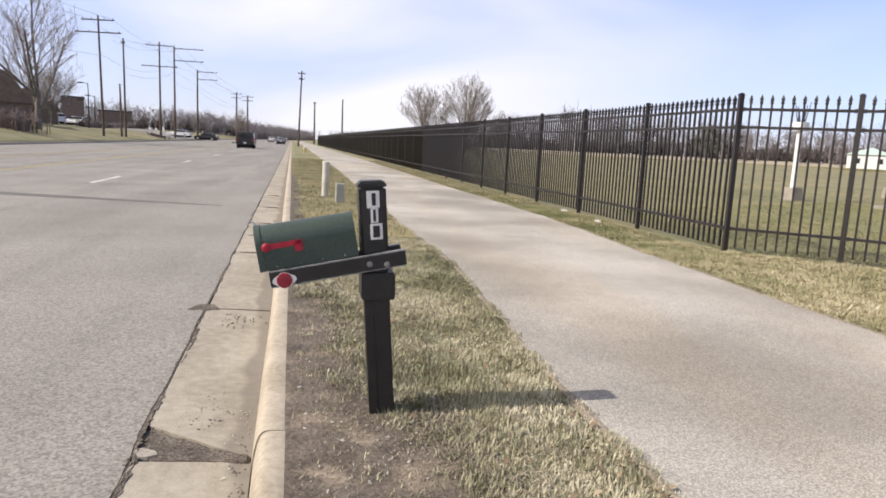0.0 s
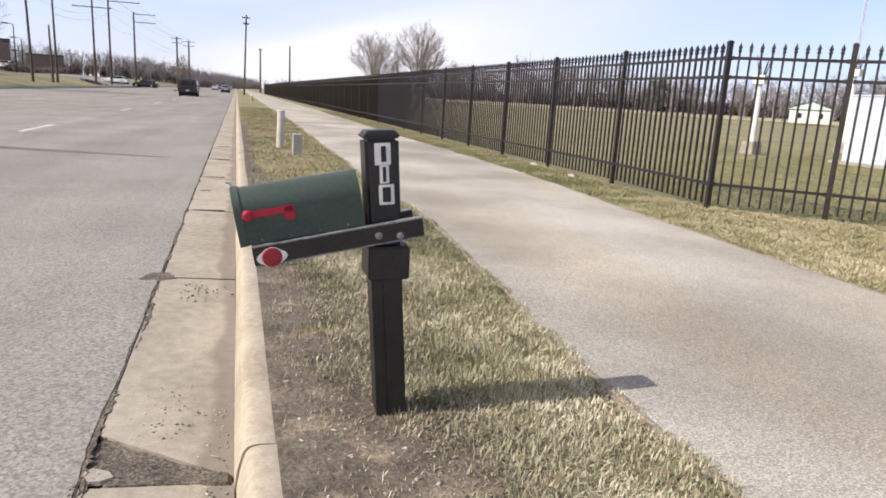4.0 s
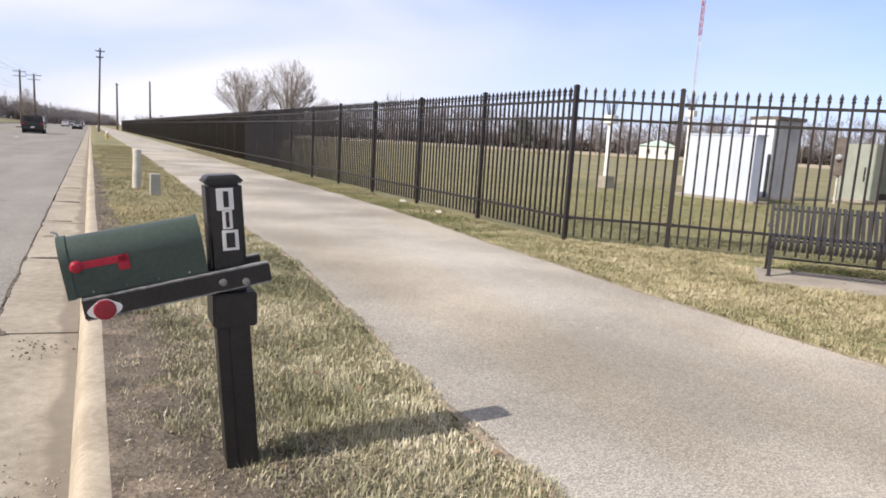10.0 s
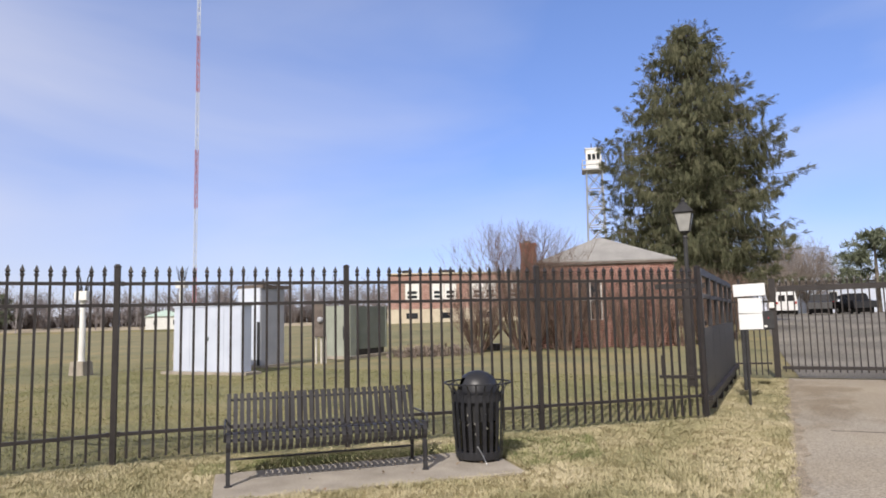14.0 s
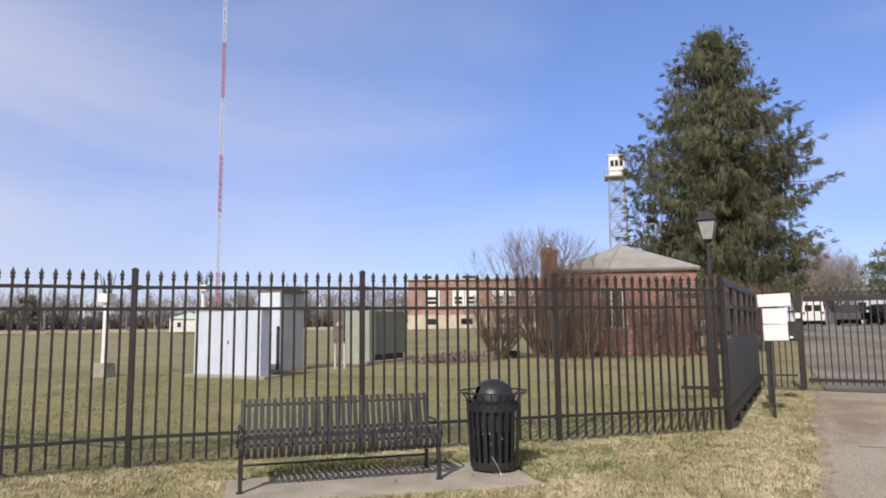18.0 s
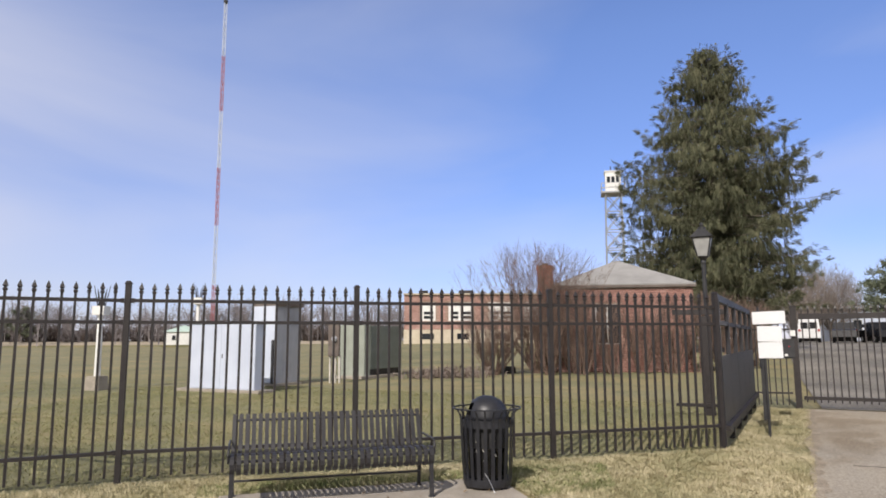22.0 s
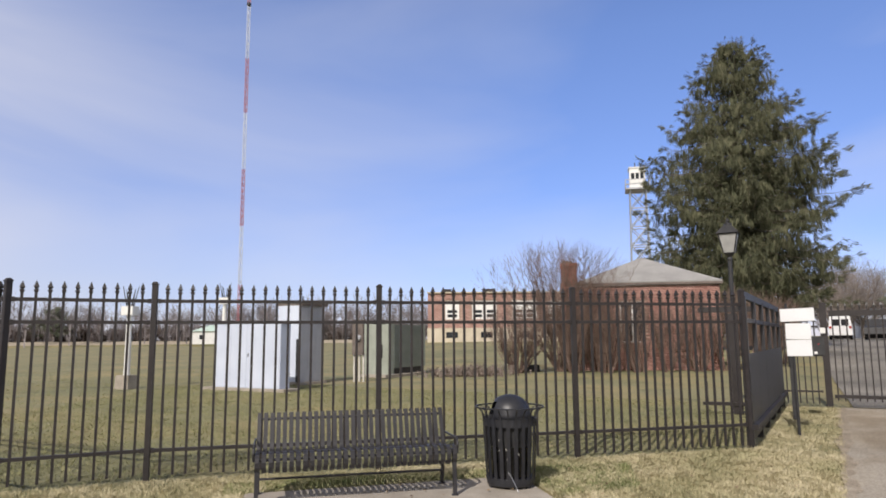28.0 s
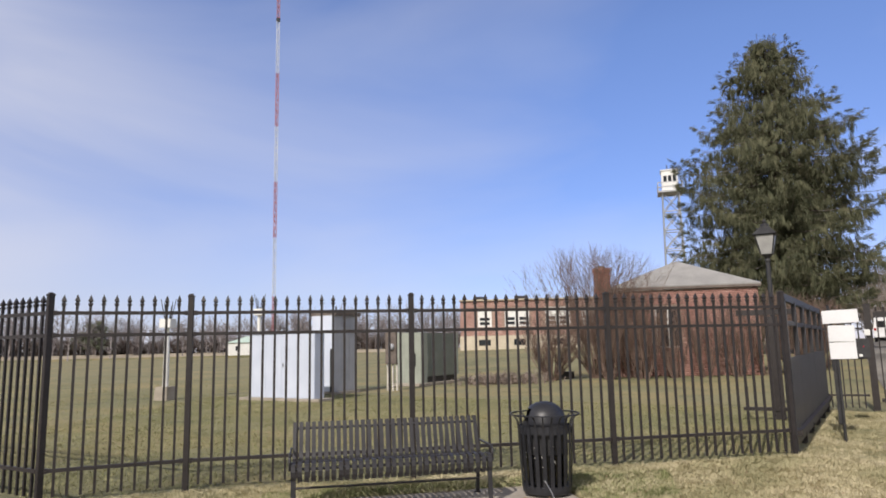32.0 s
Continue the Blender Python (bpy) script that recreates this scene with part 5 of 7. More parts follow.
def brick_house():
    g = 0.05
    root = thing("brick_building", "low red brick building with grey hip roof and chimney", "building")
    p, q = Vector((31.5, 4.9, 0)), Vector((30.12, 9.71, 0))
    d = (q - p).normalized()
    back = Vector((d.y, -d.x, 0))
    if back.x < 0:
        back = -back
    p, q = p - d * 0.33 - back * 0.30, q + d * 0.33 - back * 0.30
    r, s = p + back * 5.6, q + back * 5.6
    e = 3.62
    wins = ((1.68, 2.68, g + 1.2, g + 2.9),)
    # outer face looks towards the road: run from q to p
    brick_wall(root, (q.x, q.y), (p.x, p.y), g - 0.2, e, wins, 0.225, 0.075)
    brick_wall(root, (s.x, s.y), (q.x, q.y), g - 0.2, e)
    brick_wall(root, (p.x, p.y), (r.x, r.y), g - 0.2, e, ((3.0, 4.2, g + 1.0, g + 3.0),))
    brick_wall(root, (r.x, r.y), (s.x, s.y), g - 0.2, e)
    a = math.degrees(math.atan2((p - q).y, (p - q).x))
    for s0, s1, za, zb in wins:
        c = q + (p - q).normalized() * (s0 + s1) / 2 + back * 0.16
        w = part("window", box((c.x, c.y, (za + zb) / 2), (s1 - s0, 0.05, zb - za), rot=pose(0, 0, 0, 0, 0, a)), M_glass, root, "dark window pane")
        for f in (-0.5, 0.0, 0.5):
            cc = c + (p - q).normalized() * f * (s1 - s0 - 0.06) - back * 0.04
            part("frame", box((cc.x, cc.y, (za + zb) / 2), (0.06, 0.05, zb - za), rot=pose(0, 0, 0, 0, 0, a)), M_white, w)
        for f in (0, 0.5, 1):
            part("frame", box((c.x - back.x * 0.045, c.y - back.y * 0.045, za + f * (zb - za)), (s1 - s0, 0.05, 0.06), rot=pose(0, 0, 0, 0, 0, a)), M_white, w)
    # hip roof
    o = 0.13
    cs = [p - back * o - d * o, q - back * o + d * o, s + back * o + d * o, r + back * o - d * o]
    apex0 = (p + q) / 2 + back * 2.8
    bm = bmesh.new()
    lo = [bm.verts.new((c.x, c.y, e)) for c in cs]
    lo2 = [bm.verts.new((c.x, c.y, e + 0.16)) for c in cs]
    t0, t1 = bm.verts.new((apex0.x - d.x * 0.06, apex0.y - d.y * 0.06, 5.10)), bm.verts.new((apex0.x + d.x * 0.06, apex0.y + d.y * 0.06, 5.10))
    bm.faces.new(lo)
    for k in range(4):
        bm.faces.new((lo[k], lo[(k + 1) % 4], lo2[(k + 1) % 4], lo2[k]))
    bm.faces.new((lo2[0], lo2[1], t1, t0))
    bm.faces.new((lo2[1], lo2[2], t1))
    bm.faces.new((lo2[2], lo2[3], t0, t1))
    bm.faces.new((lo2[3], lo2[0], t0))
    roof = part("roof", bm, M_roof, root)
    bm = bmesh.new()
    for k in range(4):
        bar(tuple(cs[k]) [:2] + (e + 0.05,), tuple(cs[(k + 1) % 4])[:2] + (e + 0.09,), 0.05, 0.09, bm)
    part("fascia", bm, M_brownpaint, roof, "dull brown fascia board")
    # chimney against the front
    c = Vector((30.1, 10.48, 0))
    ch = part("chimney", box((c.x, c.y, 2.28), (0.60, 0.60, 4.56), rot=pose(0, 0, 0, 0, 0, a)), M_mortar, root, "red brick chimney stack")
    vs, fs = [], []
    cube = np.array([[x, y, zz] for x in (-0.5, 0.5) for y in (-0.5, 0.5) for zz in (-0.5, 0.5)])
    quads = np.array([[0, 1, 3, 2], [4, 6, 7, 5], [0, 4, 5, 1], [2, 3, 7, 6], [0, 2, 6, 4], [1, 5, 7, 3]])
    for row in range(59):
        z = 0.05 + row * 0.077
        for k in range(4):
            turn = Matrix.Rotation(math.radians(a + 90 * k), 3, "Z")
            for j in range(3):
                off = (j - 1) * 0.21 + (0.06 if row % 2 else -0.03)
                dim = [0.19, 0.05, 0.062]
                loc = cube * dim + [off * 0.95, -0.315, z]
                fs.append(quads + 8 * len(vs))
                vs.append(loc @ np.array(turn).T + [c.x, c.y, 0])
    tagged(part("brickwork", bulk("brickwork", np.concatenate(vs), np.concatenate(fs), M_chimney), M_chimney, ch), kind="stuff")
    part("crown", box((c.x, c.y, 4.62), (0.76, 0.74, 0.12), rot=pose(0, 0, 0, 0, 0, a), bevel=0.01), M_chimney, ch)
    part("flue", box((c.x, c.y, 4.73), (0.34, 0.34, 0.14), rot=pose(0, 0, 0, 0, 0, a), bevel=0.01), M_brownpaint, ch)


brick_house()


# brick colours lightened to paint in the haze of distance
M_schoolbrick = blades("hazy_brick_faces", [(0.38, 0.225, 0.19), (0.45, 0.28, 0.24), (0.52, 0.335, 0.29), (0.58, 0.41, 0.36)], 0.9)


def school():
    root = thing("brick_building", "long red brick building with white windows and cream basement", "building")
    g = 1.05
    p, q = Vector((62.2, 36.5, 0)), Vector((72.5, 17.5, 0))
    d = (q - p).normalized()
    nrm = Vector((d.y, -d.x, 0))
    L = (q - p).length
    a = math.degrees(math.atan2(d.y, d.x))
    ops = [(1.6 + k, 1.6 + k + w, g + 2.35, g + 4.3) for k, w in ((0.2, 1.5), (3.0, 2.6), (7.2, 2.6), (11.0, 2.6))]
    low = [(1.9 + k, 3.1 + k, g + 0.45, g + 1.05) for k in (0.0, 3.6, 7.6, 11.4)]
    brick_wall(root, (p.x, p.y), (q.x, q.y), g + 1.45, g + 5.1, ops, face=M_schoolbrick)
    c = p + d * L / 2 - nrm * 5
    part("core", box((c.x, c.y, g + 2.5), (L - 0.1, 9.2, 5.0), rot=pose(0, 0, 0, 0, 0, a)), M_brick, root)
    c = p + d * L / 2
    part("basement", box((c.x + nrm.x * 0.03, c.y + nrm.y * 0.03, g + 0.6), (L + 0.1, 0.4, 1.7), rot=pose(0, 0, 0, 0, 0, a)), M_limestone, root, "cream stone basement wall")
    part("coping", box((c.x, c.y, g + 5.15), (L + 0.2, 0.5, 0.14), rot=pose(0, 0, 0, 0, 0, a)), M_limestone, root)
    for k, w in ((2.0, 1.0), (6.5, 1.4)):
        c = p + d * k - nrm * 2
        part("vent", box((c.x, c.y, g + 5.4), (w, 0.6, 0.5), rot=pose(0, 0, 0, 0, 0, a)), M_dark, root)
    for s0, s1, z0, z1 in ops:
        n = 1 if s1 - s0 < 2 else 2
        for j in range(n):
            m = s0 + (s1 - s0) * (j + 0.5) / n
            c = p + d * m - nrm * 0.10
            w = part("window", box((c.x, c.y, (z0 + z1) / 2), ((s1 - s0) / n - 0.04, 0.06, z1 - z0), rot=pose(0, 0, 0, 0, 0, a)), M_white, root, "white-framed window")
            for zz in (0.33, 0.10):
                c2 = c + nrm * 0.035
                part("pane", box((c2.x, c2.y, z0 + (z1 - z0) * zz + 0.18), ((s1 - s0) / n - 0.5, 0.03, 0.30), rot=pose(0, 0, 0, 0, 0, a)), M_glass, w)
    for s0, s1, z0, z1 in low:
        c = p + d * (s0 + s1) / 2 + nrm * 0.24
        part("window", box((c.x, c.y, (z0 + z1) / 2), (s1 - s0, 0.04, z1 - z0), rot=pose(0, 0, 0, 0, 0, a)), M_glass, root, "dark basement window")


school()


# ---- mast and lookout tower ----
def mast():
    D = 104.0
    x, y = 1.69 + 0.6951 * D, 1.15 + 0.7189 * D
    root = thing("radio_mast", "tall slim lattice radio mast banded red and white", "mast", (x, y, 0.75), 20)
    H, r = 62.0, 0.25
    for k in range(7):
        z0, z1 = H * k / 7, H * (k + 1) / 7
        segs = []
        cor = [(r * math.cos(t), r * math.sin(t)) for t in (0.5, 2.6, 4.7)]
        for i in range(3):
            segs.append((*cor[i], z0, *cor[i], z1, 0.055, 0.055))
            n = 9
            for j in range(n):
                a, b = z0 + (z1 - z0) * j / n, z0 + (z1 - z0) * (j + 1) / n
                p, q = (cor[i], cor[(i + 1) % 3]) if j % 2 else (cor[(i + 1) % 3], cor[i])
                segs.append((*p, a, *q, b, 0.032, 0.032))
        mt = M_red if k % 2 == 0 else M_shelter
        part("section", bulk("section", *tubes(segs), mt), mt, root, "red painted lattice section" if k % 2 == 0 else "white painted lattice section")
    part("beacon", lathe([(0.3, H), (0.3, H + 0.6), (0.1, H + 0.9)], 10), M_dark, root)
    part("beacon", lathe([(0.34, H * 0.855), (0.34, H * 0.855 + 0.4), (0.2, H * 0.855 + 0.4)], 10), M_dark, root)


mast()


def lookout():
    D = 72.0
    x, y = 1.75 + 0.9765 * D, 1.1 + 0.2153 * D
    g = land(x, y)
    root = thing("lookout_tower", "grey lattice steel tower with a small white cabin", "tower", (x, y, g), 15)
    root.scale = (0.84, 0.84, 0.99)
    H = 16.85 - g
    a0, a1 = 1.25, 0.95
    segs = []
    cor = ((-1, -1), (1, -1), (1, 1), (-1, 1))
    lev = 8
    for k in range(lev):
        za, zb = H * k / lev, H * (k + 1) / lev
        wa, wb = a0 + (a1 - a0) * k / lev, a0 + (a1 - a0) * (k + 1) / lev
        for i in range(4):
            c, n = cor[i], cor[(i + 1) % 4]
            segs.append((c[0] * wa, c[1] * wa, za, c[0] * wb, c[1] * wb, zb, 0.09, 0.09))
            segs.append((c[0] * wa, c[1] * wa, za, n[0] * wb, n[1] * wb, zb, 0.05, 0.05))
            segs.append((n[0] * wa, n[1] * wa, za, c[0] * wb, c[1] * wb, zb, 0.05, 0.05))
            segs.append((c[0] * wb, c[1] * wb, zb, n[0] * wb, n[1] * wb, zb, 0.06, 0.06))
    part("frame", bulk("frame", *tubes(segs), M_steel), M_greycab, root)
    part("deck", box((0, 0, H + 0.08), (3.0, 3.0, 0.16)), M_greycab, root)
    for i in range(4):
        c, n = cor[i], cor[(i + 1) % 4]
        for z in (0.55, 1.05):
            part("handrail", rod((c[0] * 1.45, c[1] * 1.45, H + z), (n[0] * 1.45, n[1] * 1.45, H + z), 0.045, n=6), M_steel, root)
        part("rail_post", rod((c[0] * 1.45, c[1] * 1.45, H), (c[0] * 1.45, c[1] * 1.45, H + 1.05), 0.045, n=6), M_steel, root)
    cab = part("cabin", box((0, 0, H + 1.25), (1.9, 1.9, 2.2), bevel=0.02), M_white, root, "white cabin")
    for y_ in (-0.55, 0.0, 0.55):
        part("window", box((-0.96, y_, H + 1.5), (0.04, 0.40, 0.62)), M_glass, cab)
    part("roof", box((0, 0, H + 2.4), (2.1, 2.1, 0.12)), M_white, cab)
    part("aerial", rod((0.3, 0.2, H + 2.4), (0.3, 0.2, H + 3.2), 0.06, n=6), M_dark, root)


lookout()


# ---- trees and shrubs ----
def crown_sticks(rng, h, w, r, limbs=11):
    """A rounded bare crown: slim limbs fanning from a short trunk, with ever finer shoots kept inside a dome."""
    segs = [(0, 0, 0, 0, 0, h * 0.12, r, r * 0.8), (0, 0, h * 0.12, 0.01 * h, 0, h * 0.26, r * 0.8, r * 0.5)]

    def inside(p):
        k = (p.z / h - 0.50) / 0.50
        return (p.x * p.x + p.y * p.y) / (w * w / 4) + k * k

    def shoot(p, d, length, rad, lev):
        n = (6, 4, 3, 2)[lev]
        q = p
        for k in range(n):
            d = (d + Vector((rng.gauss(0, 0.07), rng.gauss(0, 0.07), 0.03 + rng.gauss(0, 0.05)))).normalized()
            q2 = q + d * length / n
            if inside(q2) > 1.0 + rng.uniform(-0.25, 0.40):
                return
            segs.append((*q, *q2, rad * (1 - 0.8 * k / n), rad * (1 - 0.8 * (k + 1) / n)))
            if lev < 3:
                for _ in range((2, 2, 2)[lev]):
                    ang = rng.uniform(0, 2 * math.pi)
                    side = Vector((math.cos(ang), math.sin(ang), rng.uniform(-0.1, 0.6)))
                    shoot(q.lerp(q2, rng.random()), (d * 0.75 + side.normalized() * 0.6).normalized(), length * (0.45, 0.5, 0.5)[lev] * rng.uniform(0.7, 1.1), rad * 0.45 * (1 - 0.5 * k / n), lev + 1)
            q = q2

    for k in range(limbs):
        a = k * 2.4 + rng.uniform(-0.4, 0.4)
        tilt = (0.08 + 1.35 * (k / limbs)) * rng.uniform(0.8, 1.1)
        d = Vector((math.cos(a) * tilt, math.sin(a) * tilt, 1.0)).normalized()
        shoot(Vector((0, 0, h * rng.uniform(0.10, 0.26))), d, h * 0.95, r * 0.42, 0)
    return segs


def bare_tree(x, y, h, seed, label, w=None, r=None, material=None, thin=0.0010, limbs=11):
    rng = random.Random(seed)
    root = thing("bare_tree", label, "tree", (x, y, land(x, y) - 0.05))
    segs = crown_sticks(rng, h, w or h * 0.75, r or h * 0.018, limbs)
    thick = [s for s in segs if s[6] > h * 0.004]
    fine = [s[:6] + (max(s[6], h * thin), max(s[7], h * thin * 0.8)) for s in segs if s[6] <= h * 0.004]
    tagged(part("trunk", bulk("trunk", *tubes(thick, 6), M_bark), M_bark, root))
    tagged(part("crown", bulk("crown", *tubes(fine, 3), material or M_twig), M_twig, root, "bare twiggy crown"), kind="stuff")


def shrub(x, y, h, w, seed, label, stems=26, material=None):
    """A leafless shrub: many thin stems fanning out of the ground."""
    rng = random.Random(seed)
    root = thing("bare_shrub", label, "shrub", (x, y, land(x, y) - 0.03), group="bare shrubs by the building")
    segs = []
    for k in range(stems):
        a, f = rng.uniform(0, 2 * math.pi), rng.random() ** 0.6
        p = Vector((0.18 * math.cos(a), 0.18 * math.sin(a), 0))
        d = Vector((math.cos(a) * f * w / h, math.sin(a) * f * w / h, 1)).normalized()
        n = 6
        for j in range(n):
            d2 = (d + Vector((rng.gauss(0, 0.09), rng.gauss(0, 0.09), 0.04))).normalized()
            q = p + d2 * h * rng.uniform(0.85, 1.05) / n
            segs.append((*p, *q, 0.019 * (1 - j / n) + 0.006, 0.019 * (1 - (j + 1) / n) + 0.005))
            if j > 0:
                for _ in range(4):
                    s = (d2 + Vector((rng.gauss(0, 0.5), rng.gauss(0, 0.5), 0.35))).normalized()
                    e = q + s * h * rng.uniform(0.10, 0.26)
                    segs.append((*q, *e, 0.006, 0.003))
                    s2 = (s + Vector((rng.gauss(0, 0.5), rng.gauss(0, 0.5), 0.25))).normalized()
                    m = q.lerp(e, 0.5)
                    e2 = m + s2 * h * 0.12
                    segs.append((*m, *e2, 0.004, 0.0025))
            p, d = q, d2
    tagged(part("stemwork", bulk("stemwork", *tubes(segs, 3), material or M_redtwig), M_redtwig, root), kind="stuff")


def spruce():
    """A weeping spruce: limbs that sag and lift again at their tips, hung with curtains of thin shoots."""
    D = 45.0
    x, y = 1.75 + 0.9967 * D, 1.1 + 0.0802 * D
    g = land(x, y)
    root = thing("spruce_tree", "tall dark green spruce with drooping branches", "tree", (x, y, g))
    rng = np.random.default_rng(5)
    H, R = 20.4 - g, 6.35
    part("trunk", bulk("trunk", *tubes([(0, 0, -0.2, 0, 0, H * 0.5, 0.42, 0.26), (0, 0, H * 0.5, 0.1, 0, H * 0.97, 0.26, 0.04)], 8), M_bark), M_bark, root)
    wood, C, DIR, LEN, WID = [], [], [], [], []
    nb = 470
    for k in range(nb):
        f = (k + rng.random()) / nb
        z = 1.7 + (H - 1.9) * f ** 0.95
        top = 1 - z / H
        prof = R * (0.06 + 0.94 * min(1.0, top * 2.5) ** 0.78) * min(1.0, 0.60 + 2.0 * z / H)
        long_ = rng.random() < 0.10
        L = prof * (rng.uniform(0.98, 1.06) if long_ else rng.uniform(0.60, 0.98))
        a = k * 2.399 + rng.normal(0, 0.35)
        out, side = np.array([math.cos(a), math.sin(a), 0]), np.array([-math.sin(a), math.cos(a), 0])
        lift = 0.30 if top < 0.18 else rng.uniform(-0.02, 0.12)
        sag, turn_ = rng.uniform(0.32, 0.48), rng.uniform(0.20, 0.36)
        n = 10
        ss = np.linspace(0, 1, n + 1)[:, None]
        pts = out * L * ss + side * 0.06 * L * np.sin(ss * 2 + k) + np.array([0, 0, 1.0]) * (z + L * (lift * ss - sag * ss ** 1.4 + turn_ * ss ** 4))
        for j in range(n):
            r0 = 0.05 * (1 - j / n) * (0.4 + top) + 0.007
            wood.append((*pts[j], *pts[j + 1], r0, r0 * 0.8))
        m = int((10 + 44 * L / R) * (0.78 if top < 0.42 else 1.0))
        s_ = 0.12 + 0.90 * rng.random(m) ** 0.8
        i_ = np.minimum(n - 1, (s_ * n).astype(int))
        c = pts[i_] + (pts[i_ + 1] - pts[i_]) * (s_ * n - i_)[:, None]
        off = rng.normal(0, 1, m) * (0.13 + 0.12 * L * (1 - 0.85 * np.minimum(1, s_)))
        c = c + side * off[:, None] + np.array([0, 0, -1.0]) * (np.abs(off) * 0.25)[:, None]
        tip = s_ > 0.9
        hang = rng.uniform(0.35, 1.0, m) * (0.45 + 0.45 * min(1.0, L / 4.0)) * np.where(tip, 0.6, 1.0)
        d = np.array([0, 0, -1.0]) + out * rng.uniform(-0.05, 0.30, m)[:, None] + side * (np.sign(off) * rng.uniform(0, 0.25, m))[:, None]
        d[tip] = out * 0.8 + side * rng.normal(0, 0.35, tip.sum())[:, None] + np.array([0, 0, 1.0]) * rng.uniform(-0.5, 0.45, tip.sum())[:, None]
        for t in range(13):
            dd = d + rng.normal(0, 0.16, (m, 3))
            C.append(c + rng.normal(0, 0.055, (m, 3)) + d * (hang * 0.30 * rng.random(m))[:, None])
            DIR.append(dd / np.linalg.norm(dd, axis=1, keepdims=True))
            LEN.append(hang * rng.uniform(0.45, 1.0, m))
            WID.append(rng.uniform(0.011, 0.022, m))
    C, DIR, LEN, WID = np.concatenate(C), np.concatenate(DIR), np.concatenate(LEN)[:, None], np.concatenate(WID)[:, None]
    clear = (C[:, 2] + DIR[:, 2] * LEN[:, 0] > 2.3) | (np.hypot(C[:, 0], C[:, 1]) < 2.8)
    C, DIR, LEN, WID = C[clear], DIR[clear], LEN[clear], WID[clear]
    wv = np.cross(DIR, rng.normal(0, 1, C.shape))
    wv /= np.linalg.norm(wv, axis=1, keepdims=True) + 1e-6
    V = np.stack([C - wv * WID * 0.5, C + DIR * LEN * 0.4 + wv * WID, C + DIR * LEN, C + DIR * LEN * 0.4 - wv * WID], 1).reshape(-1, 3)
    tagged(part("branchwork", bulk("branchwork", *tubes(wood, 4), M_bark), M_bark, root), kind="stuff")
    part("crown", bulk("crown", V, np.arange(len(V)).reshape(-1, 4), M_needles), M_needles, root, "dark green drooping needles")


def thicket(name, label, rows, seed, hgt, per, material, wide=(0.05, 0.16)):
    """Far woods: many upright brushy sticks along a line of places; one object of stuff."""
    rng = np.random.default_rng(seed)
    V, F = [], []
    c = 0
    for (x0, y0), (x1, y1), deep in rows:
        n = int(math.hypot(x1 - x0, y1 - y0) * per)
        for k in range(n):
            f = rng.random()
            ox, oy = rng.normal(0, deep), rng.normal(0, deep)
            x, y = x0 + (x1 - x0) * f + ox, y0 + (y1 - y0) * f + oy
            env = 0.55 + 0.45 * noise.noise((x * 0.045, y * 0.045, seed)) + 0.25 * noise.noise((x * 0.2, y * 0.2, seed))
            h = hgt * max(0.25, env) * rng.uniform(0.6, 1.1)
            z = land(x, y) - 0.2
            wd = rng.uniform(*wide)
            az = rng.uniform(0, math.pi)
            s = np.array([math.cos(az), math.sin(az), 0])
            p = np.array([x, y, z])
            tip = p + np.array([rng.normal(0, 0.10) * h, rng.normal(0, 0.10) * h, h])
            V += [p - s * wd, p + s * wd, tip + s * 0.012, tip - s * 0.012]
            F.append((c, c + 1, c + 2, c + 3))
            c += 4
            for t in range(7):
                b = p + (tip - p) * rng.uniform(0.25, 0.95)
                e = b + np.array([rng.normal(0, 0.16), rng.normal(0, 0.16), rng.uniform(0.05, 0.28)]) * h
                w2 = wd * rng.uniform(0.3, 0.6)
                V += [b - s * w2, b + s * w2, e + s * 0.02, e - s * 0.02]
                F.append((c, c + 1, c + 2, c + 3))
                c += 4
    single(name, bulk(name, np.array(V), np.array(F), material), material, label, "trees", kind="stuff")


spruce()
for x, y, h, w, st in ((27.4, 11.9, 2.5, 2.1, 60), (28.95, 10.55, 4.75, 2.9, 84), (29.1, 9.0, 3.4, 1.6, 30), (28.1, 9.7, 2.6, 1.2, 24), (28.6, 8.5, 2.8, 1.2, 24), (29.2, 7.4, 2.3, 1.1, 20), (29.7, 6.4, 2.9, 1.2, 24), (30.3, 5.3, 2.7, 1.1, 24), (30.9, 4.3, 2.9, 1.2, 24), (31.8, 3.5, 2.8, 1.4, 36), (33.2, 2.9, 2.6, 1.4, 34), (35.2, 2.6, 2.5, 1.4, 30)):
    shrub(x, y, h, w, int(x * 10 + y), "leafless reddish-brown shrub beside the brick building", st)
thicket("brush", "low reddish-brown brush and dry stalks in the lawn", [((24.6, 14.0), (26.4, 12.0), 0.45)], 11, 0.75, 120, M_redbrush, (0.008, 0.018))

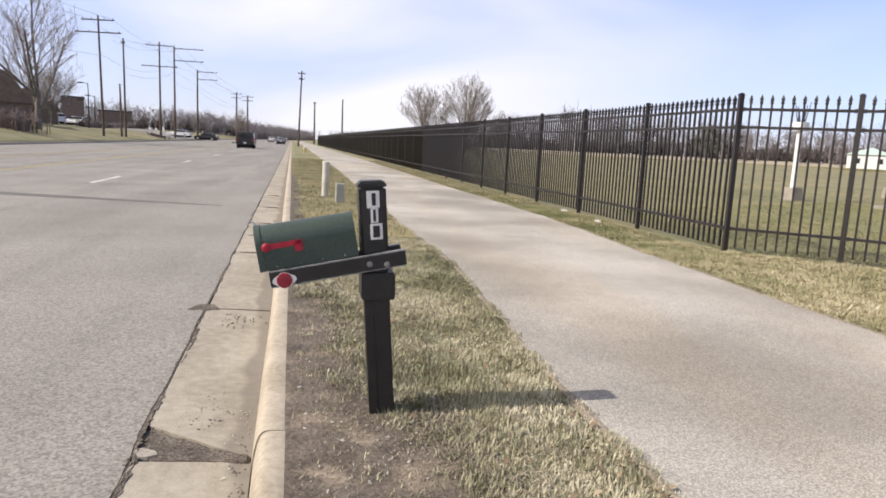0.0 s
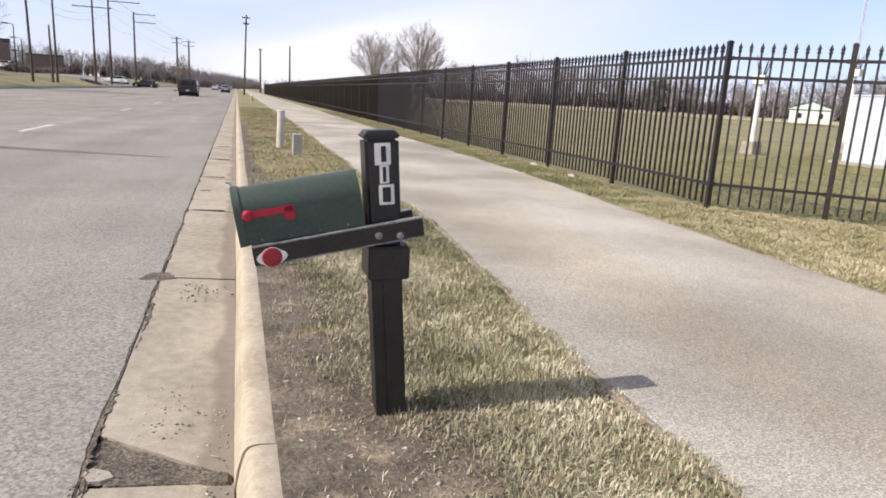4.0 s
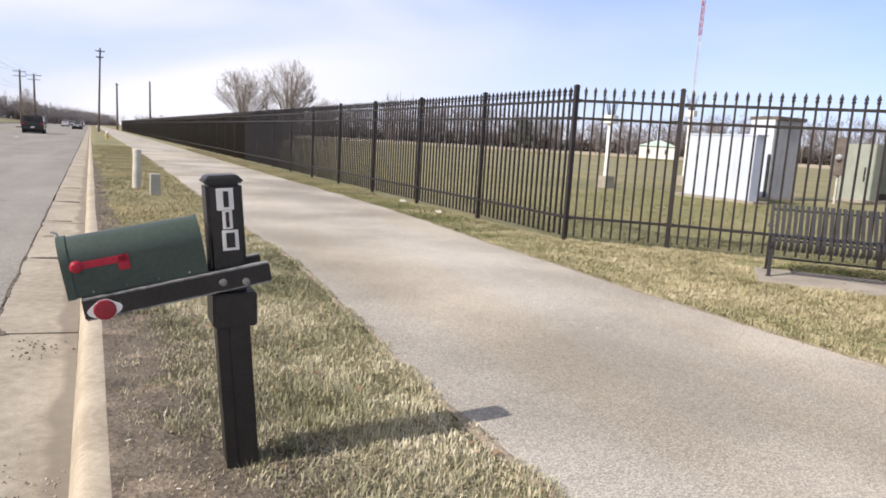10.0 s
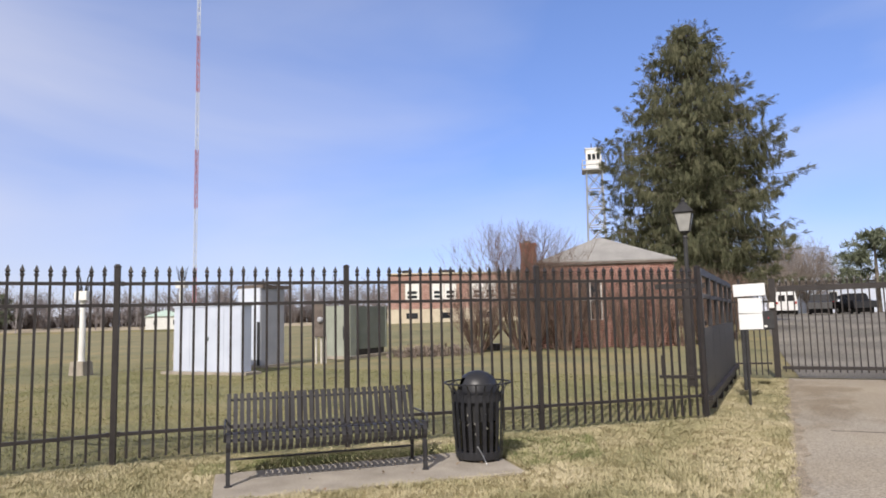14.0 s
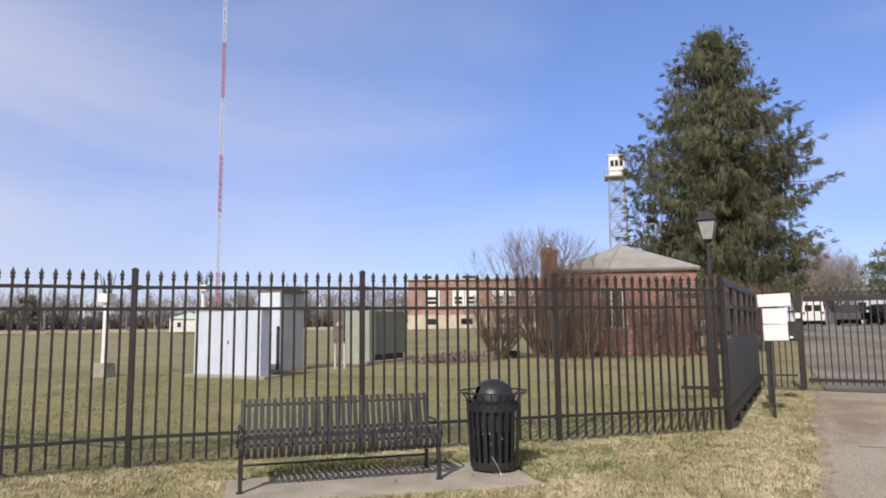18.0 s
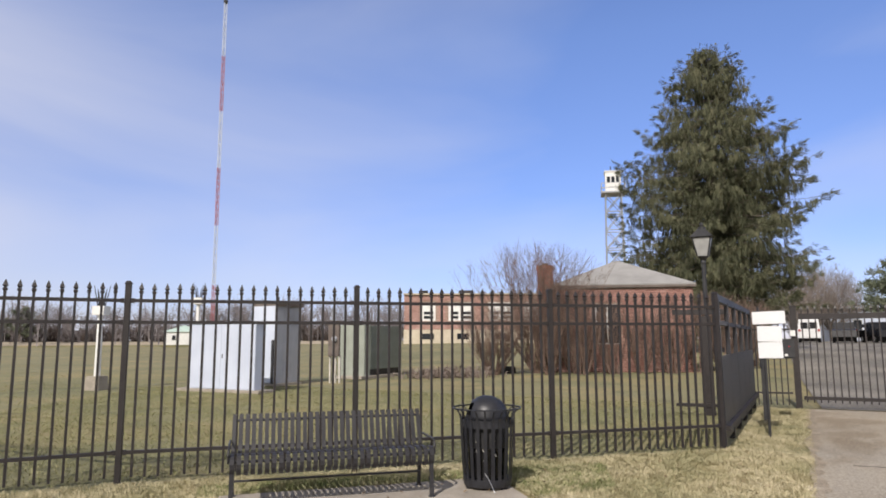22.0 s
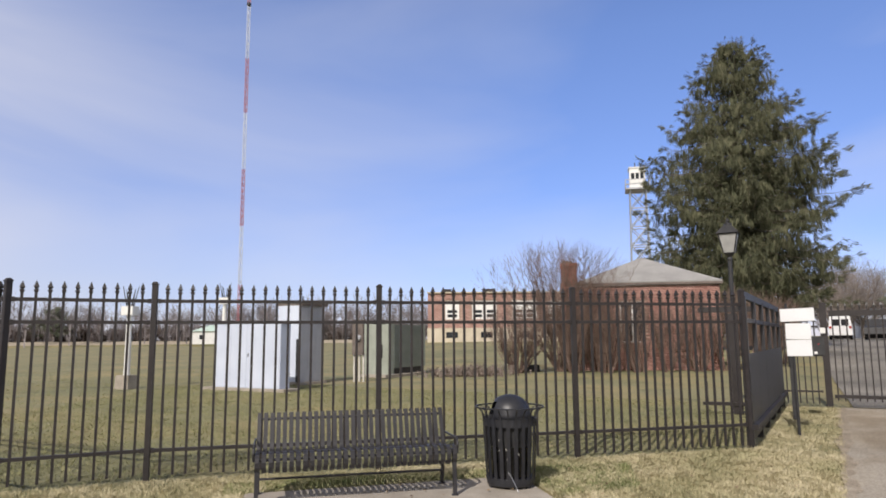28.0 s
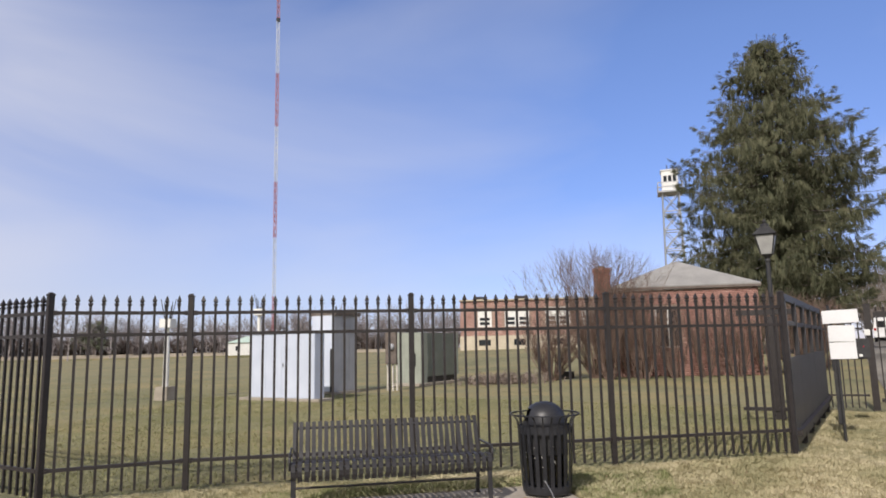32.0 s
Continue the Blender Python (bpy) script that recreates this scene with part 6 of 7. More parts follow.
def woodland(name, label, line, seed, hgt, gap, deep, material, wide=0.05, crown=0.30):
    """Far bare woods: each tree a slim trunk with fans of fine twigs, along a line of places; one object of stuff."""
    rng = np.random.default_rng(seed)
    V, c = [], 0

    def blade(p, q, w0, w1):
        az = rng.uniform(0, math.pi)
        s = np.array([math.cos(az), math.sin(az), 0])
        V.extend((p - s * w0, p + s * w0, q + s * w1))

    for (x0, y0), (x1, y1) in zip(line, line[1:]):
        n = int(math.hypot(x1 - x0, y1 - y0) / gap)
        for k in range(n):
            f = (k + rng.random()) / n
            x, y = x0 + (x1 - x0) * f + rng.normal(0, deep), y0 + (y1 - y0) * f + rng.normal(0, deep)
            h = hgt * rng.uniform(0.72, 1.08) * (1.0 + 0.22 * noise.noise((x * 0.03, y * 0.03, seed)))
            p = np.array([x, y, land(x, y) - 0.2])
            top = p + np.array([rng.normal(0, 0.04) * h, rng.normal(0, 0.04) * h, h * 0.92])
            blade(p, top, wide * 1.5, wide * 0.3)
            for j in range(13):
                b = p + (top - p) * rng.uniform(0.12, 0.8)
                a = rng.uniform(0, 2 * math.pi)
                out = np.array([math.cos(a), math.sin(a), 0]) * crown * h * rng.uniform(0.3, 1.0)
                e = b + out + np.array([0, 0, h * rng.uniform(0.08, 0.30)])
                e[2] = min(e[2], p[2] + h)
                blade(b, e, wide * 0.8, wide * 0.2)
                for t in range(8):
                    m = b + (e - b) * rng.uniform(0.25, 1.0)
                    d = rng.normal(0, 0.075, 3) * h + np.array([0, 0, 0.05 * h])
                    blade(m, m + d, wide * 0.55, wide * 0.1)
    V = np.array(V)
    single(name, bulk(name, V, np.arange(len(V)).reshape(-1, 3), material), material, label, "trees", kind="stuff")


def polar(*pairs):
    return [(0.15 + D * math.sin(radians(a)), D * math.cos(radians(a))) for a, D in pairs]


bare_tree(30.3, 147.0, 17.4, 4, "large bare rounded tree beyond the fence", 13.0)
bare_tree(21.5, 149.0, 14.8, 8, "bare tree with a broad crown beyond the fence", 13.5)
bare_tree(41.0, 158.0, 10.0, 15, "smaller bare tree beyond the fence", 9.0)
bare_tree(-28.8, 75.0, 14.5, 21, "bare tree with a forked trunk by the roadside", 11.0, 0.36, limbs=5)
bare_tree(-36.0, 98.0, 7.6, 23, "bare spreading tree before the houses", 8.0)
bare_tree(-17.9, 149.0, 7.0, 27, "small dark bare tree on the road's median", 4.0)
for k, (x, y, h) in enumerate(((76, 0.6, 7.0), (82, -1.9, 7.6), (86, -3.2, 8.6), (92, -0.5, 9.0), (98, -5.4, 8.6))):
    bare_tree(x, y, h, 40 + k, "pale bare tree behind the yard", h * 0.8)
field_line = polar((13, 205), (22, 200), (32, 196), (45, 198), (58, 200), (70, 205), (80, 215))
woodland("far_woods", "tall bare winter woods along the far field edge", field_line, 2, 12.5, 0.40, 6.0, M_woods, 0.13)
woodland("far_woods", "brown undergrowth at the foot of the far woods", field_line, 12, 5.8, 0.20, 2.5, M_undergrowth, 0.17, 0.35)
road_line = polar((-30, 200), (-20, 250), (-14.7, 280), (-11.9, 262), (-7.7, 330), (-5.1, 420), (-2.6, 620), (-1.4, 700))
woodland("far_woods", "bare winter woods along the road's far side", road_line, 3, 9.6, 0.55, 5.0, M_woods, 0.11)
woodland("far_woods", "brown undergrowth along the road's far side", road_line, 13, 4.6, 0.5, 3.0, M_undergrowth, 0.16, 0.35)
woodland("far_woods", "brown brush and low trees at the path's far end", polar((0.9, 320), (3.2, 260), (7.5, 230), (13, 210)), 14, 6.0, 0.5, 4.0, M_undergrowth, 0.06, 0.35)
woodland("far_woods", "bare winter woods behind the yard", [(112, 24), (118, 4), (118, -40)], 6, 8.5, 0.6, 4.0, M_woods, 0.05)

# the far road on its low bank across the field
bank_in, bank_top, bank_out = polar(*[(12 + 4 * k, 182) for k in range(18)]), polar(*[(12 + 4 * k, 184.5) for k in range(18)]), polar(*[(12 + 4 * k, 190) for k in range(18)])
bm = bmesh.new()
rows = [[bm.verts.new((*p, z)) for p, z in ((a_, -0.1), (b_, 0.42), (c_, 1.25))] for a_, b_, c_ in zip(bank_in, bank_top, bank_out)]
for p_, q_ in zip(rows, rows[1:]):
    bm.faces.new((p_[1], p_[2], q_[2], q_[1]))
single("road_far", bm, M_curb, "pale far road on a low bank across the field", "road", kind="structure")
bm = bmesh.new()
rows = [[bm.verts.new((*p, z)) for p, z in ((a_, -0.1), (b_, 0.42))] for a_, b_ in zip(bank_in, bank_top)]
for p_, q_ in zip(rows, rows[1:]):
    bm.faces.new((p_[0], p_[1], q_[1], q_[0]))
single("bank", bm, M_soil, "low grassy bank below the far road", "bank", kind="structure")


# ---- pine at the yard's edge ----
def pine(x, y, h, seed, label):
    rng = np.random.default_rng(seed)
    root = thing("pine_tree", label, "tree", (x, y, land(x, y)))
    part("trunk", bulk("trunk", *tubes([(0, 0, -0.2, 0, 0, h * 0.9, 0.25, 0.08)], 7), M_bark), M_bark, root)
    V, F, c = [], [], 0
    for k in range(70):
        f = rng.random()
        z = h * (0.22 + 0.76 * f)
        L = h * 0.68 * (1 - f) ** 0.6 * rng.uniform(0.5, 1.0) + 0.4
        a = rng.uniform(0, 2 * math.pi)
        e = np.array([math.cos(a) * L, math.sin(a) * L, z + L * 0.15])
        for j in range(24):
            s = rng.uniform(0.35, 1.05)
            p = np.array([0, 0, z]) * (1 - s) + e * s + rng.normal(0, 0.16, 3)
            for t in range(5):
                d = rng.normal(0, 1, 3) + [0, 0, 0.5]
                d /= np.linalg.norm(d)
                w = np.cross(d, rng.normal(0, 1, 3))
                w *= 0.045 / (np.linalg.norm(w) + 1e-6)
                q = p + d * 0.45
                V += [p - w, p + w, q + w * 0.3, q - w * 0.3]
                F.append((c, c + 1, c + 2, c + 3))
                c += 4
    part("crown", bulk("crown", np.array(V), np.array(F), M_pine), M_pine, root)


M_pine = blades("pine_needles", [(0.07, 0.085, 0.056), (0.12, 0.138, 0.09), (0.175, 0.195, 0.13), (0.24, 0.255, 0.175)])
pine(78.0, -8.9, 7.9, 9, "green pine with a broad clumpy crown")
pine(99.1, 164.2, 9.6, 19, "dark evergreen standing among the far bare woods")
single("utility_box", box((28.6, 11.8, land(28.6, 11.8) + 0.14), (0.25, 0.75, 0.30), bevel=0.02), M_dark, "low dark box on the lawn beside a shrub", "utility box")


# ---- utility poles and cables ----
def utility_pole(x, y, h, label, arms=((0.4, 2.4), (1.6, 2.8)), r=0.15, lean=0.0, turn=0.0, one_side=False):
    root = thing("utility_pole", label, "utility pole", (x, y, land(x, y) - 0.1), turn, tilt=(0, lean))
    part("pole", rod((0, 0, 0), (0, 0, h), r, r * 0.62, n=10), M_wood, root)
    for drop, w in arms:
        z = h - drop
        off = w / 2 - 0.15 if one_side else 0.0
        arm = part("crossarm", box((off, -0.12, z), (w, 0.10, 0.13)), M_wood, root)
        for f in (-0.46, -0.2, 0.2, 0.46):
            part("insulator", lathe([(0.05, 0), (0.06, 0.06), (0.03, 0.10), (0.05, 0.14), (0.02, 0.17)], 8, at=(off + f * w, -0.12, z + 0.06)), M_dark, arm)
    return root


poles = [(-16.9, 90.0, 14.4, ((0.5, 3.6), (1.9, 5.0)), False, -1.0), (-15.37, 100.0, 13.3, ((0.6, 0.5),), False, -0.3), (-15.66, 98.0, 7.3, (), False, -0.8),
         (-12.9, 122.0, 15.9, ((0.6, 4.2), (3.9, 5.6)), False, 0.0), (-11.85, 133.0, 16.8, ((0.5, 5.2), (2.6, 5.2)), True, 0.0), (-10.2, 160.0, 15.2, ((0.4, 4.4), (2.0, 4.4)), True, 0.3),
         (-7.23, 200.0, 13.4, ((0.5, 2.8), (1.6, 2.8)), False, 0.0), (-6.38, 210.0, 13.2, ((0.4, 3.4), (1.5, 3.0)), False, 0.0),
         (-2.3, 116.0, 12.5, ((0.5, 1.2), (1.4, 0.9)), False, 2.0), (-1.04, 190.0, 11.5, ((0.4, 0.8),), False, 0.0), (1.25, 165.0, 11.1, (), False, 0.0)]
tops = []
for a, D, h, arms, one, lean in poles:
    x, y = -0.014 + D * math.sin(radians(a)), 0.566 + D * math.cos(radians(a))
    utility_pole(x, y, h - land(x, y), "tall weathered wooden utility pole with crossarms" if arms else "plain dark wooden pole", arms, 0.15 * max(1.0, D / 100), lean=lean, one_side=one)
    tops.append(Vector((x, y, h)))
utility_pole(-27.5, 28.0, 12.4, "wooden utility pole beside the road", ((0.5, 3.2), (1.8, 4.0)))
tops.append(Vector((-27.5, 28.0, land(-27.5, 28) + 12.4)))


def cable(p, q, sag, r=0.014, n=14):
    segs, prev = [], None
    for k in range(n + 1):
        f = k / n
        c = p.lerp(q, f)
        c.z -= sag * 4 * f * (1 - f)
        if prev is not None:
            segs.append((*prev, *c, r, r))
        prev = c.copy()
    single("power_cable", bulk("power_cable", *tubes(segs, 4), M_wire), M_wire, "thin dark overhead power cable", "cable", group="overhead cables")


for i, j in ((11, 0), (0, 3), (3, 5), (1, 4), (4, 7), (5, 6)):
    for dx, dz in ((-1.4, -0.45), (1.4, -0.45), (0.2, -4.6)):
        cable(tops[i] + Vector((dx, 0, dz)), tops[j] + Vector((dx, 0, dz)), 0.9)


# ---- houses and street furniture across the road ----
def house(x, y, w, d, h, turn, wall, label, form="gable", roof=None, windows=2, rise=0.36, base=0.0):
    """form: gable, hip, flat or gambrel."""
    root = thing("house", label, "house", (x, y, land(x, y) - 0.1 + base), turn)
    part("wall", box((0, 0, h / 2), (w, d, h)), wall, root)
    if base:
        part("plinth", box((0, 0, -base / 2), (w + 1.0, d + 1.0, base)), M_soil, root, "grassy mound under the house")
    if form == "flat":
        part("roof", box((0, 0, h + 0.12), (w + 0.3, d + 0.3, 0.24)), M_dark, root)
    else:
        prof = [(-w / 2 - 0.35, h), (0, h + w * rise), (w / 2 + 0.35, h)]
        if form == "gambrel":
            prof = [(-w / 2 - 0.3, h), (-w * 0.34, h + w * 0.30), (0, h + w * 0.44), (w * 0.34, h + w * 0.30), (w / 2 + 0.3, h)]
        cut = d * 0.42 if form == "hip" else 0.0
        bm = bmesh.new()
        a = [bm.verts.new((xx, -d / 2 - 0.3 + (cut if z > h else 0), z)) for xx, z in prof]
        b = [bm.verts.new((xx, d / 2 + 0.3 - (cut if z > h else 0), z)) for xx, z in prof]
        n = len(prof)
        bm.faces.new(a)
        bm.faces.new(b[::-1])
        for k in range(n):
            bm.faces.new((a[k], b[k], b[(k + 1) % n], a[(k + 1) % n]))
        part("roof", bm, roof or M_roof, root)
    for k in range(windows):
        xx = -w / 2 + w * (k + 0.5) / windows
        wn_ = part("window", box((xx, -d / 2 - 0.02, h * 0.55), (0.9, 0.08, 1.2)), M_white, root)
        part("pane", box((xx, -d / 2 - 0.06, h * 0.55), (0.75, 0.06, 1.05)), M_glass, wn_)


M_brown = surf("brown_siding", (0.12, 0.092, 0.078), (0.20, 0.16, 0.135), 2, 20, 0.9, 0.2)
house(-41.6, 90.0, 11.0, 9, 2.2, 24, M_brown, "dark brown house with a steep gambrel roof", "gambrel", M_brown, 0)
house(-43.3, 110.0, 7.0, 9, 2.0, 20, M_brown, "dark brown barn-like house behind bare trees", "gambrel", M_brown, 0)
house(-58.3, 171.0, 4.6, 8, 6.3, 18, M_brown, "flat-roofed dark brown commercial building", "flat", windows=0)
house(-49.6, 173.0, 7.0, 8, 3.7, 15, M_brown, "low red-brown building behind a hedge", "flat", windows=0)
house(114.0, 126.0, 8.2, 6.5, 2.95, -45, M_white, "small white house with a pale green hip roof", "hip", M_greenroof, 2, 0.19, 0.6)
thicket("hedge", "dark clipped hedge before the houses", [((-36.6, 112), (-45, 168), 0.5)], 5, 2.0, 44, M_thicket, (0.06, 0.14))
thicket("hedge", "dark tangled brush at the roadside", [((-27.5, 66), (-33, 76), 1.2)], 7, 3.6, 70, M_undergrowth, (0.02, 0.06))


def street_lamp(x, y, h, label):
    root = thing("street_lamp", label, "street lamp", (x, y, land(x, y) - 0.05))
    part("pole", rod((0, 0, 0), (0, 0, h), 0.10, 0.06), M_dark, root)
    for z in (h, h * 0.62):
        part("arm", rod((0, 0, z), (-0.8, 0, z + 0.1), 0.04), M_dark, root)
        part("head", box((-1.0, 0, z + 0.1), (0.8, 0.35, 0.18), bevel=0.03), M_dark, root)


street_lamp(-34.3, 107.0, 6.4, "dark two-headed street lamp on a thin pole")
street_lamp(-37.4, 119.5, 5.0, "shorter dark street lamp beside the side street")


def car(x, y, turn, paint, label, kind_="saloon", name="car"):
    """A car pointing along +y of its own space."""
    root = thing(name, label, "car" if name == "car" else name, (x, y, 0), turn)
    if kind_ == "van":
        prof = [(-2.6, 0.45), (-2.6, 1.1), (-2.45, 2.15), (-2.3, 2.25), (1.3, 2.25), (1.9, 1.55), (2.5, 1.25), (2.6, 0.45)]
        w, h0 = 1.95, 1.25
    elif kind_ == "suv":
        prof = [(-2.4, 0.45), (-2.4, 1.0), (-2.2, 1.65), (-2.0, 1.80), (0.4, 1.80), (1.15, 1.15), (2.2, 1.0), (2.35, 0.45)]
        w, h0 = 1.95, 1.08
    elif kind_ == "pickup":
        prof = [(-2.8, 0.5), (-2.8, 1.15), (-0.7, 1.15), (-0.55, 1.85), (0.7, 1.85), (1.3, 1.25), (2.6, 1.1), (2.7, 0.5)]
        w, h0 = 1.95, 1.2
    else:
        prof = [(-2.3, 0.40), (-2.3, 0.90), (-1.8, 1.02), (-1.2, 1.42), (0.3, 1.45), (1.1, 1.0), (2.1, 0.82), (2.3, 0.40)]
        w, h0 = 1.82, 0.98
    bm = bmesh.new()
    n = len(prof)
    rows = []
    for sx in (-1, -0.9, 0.9, 1):
        rows.append([bm.verts.new((sx * w / 2 * (1.0 if z < h0 + 0.02 else 0.86), y_, z if abs(sx) < 0.95 else min(z, z * 0.985 + 0.005))) for y_, z in prof])
    for a, b in zip(rows, rows[1:]):
        for k in range(n):
            bm.faces.new((a[k], b[k], b[(k + 1) % n], a[(k + 1) % n]))
    bm.faces.new(rows[0][::-1])
    bm.faces.new(rows[-1])
    bmesh.ops.recalc_face_normals(bm, faces=bm.faces[:])
    part("body", bm, paint, root)
    top = max(z for _, z in prof)
    yb = prof[1][0]
    if kind_ == "van":
        for sx in (-1, 1):
            part("rear_window", box((sx * w * 0.20, yb + 0.055, 1.62), (w * 0.31, 0.10, 0.60), rot=pose(0, 0, 0, -8, 0, 0), bevel=0.02), M_carblack, root)
    else:
        part("rear_window", box((0, yb + (0.05 if kind_ in ("van", "suv") else 0.55), (h0 + top) / 2 + 0.02), (w * 0.66, 0.10, (top - h0) * 0.62), rot=pose(0, 0, 0, 8 if kind_ in ("van", "suv") else 50, 0, 0)), M_glass, root)
    for sx in (-1, 1):
        part("side_window", box((sx * (w / 2 * 0.88), -0.4, (h0 + top) / 2 + 0.02), (0.10, 2.3 if kind_ != "pickup" else 1.2, (top - h0) * 0.6)), M_glass, root)
        part("tail_lamp", box((sx * w * 0.42, yb - 0.01, h0 - 0.10), (0.20, 0.05, 0.22), bevel=0.01), M_tail, root)
    part("bumper", box((0, yb - 0.06, 0.52), (w * 0.96, 0.16, 0.24), bevel=0.03), M_dark if paint != M_carwhite else paint, root)
    part("chassis", box((0, 0, 0.30), (w * 0.86, 4.3, 0.42)), M_tyre, root)
    part("plate", box((0, yb - 0.15, 0.62), (0.34, 0.02, 0.15)), M_numplate, root)
    for sx in (-1, 1):
        for yy in (-1.45, 1.5):
            whl = part("wheel", rod((sx * (w / 2 - 0.22), yy, 0.33), (sx * (w / 2 - 0.01), yy, 0.33), 0.34, n=18), M_tyre, root)
            part("rim", rod((sx * (w / 2 - 0.05), yy, 0.33), (sx * (w / 2 + 0.005), yy, 0.33), 0.20, n=14), M_steel, whl)
    return root


def on_road(ob, z=-0.13):
    ob.location.z = z


side_us, side_vs = (-19.9, -22, -25, -29, -34, -42, -55, -75), (126, 140, 152, 164)
bm = bmesh.new()
rows = [[bm.verts.new((*RP(u, v - 0.25 * (u + 20)), land(*RP(u, v - 0.25 * (u + 20))) + 0.06)) for v in side_vs] for u in side_us]
for a, b in zip(rows, rows[1:]):
    for k in range(3):
        bm.faces.new((a[k], a[k + 1], b[k + 1], b[k]))
single("side_street", bm, M_asphalt, "pale asphalt side street joining the road", "road", kind="structure")
island = [RP(u, v) for u, v in ((-10.6, 128), (-9.4, 128), (-9.2, 190), (-10.8, 190))]
single("median", prism(island, -0.2, 0.06), M_soil, "grassy median island between the lanes", "median", kind="structure")
thicket("hedge", "low dark bush at the corner of the side street", [(RP(-21.4, 119), RP(-22.6, 120), 0.5)], 17, 1.1, 160, M_thicket, (0.05, 0.12))

x, y = RP(-2.3, 150)
on_road(car(x, y, 3, M_carsilver, "silver saloon car driving away on the road"))
x, y = RP(-5.2, 82)
on_road(car(x, y, 3, M_carblack, "black sport utility vehicle driving away on the road", "suv"))
for u, v, p, k in ((-2.9, 185, M_carsilver, "saloon"), (-6.2, 215, M_carwhite, "saloon"), (-3.0, 240, M_carblack, "suv"), (-2.8, 280, M_carwhite, "saloon"), (-6.4, 290, M_carsilver, "suv")):
    x, y = RP(u, v)
    on_road(car(x, y, 3, p, "distant car on the far stretch of road", k))
for x, y, turn, p, k in ((-28.6, 140.0, 82, M_carwhite, "saloon"), (-24.8, 148.0, 80, M_carblack, "saloon"), (-46.0, 124.0, 70, M_carwhite, "suv"), (-42.5, 126.0, 75, M_carwhite, "saloon")):
    on_road(car(x, y, turn, p, "white car standing across the road" if p == M_carwhite else "dark car on the side street", k), land(x, y))

for a, D, paint, kd, lb, nm in ((-1.5, 64, M_carwhite, "van", "white van with dark rear windows parked behind the gate", "van"), (-3.75, 62, M_dark, "pickup", "dark grey pickup truck parked in the yard", "car"), (-5.9, 62, M_carblack, "pickup", "black pickup truck parked in the yard", "car")):
    x, y = 1.75 + D * math.cos(radians(a)), 1.1 + D * math.sin(radians(a))
    o = car(x, y, -91.5 if kd == "van" else (86 if paint == M_dark else 104), paint, lb, kd, nm)
    o.location.z = land(x, y) + 0.02
    o.scale = (0.84, 0.84, 0.84)
house(92.0, -9.5, 16, 8, 3.4, -85, M_cab, "long pale low building behind the parked cars", "flat")


# ---- turf, leaves and litter ----
def in_poly(xs, ys, poly):
    inside = np.zeros(len(xs), bool)
    n = len(poly)
    for k in range(n):
        (x0, y0), (x1, y1) = poly[k], poly[(k + 1) % n]
        cross = ((y0 > ys) != (y1 > ys)) & (xs < (x1 - x0) * (ys - y0) / (y1 - y0 + 1e-12) + x0)
        inside ^= cross
    return inside


def lattice_noise(xs, ys, cell, seed):
    """Smooth random patches, 0 to 1."""
    g = np.random.default_rng(seed).random((256, 256))
    fx, fy = xs / cell, ys / cell
    ix, iy = np.floor(fx).astype(int), np.floor(fy).astype(int)
    tx, ty = fx - ix, fy - iy
    tx, ty = tx * tx * (3 - 2 * tx), ty * ty * (3 - 2 * ty)
    a, b = g[ix % 256, iy % 256], g[(ix + 1) % 256, iy % 256]
    c, d = g[ix % 256, (iy + 1) % 256], g[(ix + 1) % 256, (iy + 1) % 256]
    return (a * (1 - tx) + b * tx) * (1 - ty) + (c * (1 - tx) + d * tx) * ty


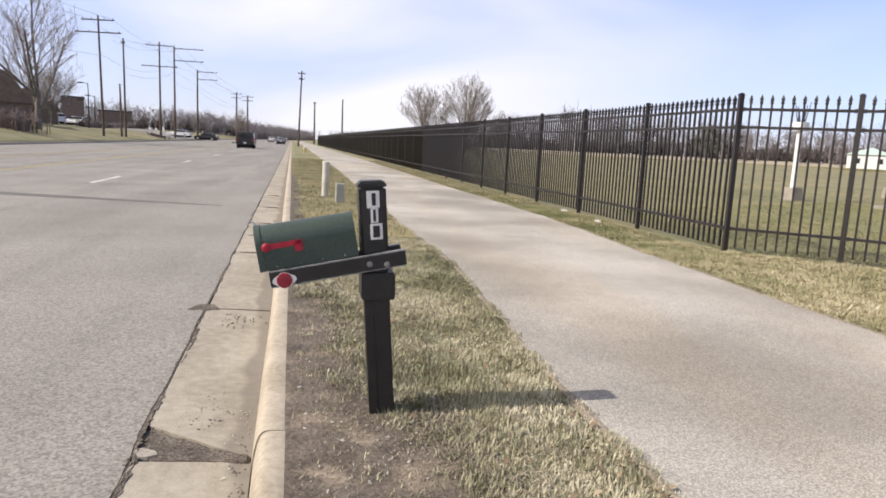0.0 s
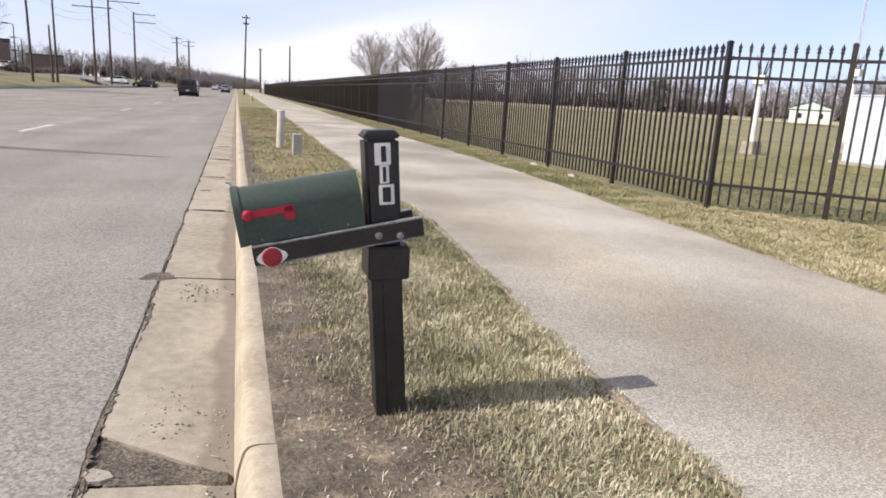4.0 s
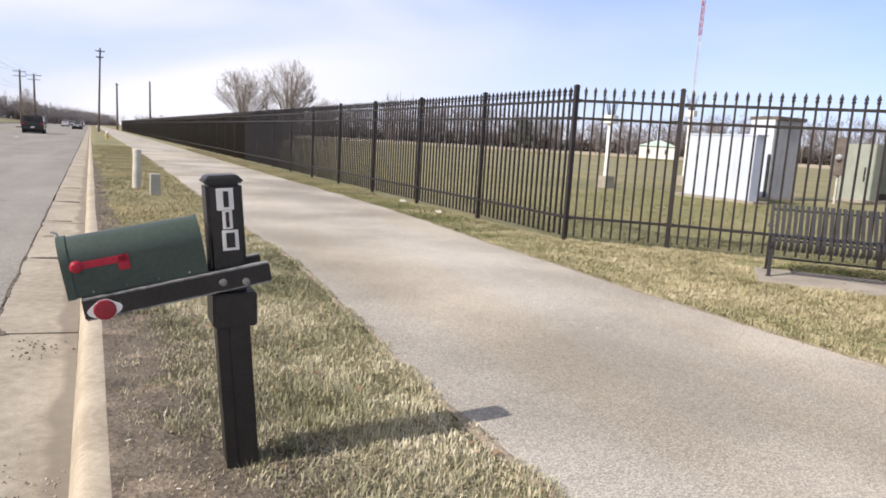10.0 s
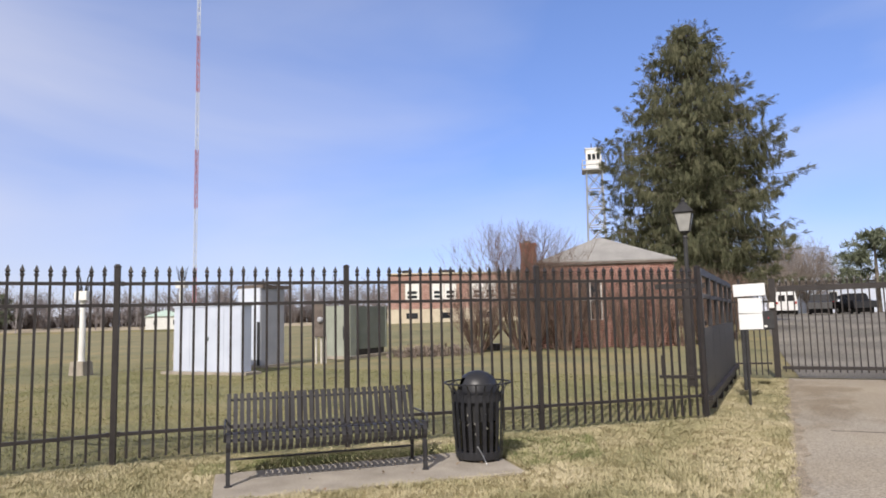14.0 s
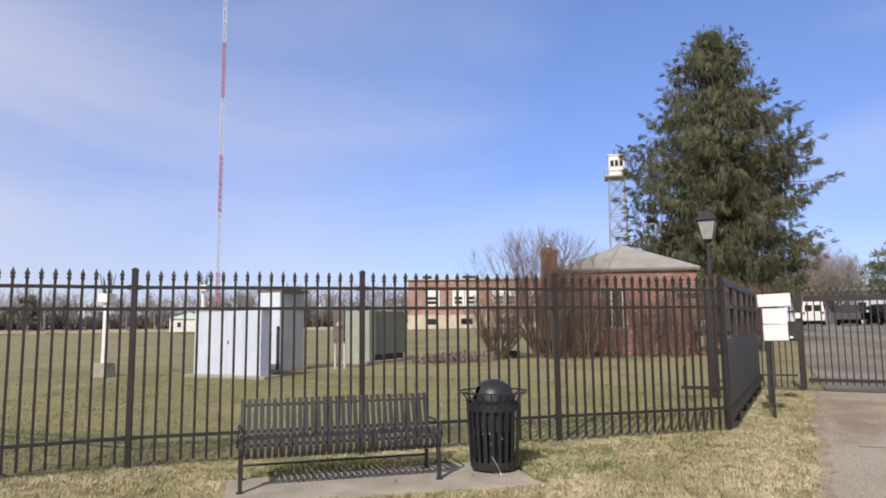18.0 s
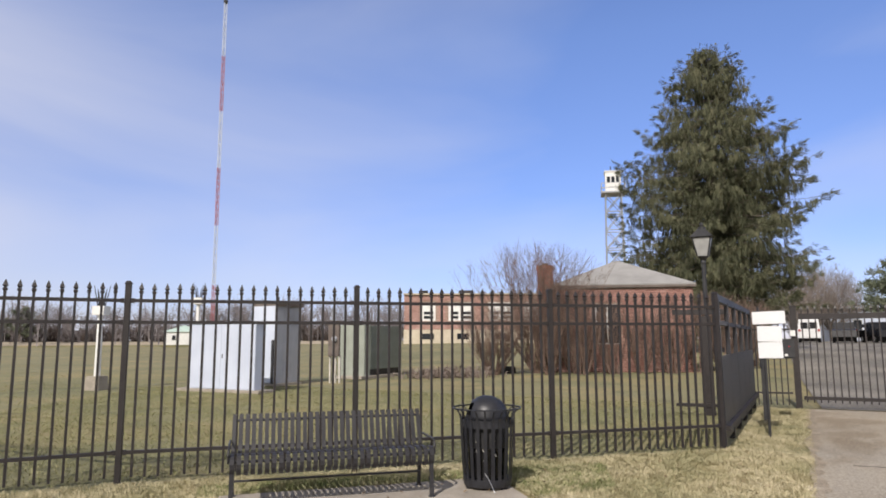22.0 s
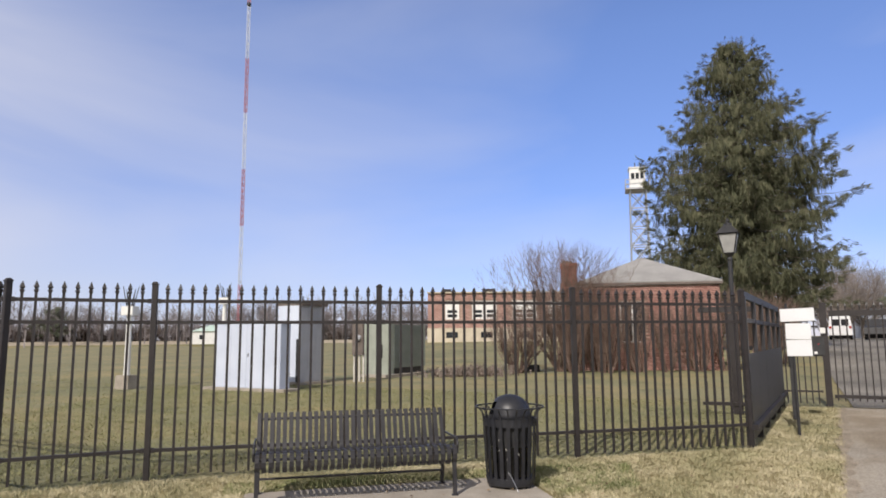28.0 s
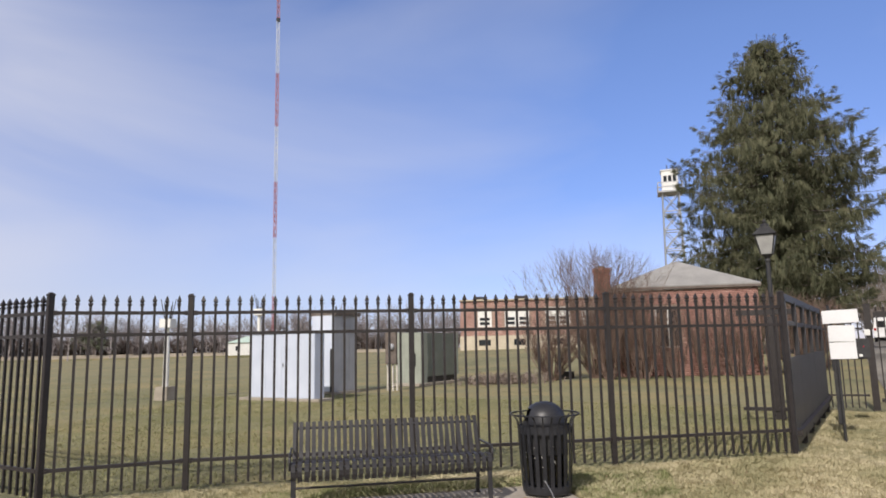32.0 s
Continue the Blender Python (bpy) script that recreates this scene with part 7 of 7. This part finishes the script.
def turf(name, poly, density, height, width, material, seed, label, keep=None, z=0.0, lie=0.95, clump=0.0):
    rng = np.random.default_rng(seed)
    xs0, ys0 = [p[0] for p in poly], [p[1] for p in poly]
    area = (max(xs0) - min(xs0)) * (max(ys0) - min(ys0))
    n = int(area * density)
    x, y = rng.uniform(min(xs0), max(xs0), n), rng.uniform(min(ys0), max(ys0), n)
    ok = in_poly(x, y, poly)
    tuft = lattice_noise(x, y, 0.09, seed + 1) * 0.6 + lattice_noise(x, y, 0.5, seed + 2) * 0.6
    if clump:
        tuft = tuft * (1 - clump) + clump * np.clip(lattice_noise(x, y, 0.16, seed + 5) * 1.7 - 0.35 + 0.5 * (lattice_noise(x, y, 0.7, seed + 6) - 0.5), 0, 1.1)
    ok &= rng.random(n) < 0.25 * (1 - 0.6 * clump) + tuft
    if keep is not None:
        ok &= rng.random(n) < keep(x, y)
    x, y, tuft = x[ok], y[ok], tuft[ok]
    n = len(x)
    h = height * rng.uniform(0.45, 1.15, n) * (0.55 + 0.6 * tuft)
    az = rng.uniform(0, 2 * np.pi, n)
    if clump:
        az = 9.0 * lattice_noise(x, y, 0.10, seed + 7) + rng.normal(0, 1.3, n)
    bend = rng.uniform(0.2, 1.3, n) * lie
    d = np.stack([np.cos(az), np.sin(az), np.zeros(n)], 1)
    s = np.stack([-np.sin(az), np.cos(az), np.zeros(n)], 1)
    up = np.array([[0, 0, 1.0]])
    p = np.stack([x, y, np.full(n, z - 0.012)], 1)
    w = (width * rng.uniform(0.6, 1.4, n))[:, None]
    hh = h[:, None]
    tip = p + up * hh * np.maximum(0.22, 1.0 - 0.35 * bend[:, None]) + d * hh * bend[:, None]
    mid = p + (tip - p) * 0.5 + up * hh * 0.07
    verts = np.stack([p - s * w * 0.5, mid + s * w, tip, mid - s * w], 1).reshape(-1, 3)
    faces = np.arange(4 * n).reshape(-1, 4)
    single(name, bulk(name, verts, faces, material), material, label, "grass", kind="stuff")


def near_curb(x, y):
    u = x + 0.0505 * (y - 3.0)
    bare = np.clip((u - 0.02 - 0.34 * np.clip((3.05 - y) / 0.5, 0, 1) - 0.34 * lattice_noise(x, y, 0.28, 77)) / 0.22, 0.12, 1.0)
    bare = np.maximum(bare, np.where(y > 3.3, np.clip(lattice_noise(x, y, 0.22, 78) * 3.2 - 2.0, 0, 0.9), 0.0))
    fringe = np.clip((u - 0.02) / 0.03, 0, 1)
    return np.where(y < 5.2, bare, np.clip(bare + 0.45, 0, 1)) * fringe


# bare soil beside the curb
soil = edge_line([(-0.004, -2), (-0.004, 400)], 0.003)
outer = edge_line([(0.95, -2), (0.85, 2.6), (0.72, 3.2), (0.62, 4.5), (0.34, 6.5), (0.20, 12), (0.16, 400)], 0.16)
k0 = [k for k, (x, y) in enumerate(soil) if -0.95 < y < 26]
bm = bmesh.new()
rows = [(bm.verts.new((*soil[k], 0.0085)), bm.verts.new((*outer[k], -0.0085))) for k in k0]
for a, b in zip(rows, rows[1:]):
    bm.faces.new((a[0], a[1], b[1], b[0]))
single("bare_soil", bm, M_baresoil, "bare grey-brown soil beside the curb", "soil", kind="structure")

le_near = [p for p in le if -1.0 < p[1] < 9.0]
re_near = [p for p in re_ if 1.6 < p[1] < 9.0]
turf("grass", [RP(0.015, -1.0), *[(x + 0.03, y) for x, y in le_near], RP(0.015, 9.0)], 12500, 0.056, 0.0023, M_straw, 1, "short dull green and straw turf of the roadside strip", near_curb, lie=0.6, clump=0.5)
turf("grass", [RP(0.015, 1.2), *[(x + 0.03, y) for x, y in le_near if y > 1.2], RP(0.015, 9.0)], 4000, 0.046, 0.0020, M_deadstraw, 41, "pale dead straw lying in the roadside turf", lambda x, y: near_curb(x, y) ** 2, lie=1.7)
le_mid, re_mid = [p for p in le if 9.0 <= p[1] < 45.0], [p for p in re_ if 9.0 <= p[1] < 45.0]
turf("grass", [RP(0.015, 9.0), *[(x + 0.03, y) for x, y in le_mid], RP(0.015, 45.0)], 1100, 0.050, 0.005, M_midturf, 2, "dull green and straw turf along the curb", near_curb)
turf("thatch", [RP(0.02, -0.5), RP(1.15, -0.5), RP(1.10, 3.0), RP(0.90, 5.5), RP(0.45, 9.0), RP(0.02, 9.0)], 15000, 0.036, 0.0017, M_thatch, 12, "flattened dead brown grass and thatch on bare soil", lambda x, y: np.clip(lattice_noise(x, y, 0.30, 31) * 2.2 - 0.35, 0.25, 1.0) * np.clip((y - 2.2) / 0.7, 0.6, 1.0), lie=1.7, clump=0.6)
verge = [(x - 0.03, y) for x, y in re_near] + [RP(5.62, 9.0), A, (6.57, 7.335), C, (11.6, 1.9), (17.8, 1.78), (17.8, 0.80)] + [(x, y + 0.02) for x, y in drive_edge[::-1] if x < 17.8]


def off_pad(x, y):
    dx, dy = x - 6.215, y - 5.465
    a, b = dx * FD.x + dy * FD.y, dx * FN.x + dy * FN.y
    return np.where((a > -0.10) & (a < 2.73) & (b > -0.36) & (b < 0.60), 0.0, np.where(x > 11.6, 0.45, 1.0))


turf("grass", verge, 8500, 0.062, 0.0022, M_dryturf, 3, "dry straw-yellow turf before the fence", off_pad, lie=0.85, clump=0.32)
turf("grass", [*[(x - 0.03, y) for x, y in re_mid], RP(5.75, 45.0), RP(5.70, 9.0)], 1300, 0.058, 0.005, M_midturf, 4, "dull green and straw verge along the fence")
turf("grass", [(5.5, 8.2), (6.6, 7.5), (11.5, 2.1), (18.0, 2.1), (19.0, 15.6), (17.0, 19.5), (6.5, 14)], 1000, 0.042, 0.0050, M_lawn, 5, "mown winter lawn behind the fence")
turf("grass", [(5.3, 8.2), (6.5, 14), (17.0, 19.5), (26, 24), (30, 14), (30, 3), (45, 2.5), (45, 40), (4.0, 40)], 150, 0.05, 0.008, M_lawn, 6, "mown winter lawn across the field", lambda x, y: np.where((x < 19) & (y < 15.6) & (y > 2), 0.15, np.clip((44 - np.hypot(x, y)) / 22, 0, 1)))

# greener grass in the shelter of pad, bench and bin


def on_pad(a, b):
    p = pad_m @ Vector((a, b, 0))
    return (p.x, p.y)


turf("grass", [on_pad(-0.3, 0.58), on_pad(2.72, 0.70), on_pad(2.76, -0.25), on_pad(3.7, -0.05), on_pad(4.2, 1.15), on_pad(-0.3, 1.15)], 9000, 0.060, 0.0024, M_greengrass, 21, "greener grass around the bench and bin")

turf("grass", [(4.55, 2.3), (4.75, 1.75), (5.3, 1.25), (8.6, 1.06), (8.4, 1.32), (5.6, 1.55), (5.0, 2.0), (4.8, 2.9)], 4200, 0.055, 0.0024, M_greengrass, 23, "greener tufts at the corner of path and driveway")
edge_near = [p for p in re_ if 1.9 < p[1] < 14]
turf("thatch", edge_near + [(x + 0.30 + 0.22 * noise.noise((y * 1.1, 4, 0)), y) for x, y in edge_near[::-1]], 3600, 0.034, 0.0022, M_thatch, 25, "dead brown grass along the footpath's edge", lie=1.8)

green_edge = [p for p in re_ if 3.0 < p[1] < 22]
turf("grass", green_edge + [(x + 0.55 + 0.35 * noise.noise((y * 0.7, 8, 0)), y) for x, y in green_edge[::-1]], 2300, 0.052, 0.0026, M_greengrass, 27, "dull green grass along the footpath's edge")

between = [p for p in re_ if 5.5 < p[1] < 14]
turf("grass", between + [RP(5.66, 14), RP(5.60, 7.6)], 2600, 0.052, 0.0028, M_greengrass, 29, "dull green grass at the foot of the fence", lambda x, y: np.clip(lattice_noise(x, y, 0.8, 91) * 1.8 - 0.3, 0.1, 1))

# crumbled dirt along the edges of path and driveway


def dirt_edge(line, amount, z, seed, label):
    """A crumbled fringe of dirt over an edge, ragged at both sides."""
    fine = []
    for a, b in zip(line, line[1:]):
        n = max(1, min(12, int(math.hypot(b[0] - a[0], b[1] - a[1]) / 0.03)))
        fine += [(a[0] + (b[0] - a[0]) * j / n, a[1] + (b[1] - a[1]) * j / n) for j in range(n)]
    bm = bmesh.new()
    rows = []
    for k, (x, y) in enumerate(fine):
        a, b = fine[max(0, k - 4)], fine[min(len(fine) - 1, k + 4)]
        d = Vector((b[0] - a[0], b[1] - a[1], 0)).normalized()
        nrm = Vector((-d.y, d.x, 0))

        def reach(q):
            return amount * max(0.06, 0.55 + 0.9 * noise.noise((x * 0.9, y * 0.9, seed + q)) + 0.5 * noise.noise((x * 4.3, y * 4.3, seed + q)) + 0.12 * noise.noise((x * 13, y * 13, seed + q)))

        w0, w1 = reach(0), reach(9)
        rows.append((bm.verts.new((x + nrm.x * w0, y + nrm.y * w0, z - 0.0035)), bm.verts.new((x, y, z)), bm.verts.new((x - nrm.x * w1, y - nrm.y * w1, z - 0.0035))))
    for a, b in zip(rows, rows[1:]):
        bm.faces.new((a[0], a[1], b[1], b[0]))
        bm.faces.new((a[1], a[2], b[2], b[1]))
    single("dirt_edge", bm, M_dirt, label, "dirt", kind="structure")


M_dirt = surf("edge_dirt", (0.19, 0.158, 0.115), (0.40, 0.345, 0.265), 4.0, 60, 0.95, 0.6, space="World", third=(0.29, 0.24, 0.18), speck=0.3, grain=90)
dense = [(a[0] + (b[0] - a[0]) * f, a[1] + (b[1] - a[1]) * f) for a, b in zip(drive_edge, drive_edge[1:]) for f in (0, 0.5)]
dirt_edge(dense, 0.11, 0.0125, 3, "brown crumbled dirt along the driveway's edge")
dirt_edge([p for p in re_ if 1.4 < p[1] < 19], 0.045, 0.0125, 5, "brown dirt along the footpath's grass edge")
dirt_edge([p for p in le if -0.9 < p[1] < 19], 0.030, 0.0125, 7, "brown dirt along the footpath's near edge")

# dead leaves
rng = np.random.default_rng(9)
V, F = [], []
for k in range(260):
    if k < 60:
        u, v = rng.uniform(0.5, 1.40), rng.uniform(1.6, 5.5)
        x, y = RP(u, v)
        z = 0.026
    elif k < 240:
        x, y = rng.uniform(4.5, 10.5), rng.uniform(1.2, 5.0)
        z = 0.035
    else:
        x, y = RP(rng.uniform(1.20, 1.42), rng.uniform(1.9, 2.7))
        z = 0.022
    s = rng.uniform(0.010, 0.024)
    a = rng.uniform(0, 6.28)
    d, e = np.array([math.cos(a), math.sin(a), rng.uniform(-0.5, 0.5)]) * s, np.array([-math.sin(a), math.cos(a), rng.uniform(-0.5, 0.5)]) * s * 0.7
    c = np.array([x, y, z])
    i = len(V)
    V += [c - d, c - e + [0, 0, s * 0.4], c + d, c + e + [0, 0, s * 0.3]]
    F.append((i, i + 1, i + 2, i + 3))
single("dead_leaves", bulk("dead_leaves", np.array(V), np.array(F), M_leaf), M_leaf, "scattered brown dead leaves in the turf", "leaves", kind="stuff")

# pale crumbs and gravel: bits in the soil, in the gutter, at the path's edge
V, F = [], []
octa = np.array([[1, 0, 0], [-1, 0, 0], [0, 1, 0], [0, -1, 0], [0, 0, 1], [0, 0, -0.6]])
tri = np.array([[0, 2, 4], [2, 1, 4], [1, 3, 4], [3, 0, 4], [2, 0, 5], [1, 2, 5], [3, 1, 5], [0, 3, 5]])
for k in range(620):
    r = rng.random()
    if r < 0.40:
        p = (*RP(rng.uniform(0.06, 0.6), rng.uniform(1.9, 5.2)), 0.0)
        s = rng.uniform(0.003, 0.010)
    elif r < 0.62:
        p = (*RP(-0.155 - abs(rng.normal(0, 0.07)), rng.uniform(2.0, 3.4)), -0.146)
        s = rng.uniform(0.002, 0.006)
    elif r < 0.8:
        p = (*RP(-0.43 + rng.normal(0, 0.10), 3.09 + abs(rng.normal(0, 0.25))), -0.135)
        s = rng.uniform(0.002, 0.007)
    elif r < 0.9:
        p = (*RP(-0.42 + rng.normal(0, 0.10), 5.05 + rng.normal(0, 0.12)), -0.135)
        s = rng.uniform(0.003, 0.008)
    else:
        x, y = le_near[rng.integers(0, len(le_near))]
        p = (x + rng.normal(0.03, 0.05), y, 0.008)
        s = rng.uniform(0.003, 0.009)
    F.append(tri + len(V))
    V += list(octa * (s * rng.uniform(0.6, 1.6, 3)) + p)
for k in range(20):
    s = rng.uniform(0.004, 0.012)
    p = (*RP(-0.62 + rng.normal(0, 0.035), 2.81 + rng.normal(0, 0.05)), -0.128)
    F.append(tri + len(V))
    V += list(octa * (s * rng.uniform(0.5, 1.3, 3) * [1, 1, 0.6]) + p)
single("gravel", bulk("gravel", np.array(V), np.concatenate(F), M_grit), M_grit, "loose gravel and pale crumbs along the curb", "gravel", kind="stuff")

# pale scraps of litter along the curb
V, F = [], []
for k in range(28):
    if k < 8:
        x, y = RP(rng.uniform(-0.30, -0.15), 2.78 + rng.normal(0, 0.09))
        z = -0.140
    else:
        x, y = RP(0.03 + abs(rng.normal(0, 0.16)), rng.uniform(1.9, 4.2))
        z = 0.016
    l, w, a = rng.uniform(0.004, 0.013), rng.uniform(0.002, 0.004), rng.uniform(0, 6.28)
    d, e = np.array([math.cos(a), math.sin(a), rng.uniform(-0.2, 0.3)]) * l, np.array([-math.sin(a), math.cos(a), 0.2]) * w
    c = np.array([x, y, z])
    i = len(V)
    V += [c - d - e, c + d - e, c + d + e, c - d + e]
    F.append((i, i + 1, i + 2, i + 3))
for x, y, s in ((4.88, 12.8, 0.07), (4.82, 10.94, 0.06)):
    i = len(V)
    V += [(x - s, y - s * 0.4, 0.05), (x + s, y - s * 0.5, 0.045), (x + s * 0.8, y + s * 0.5, 0.085), (x - s * 0.7, y + s * 0.6, 0.08)]
    F.append((i, i + 1, i + 2, i + 3))
single("litter", bulk("litter", np.array(V), np.array(F), M_litter), M_litter, "small pale scraps of litter along the curb", "litter", kind="stuff")
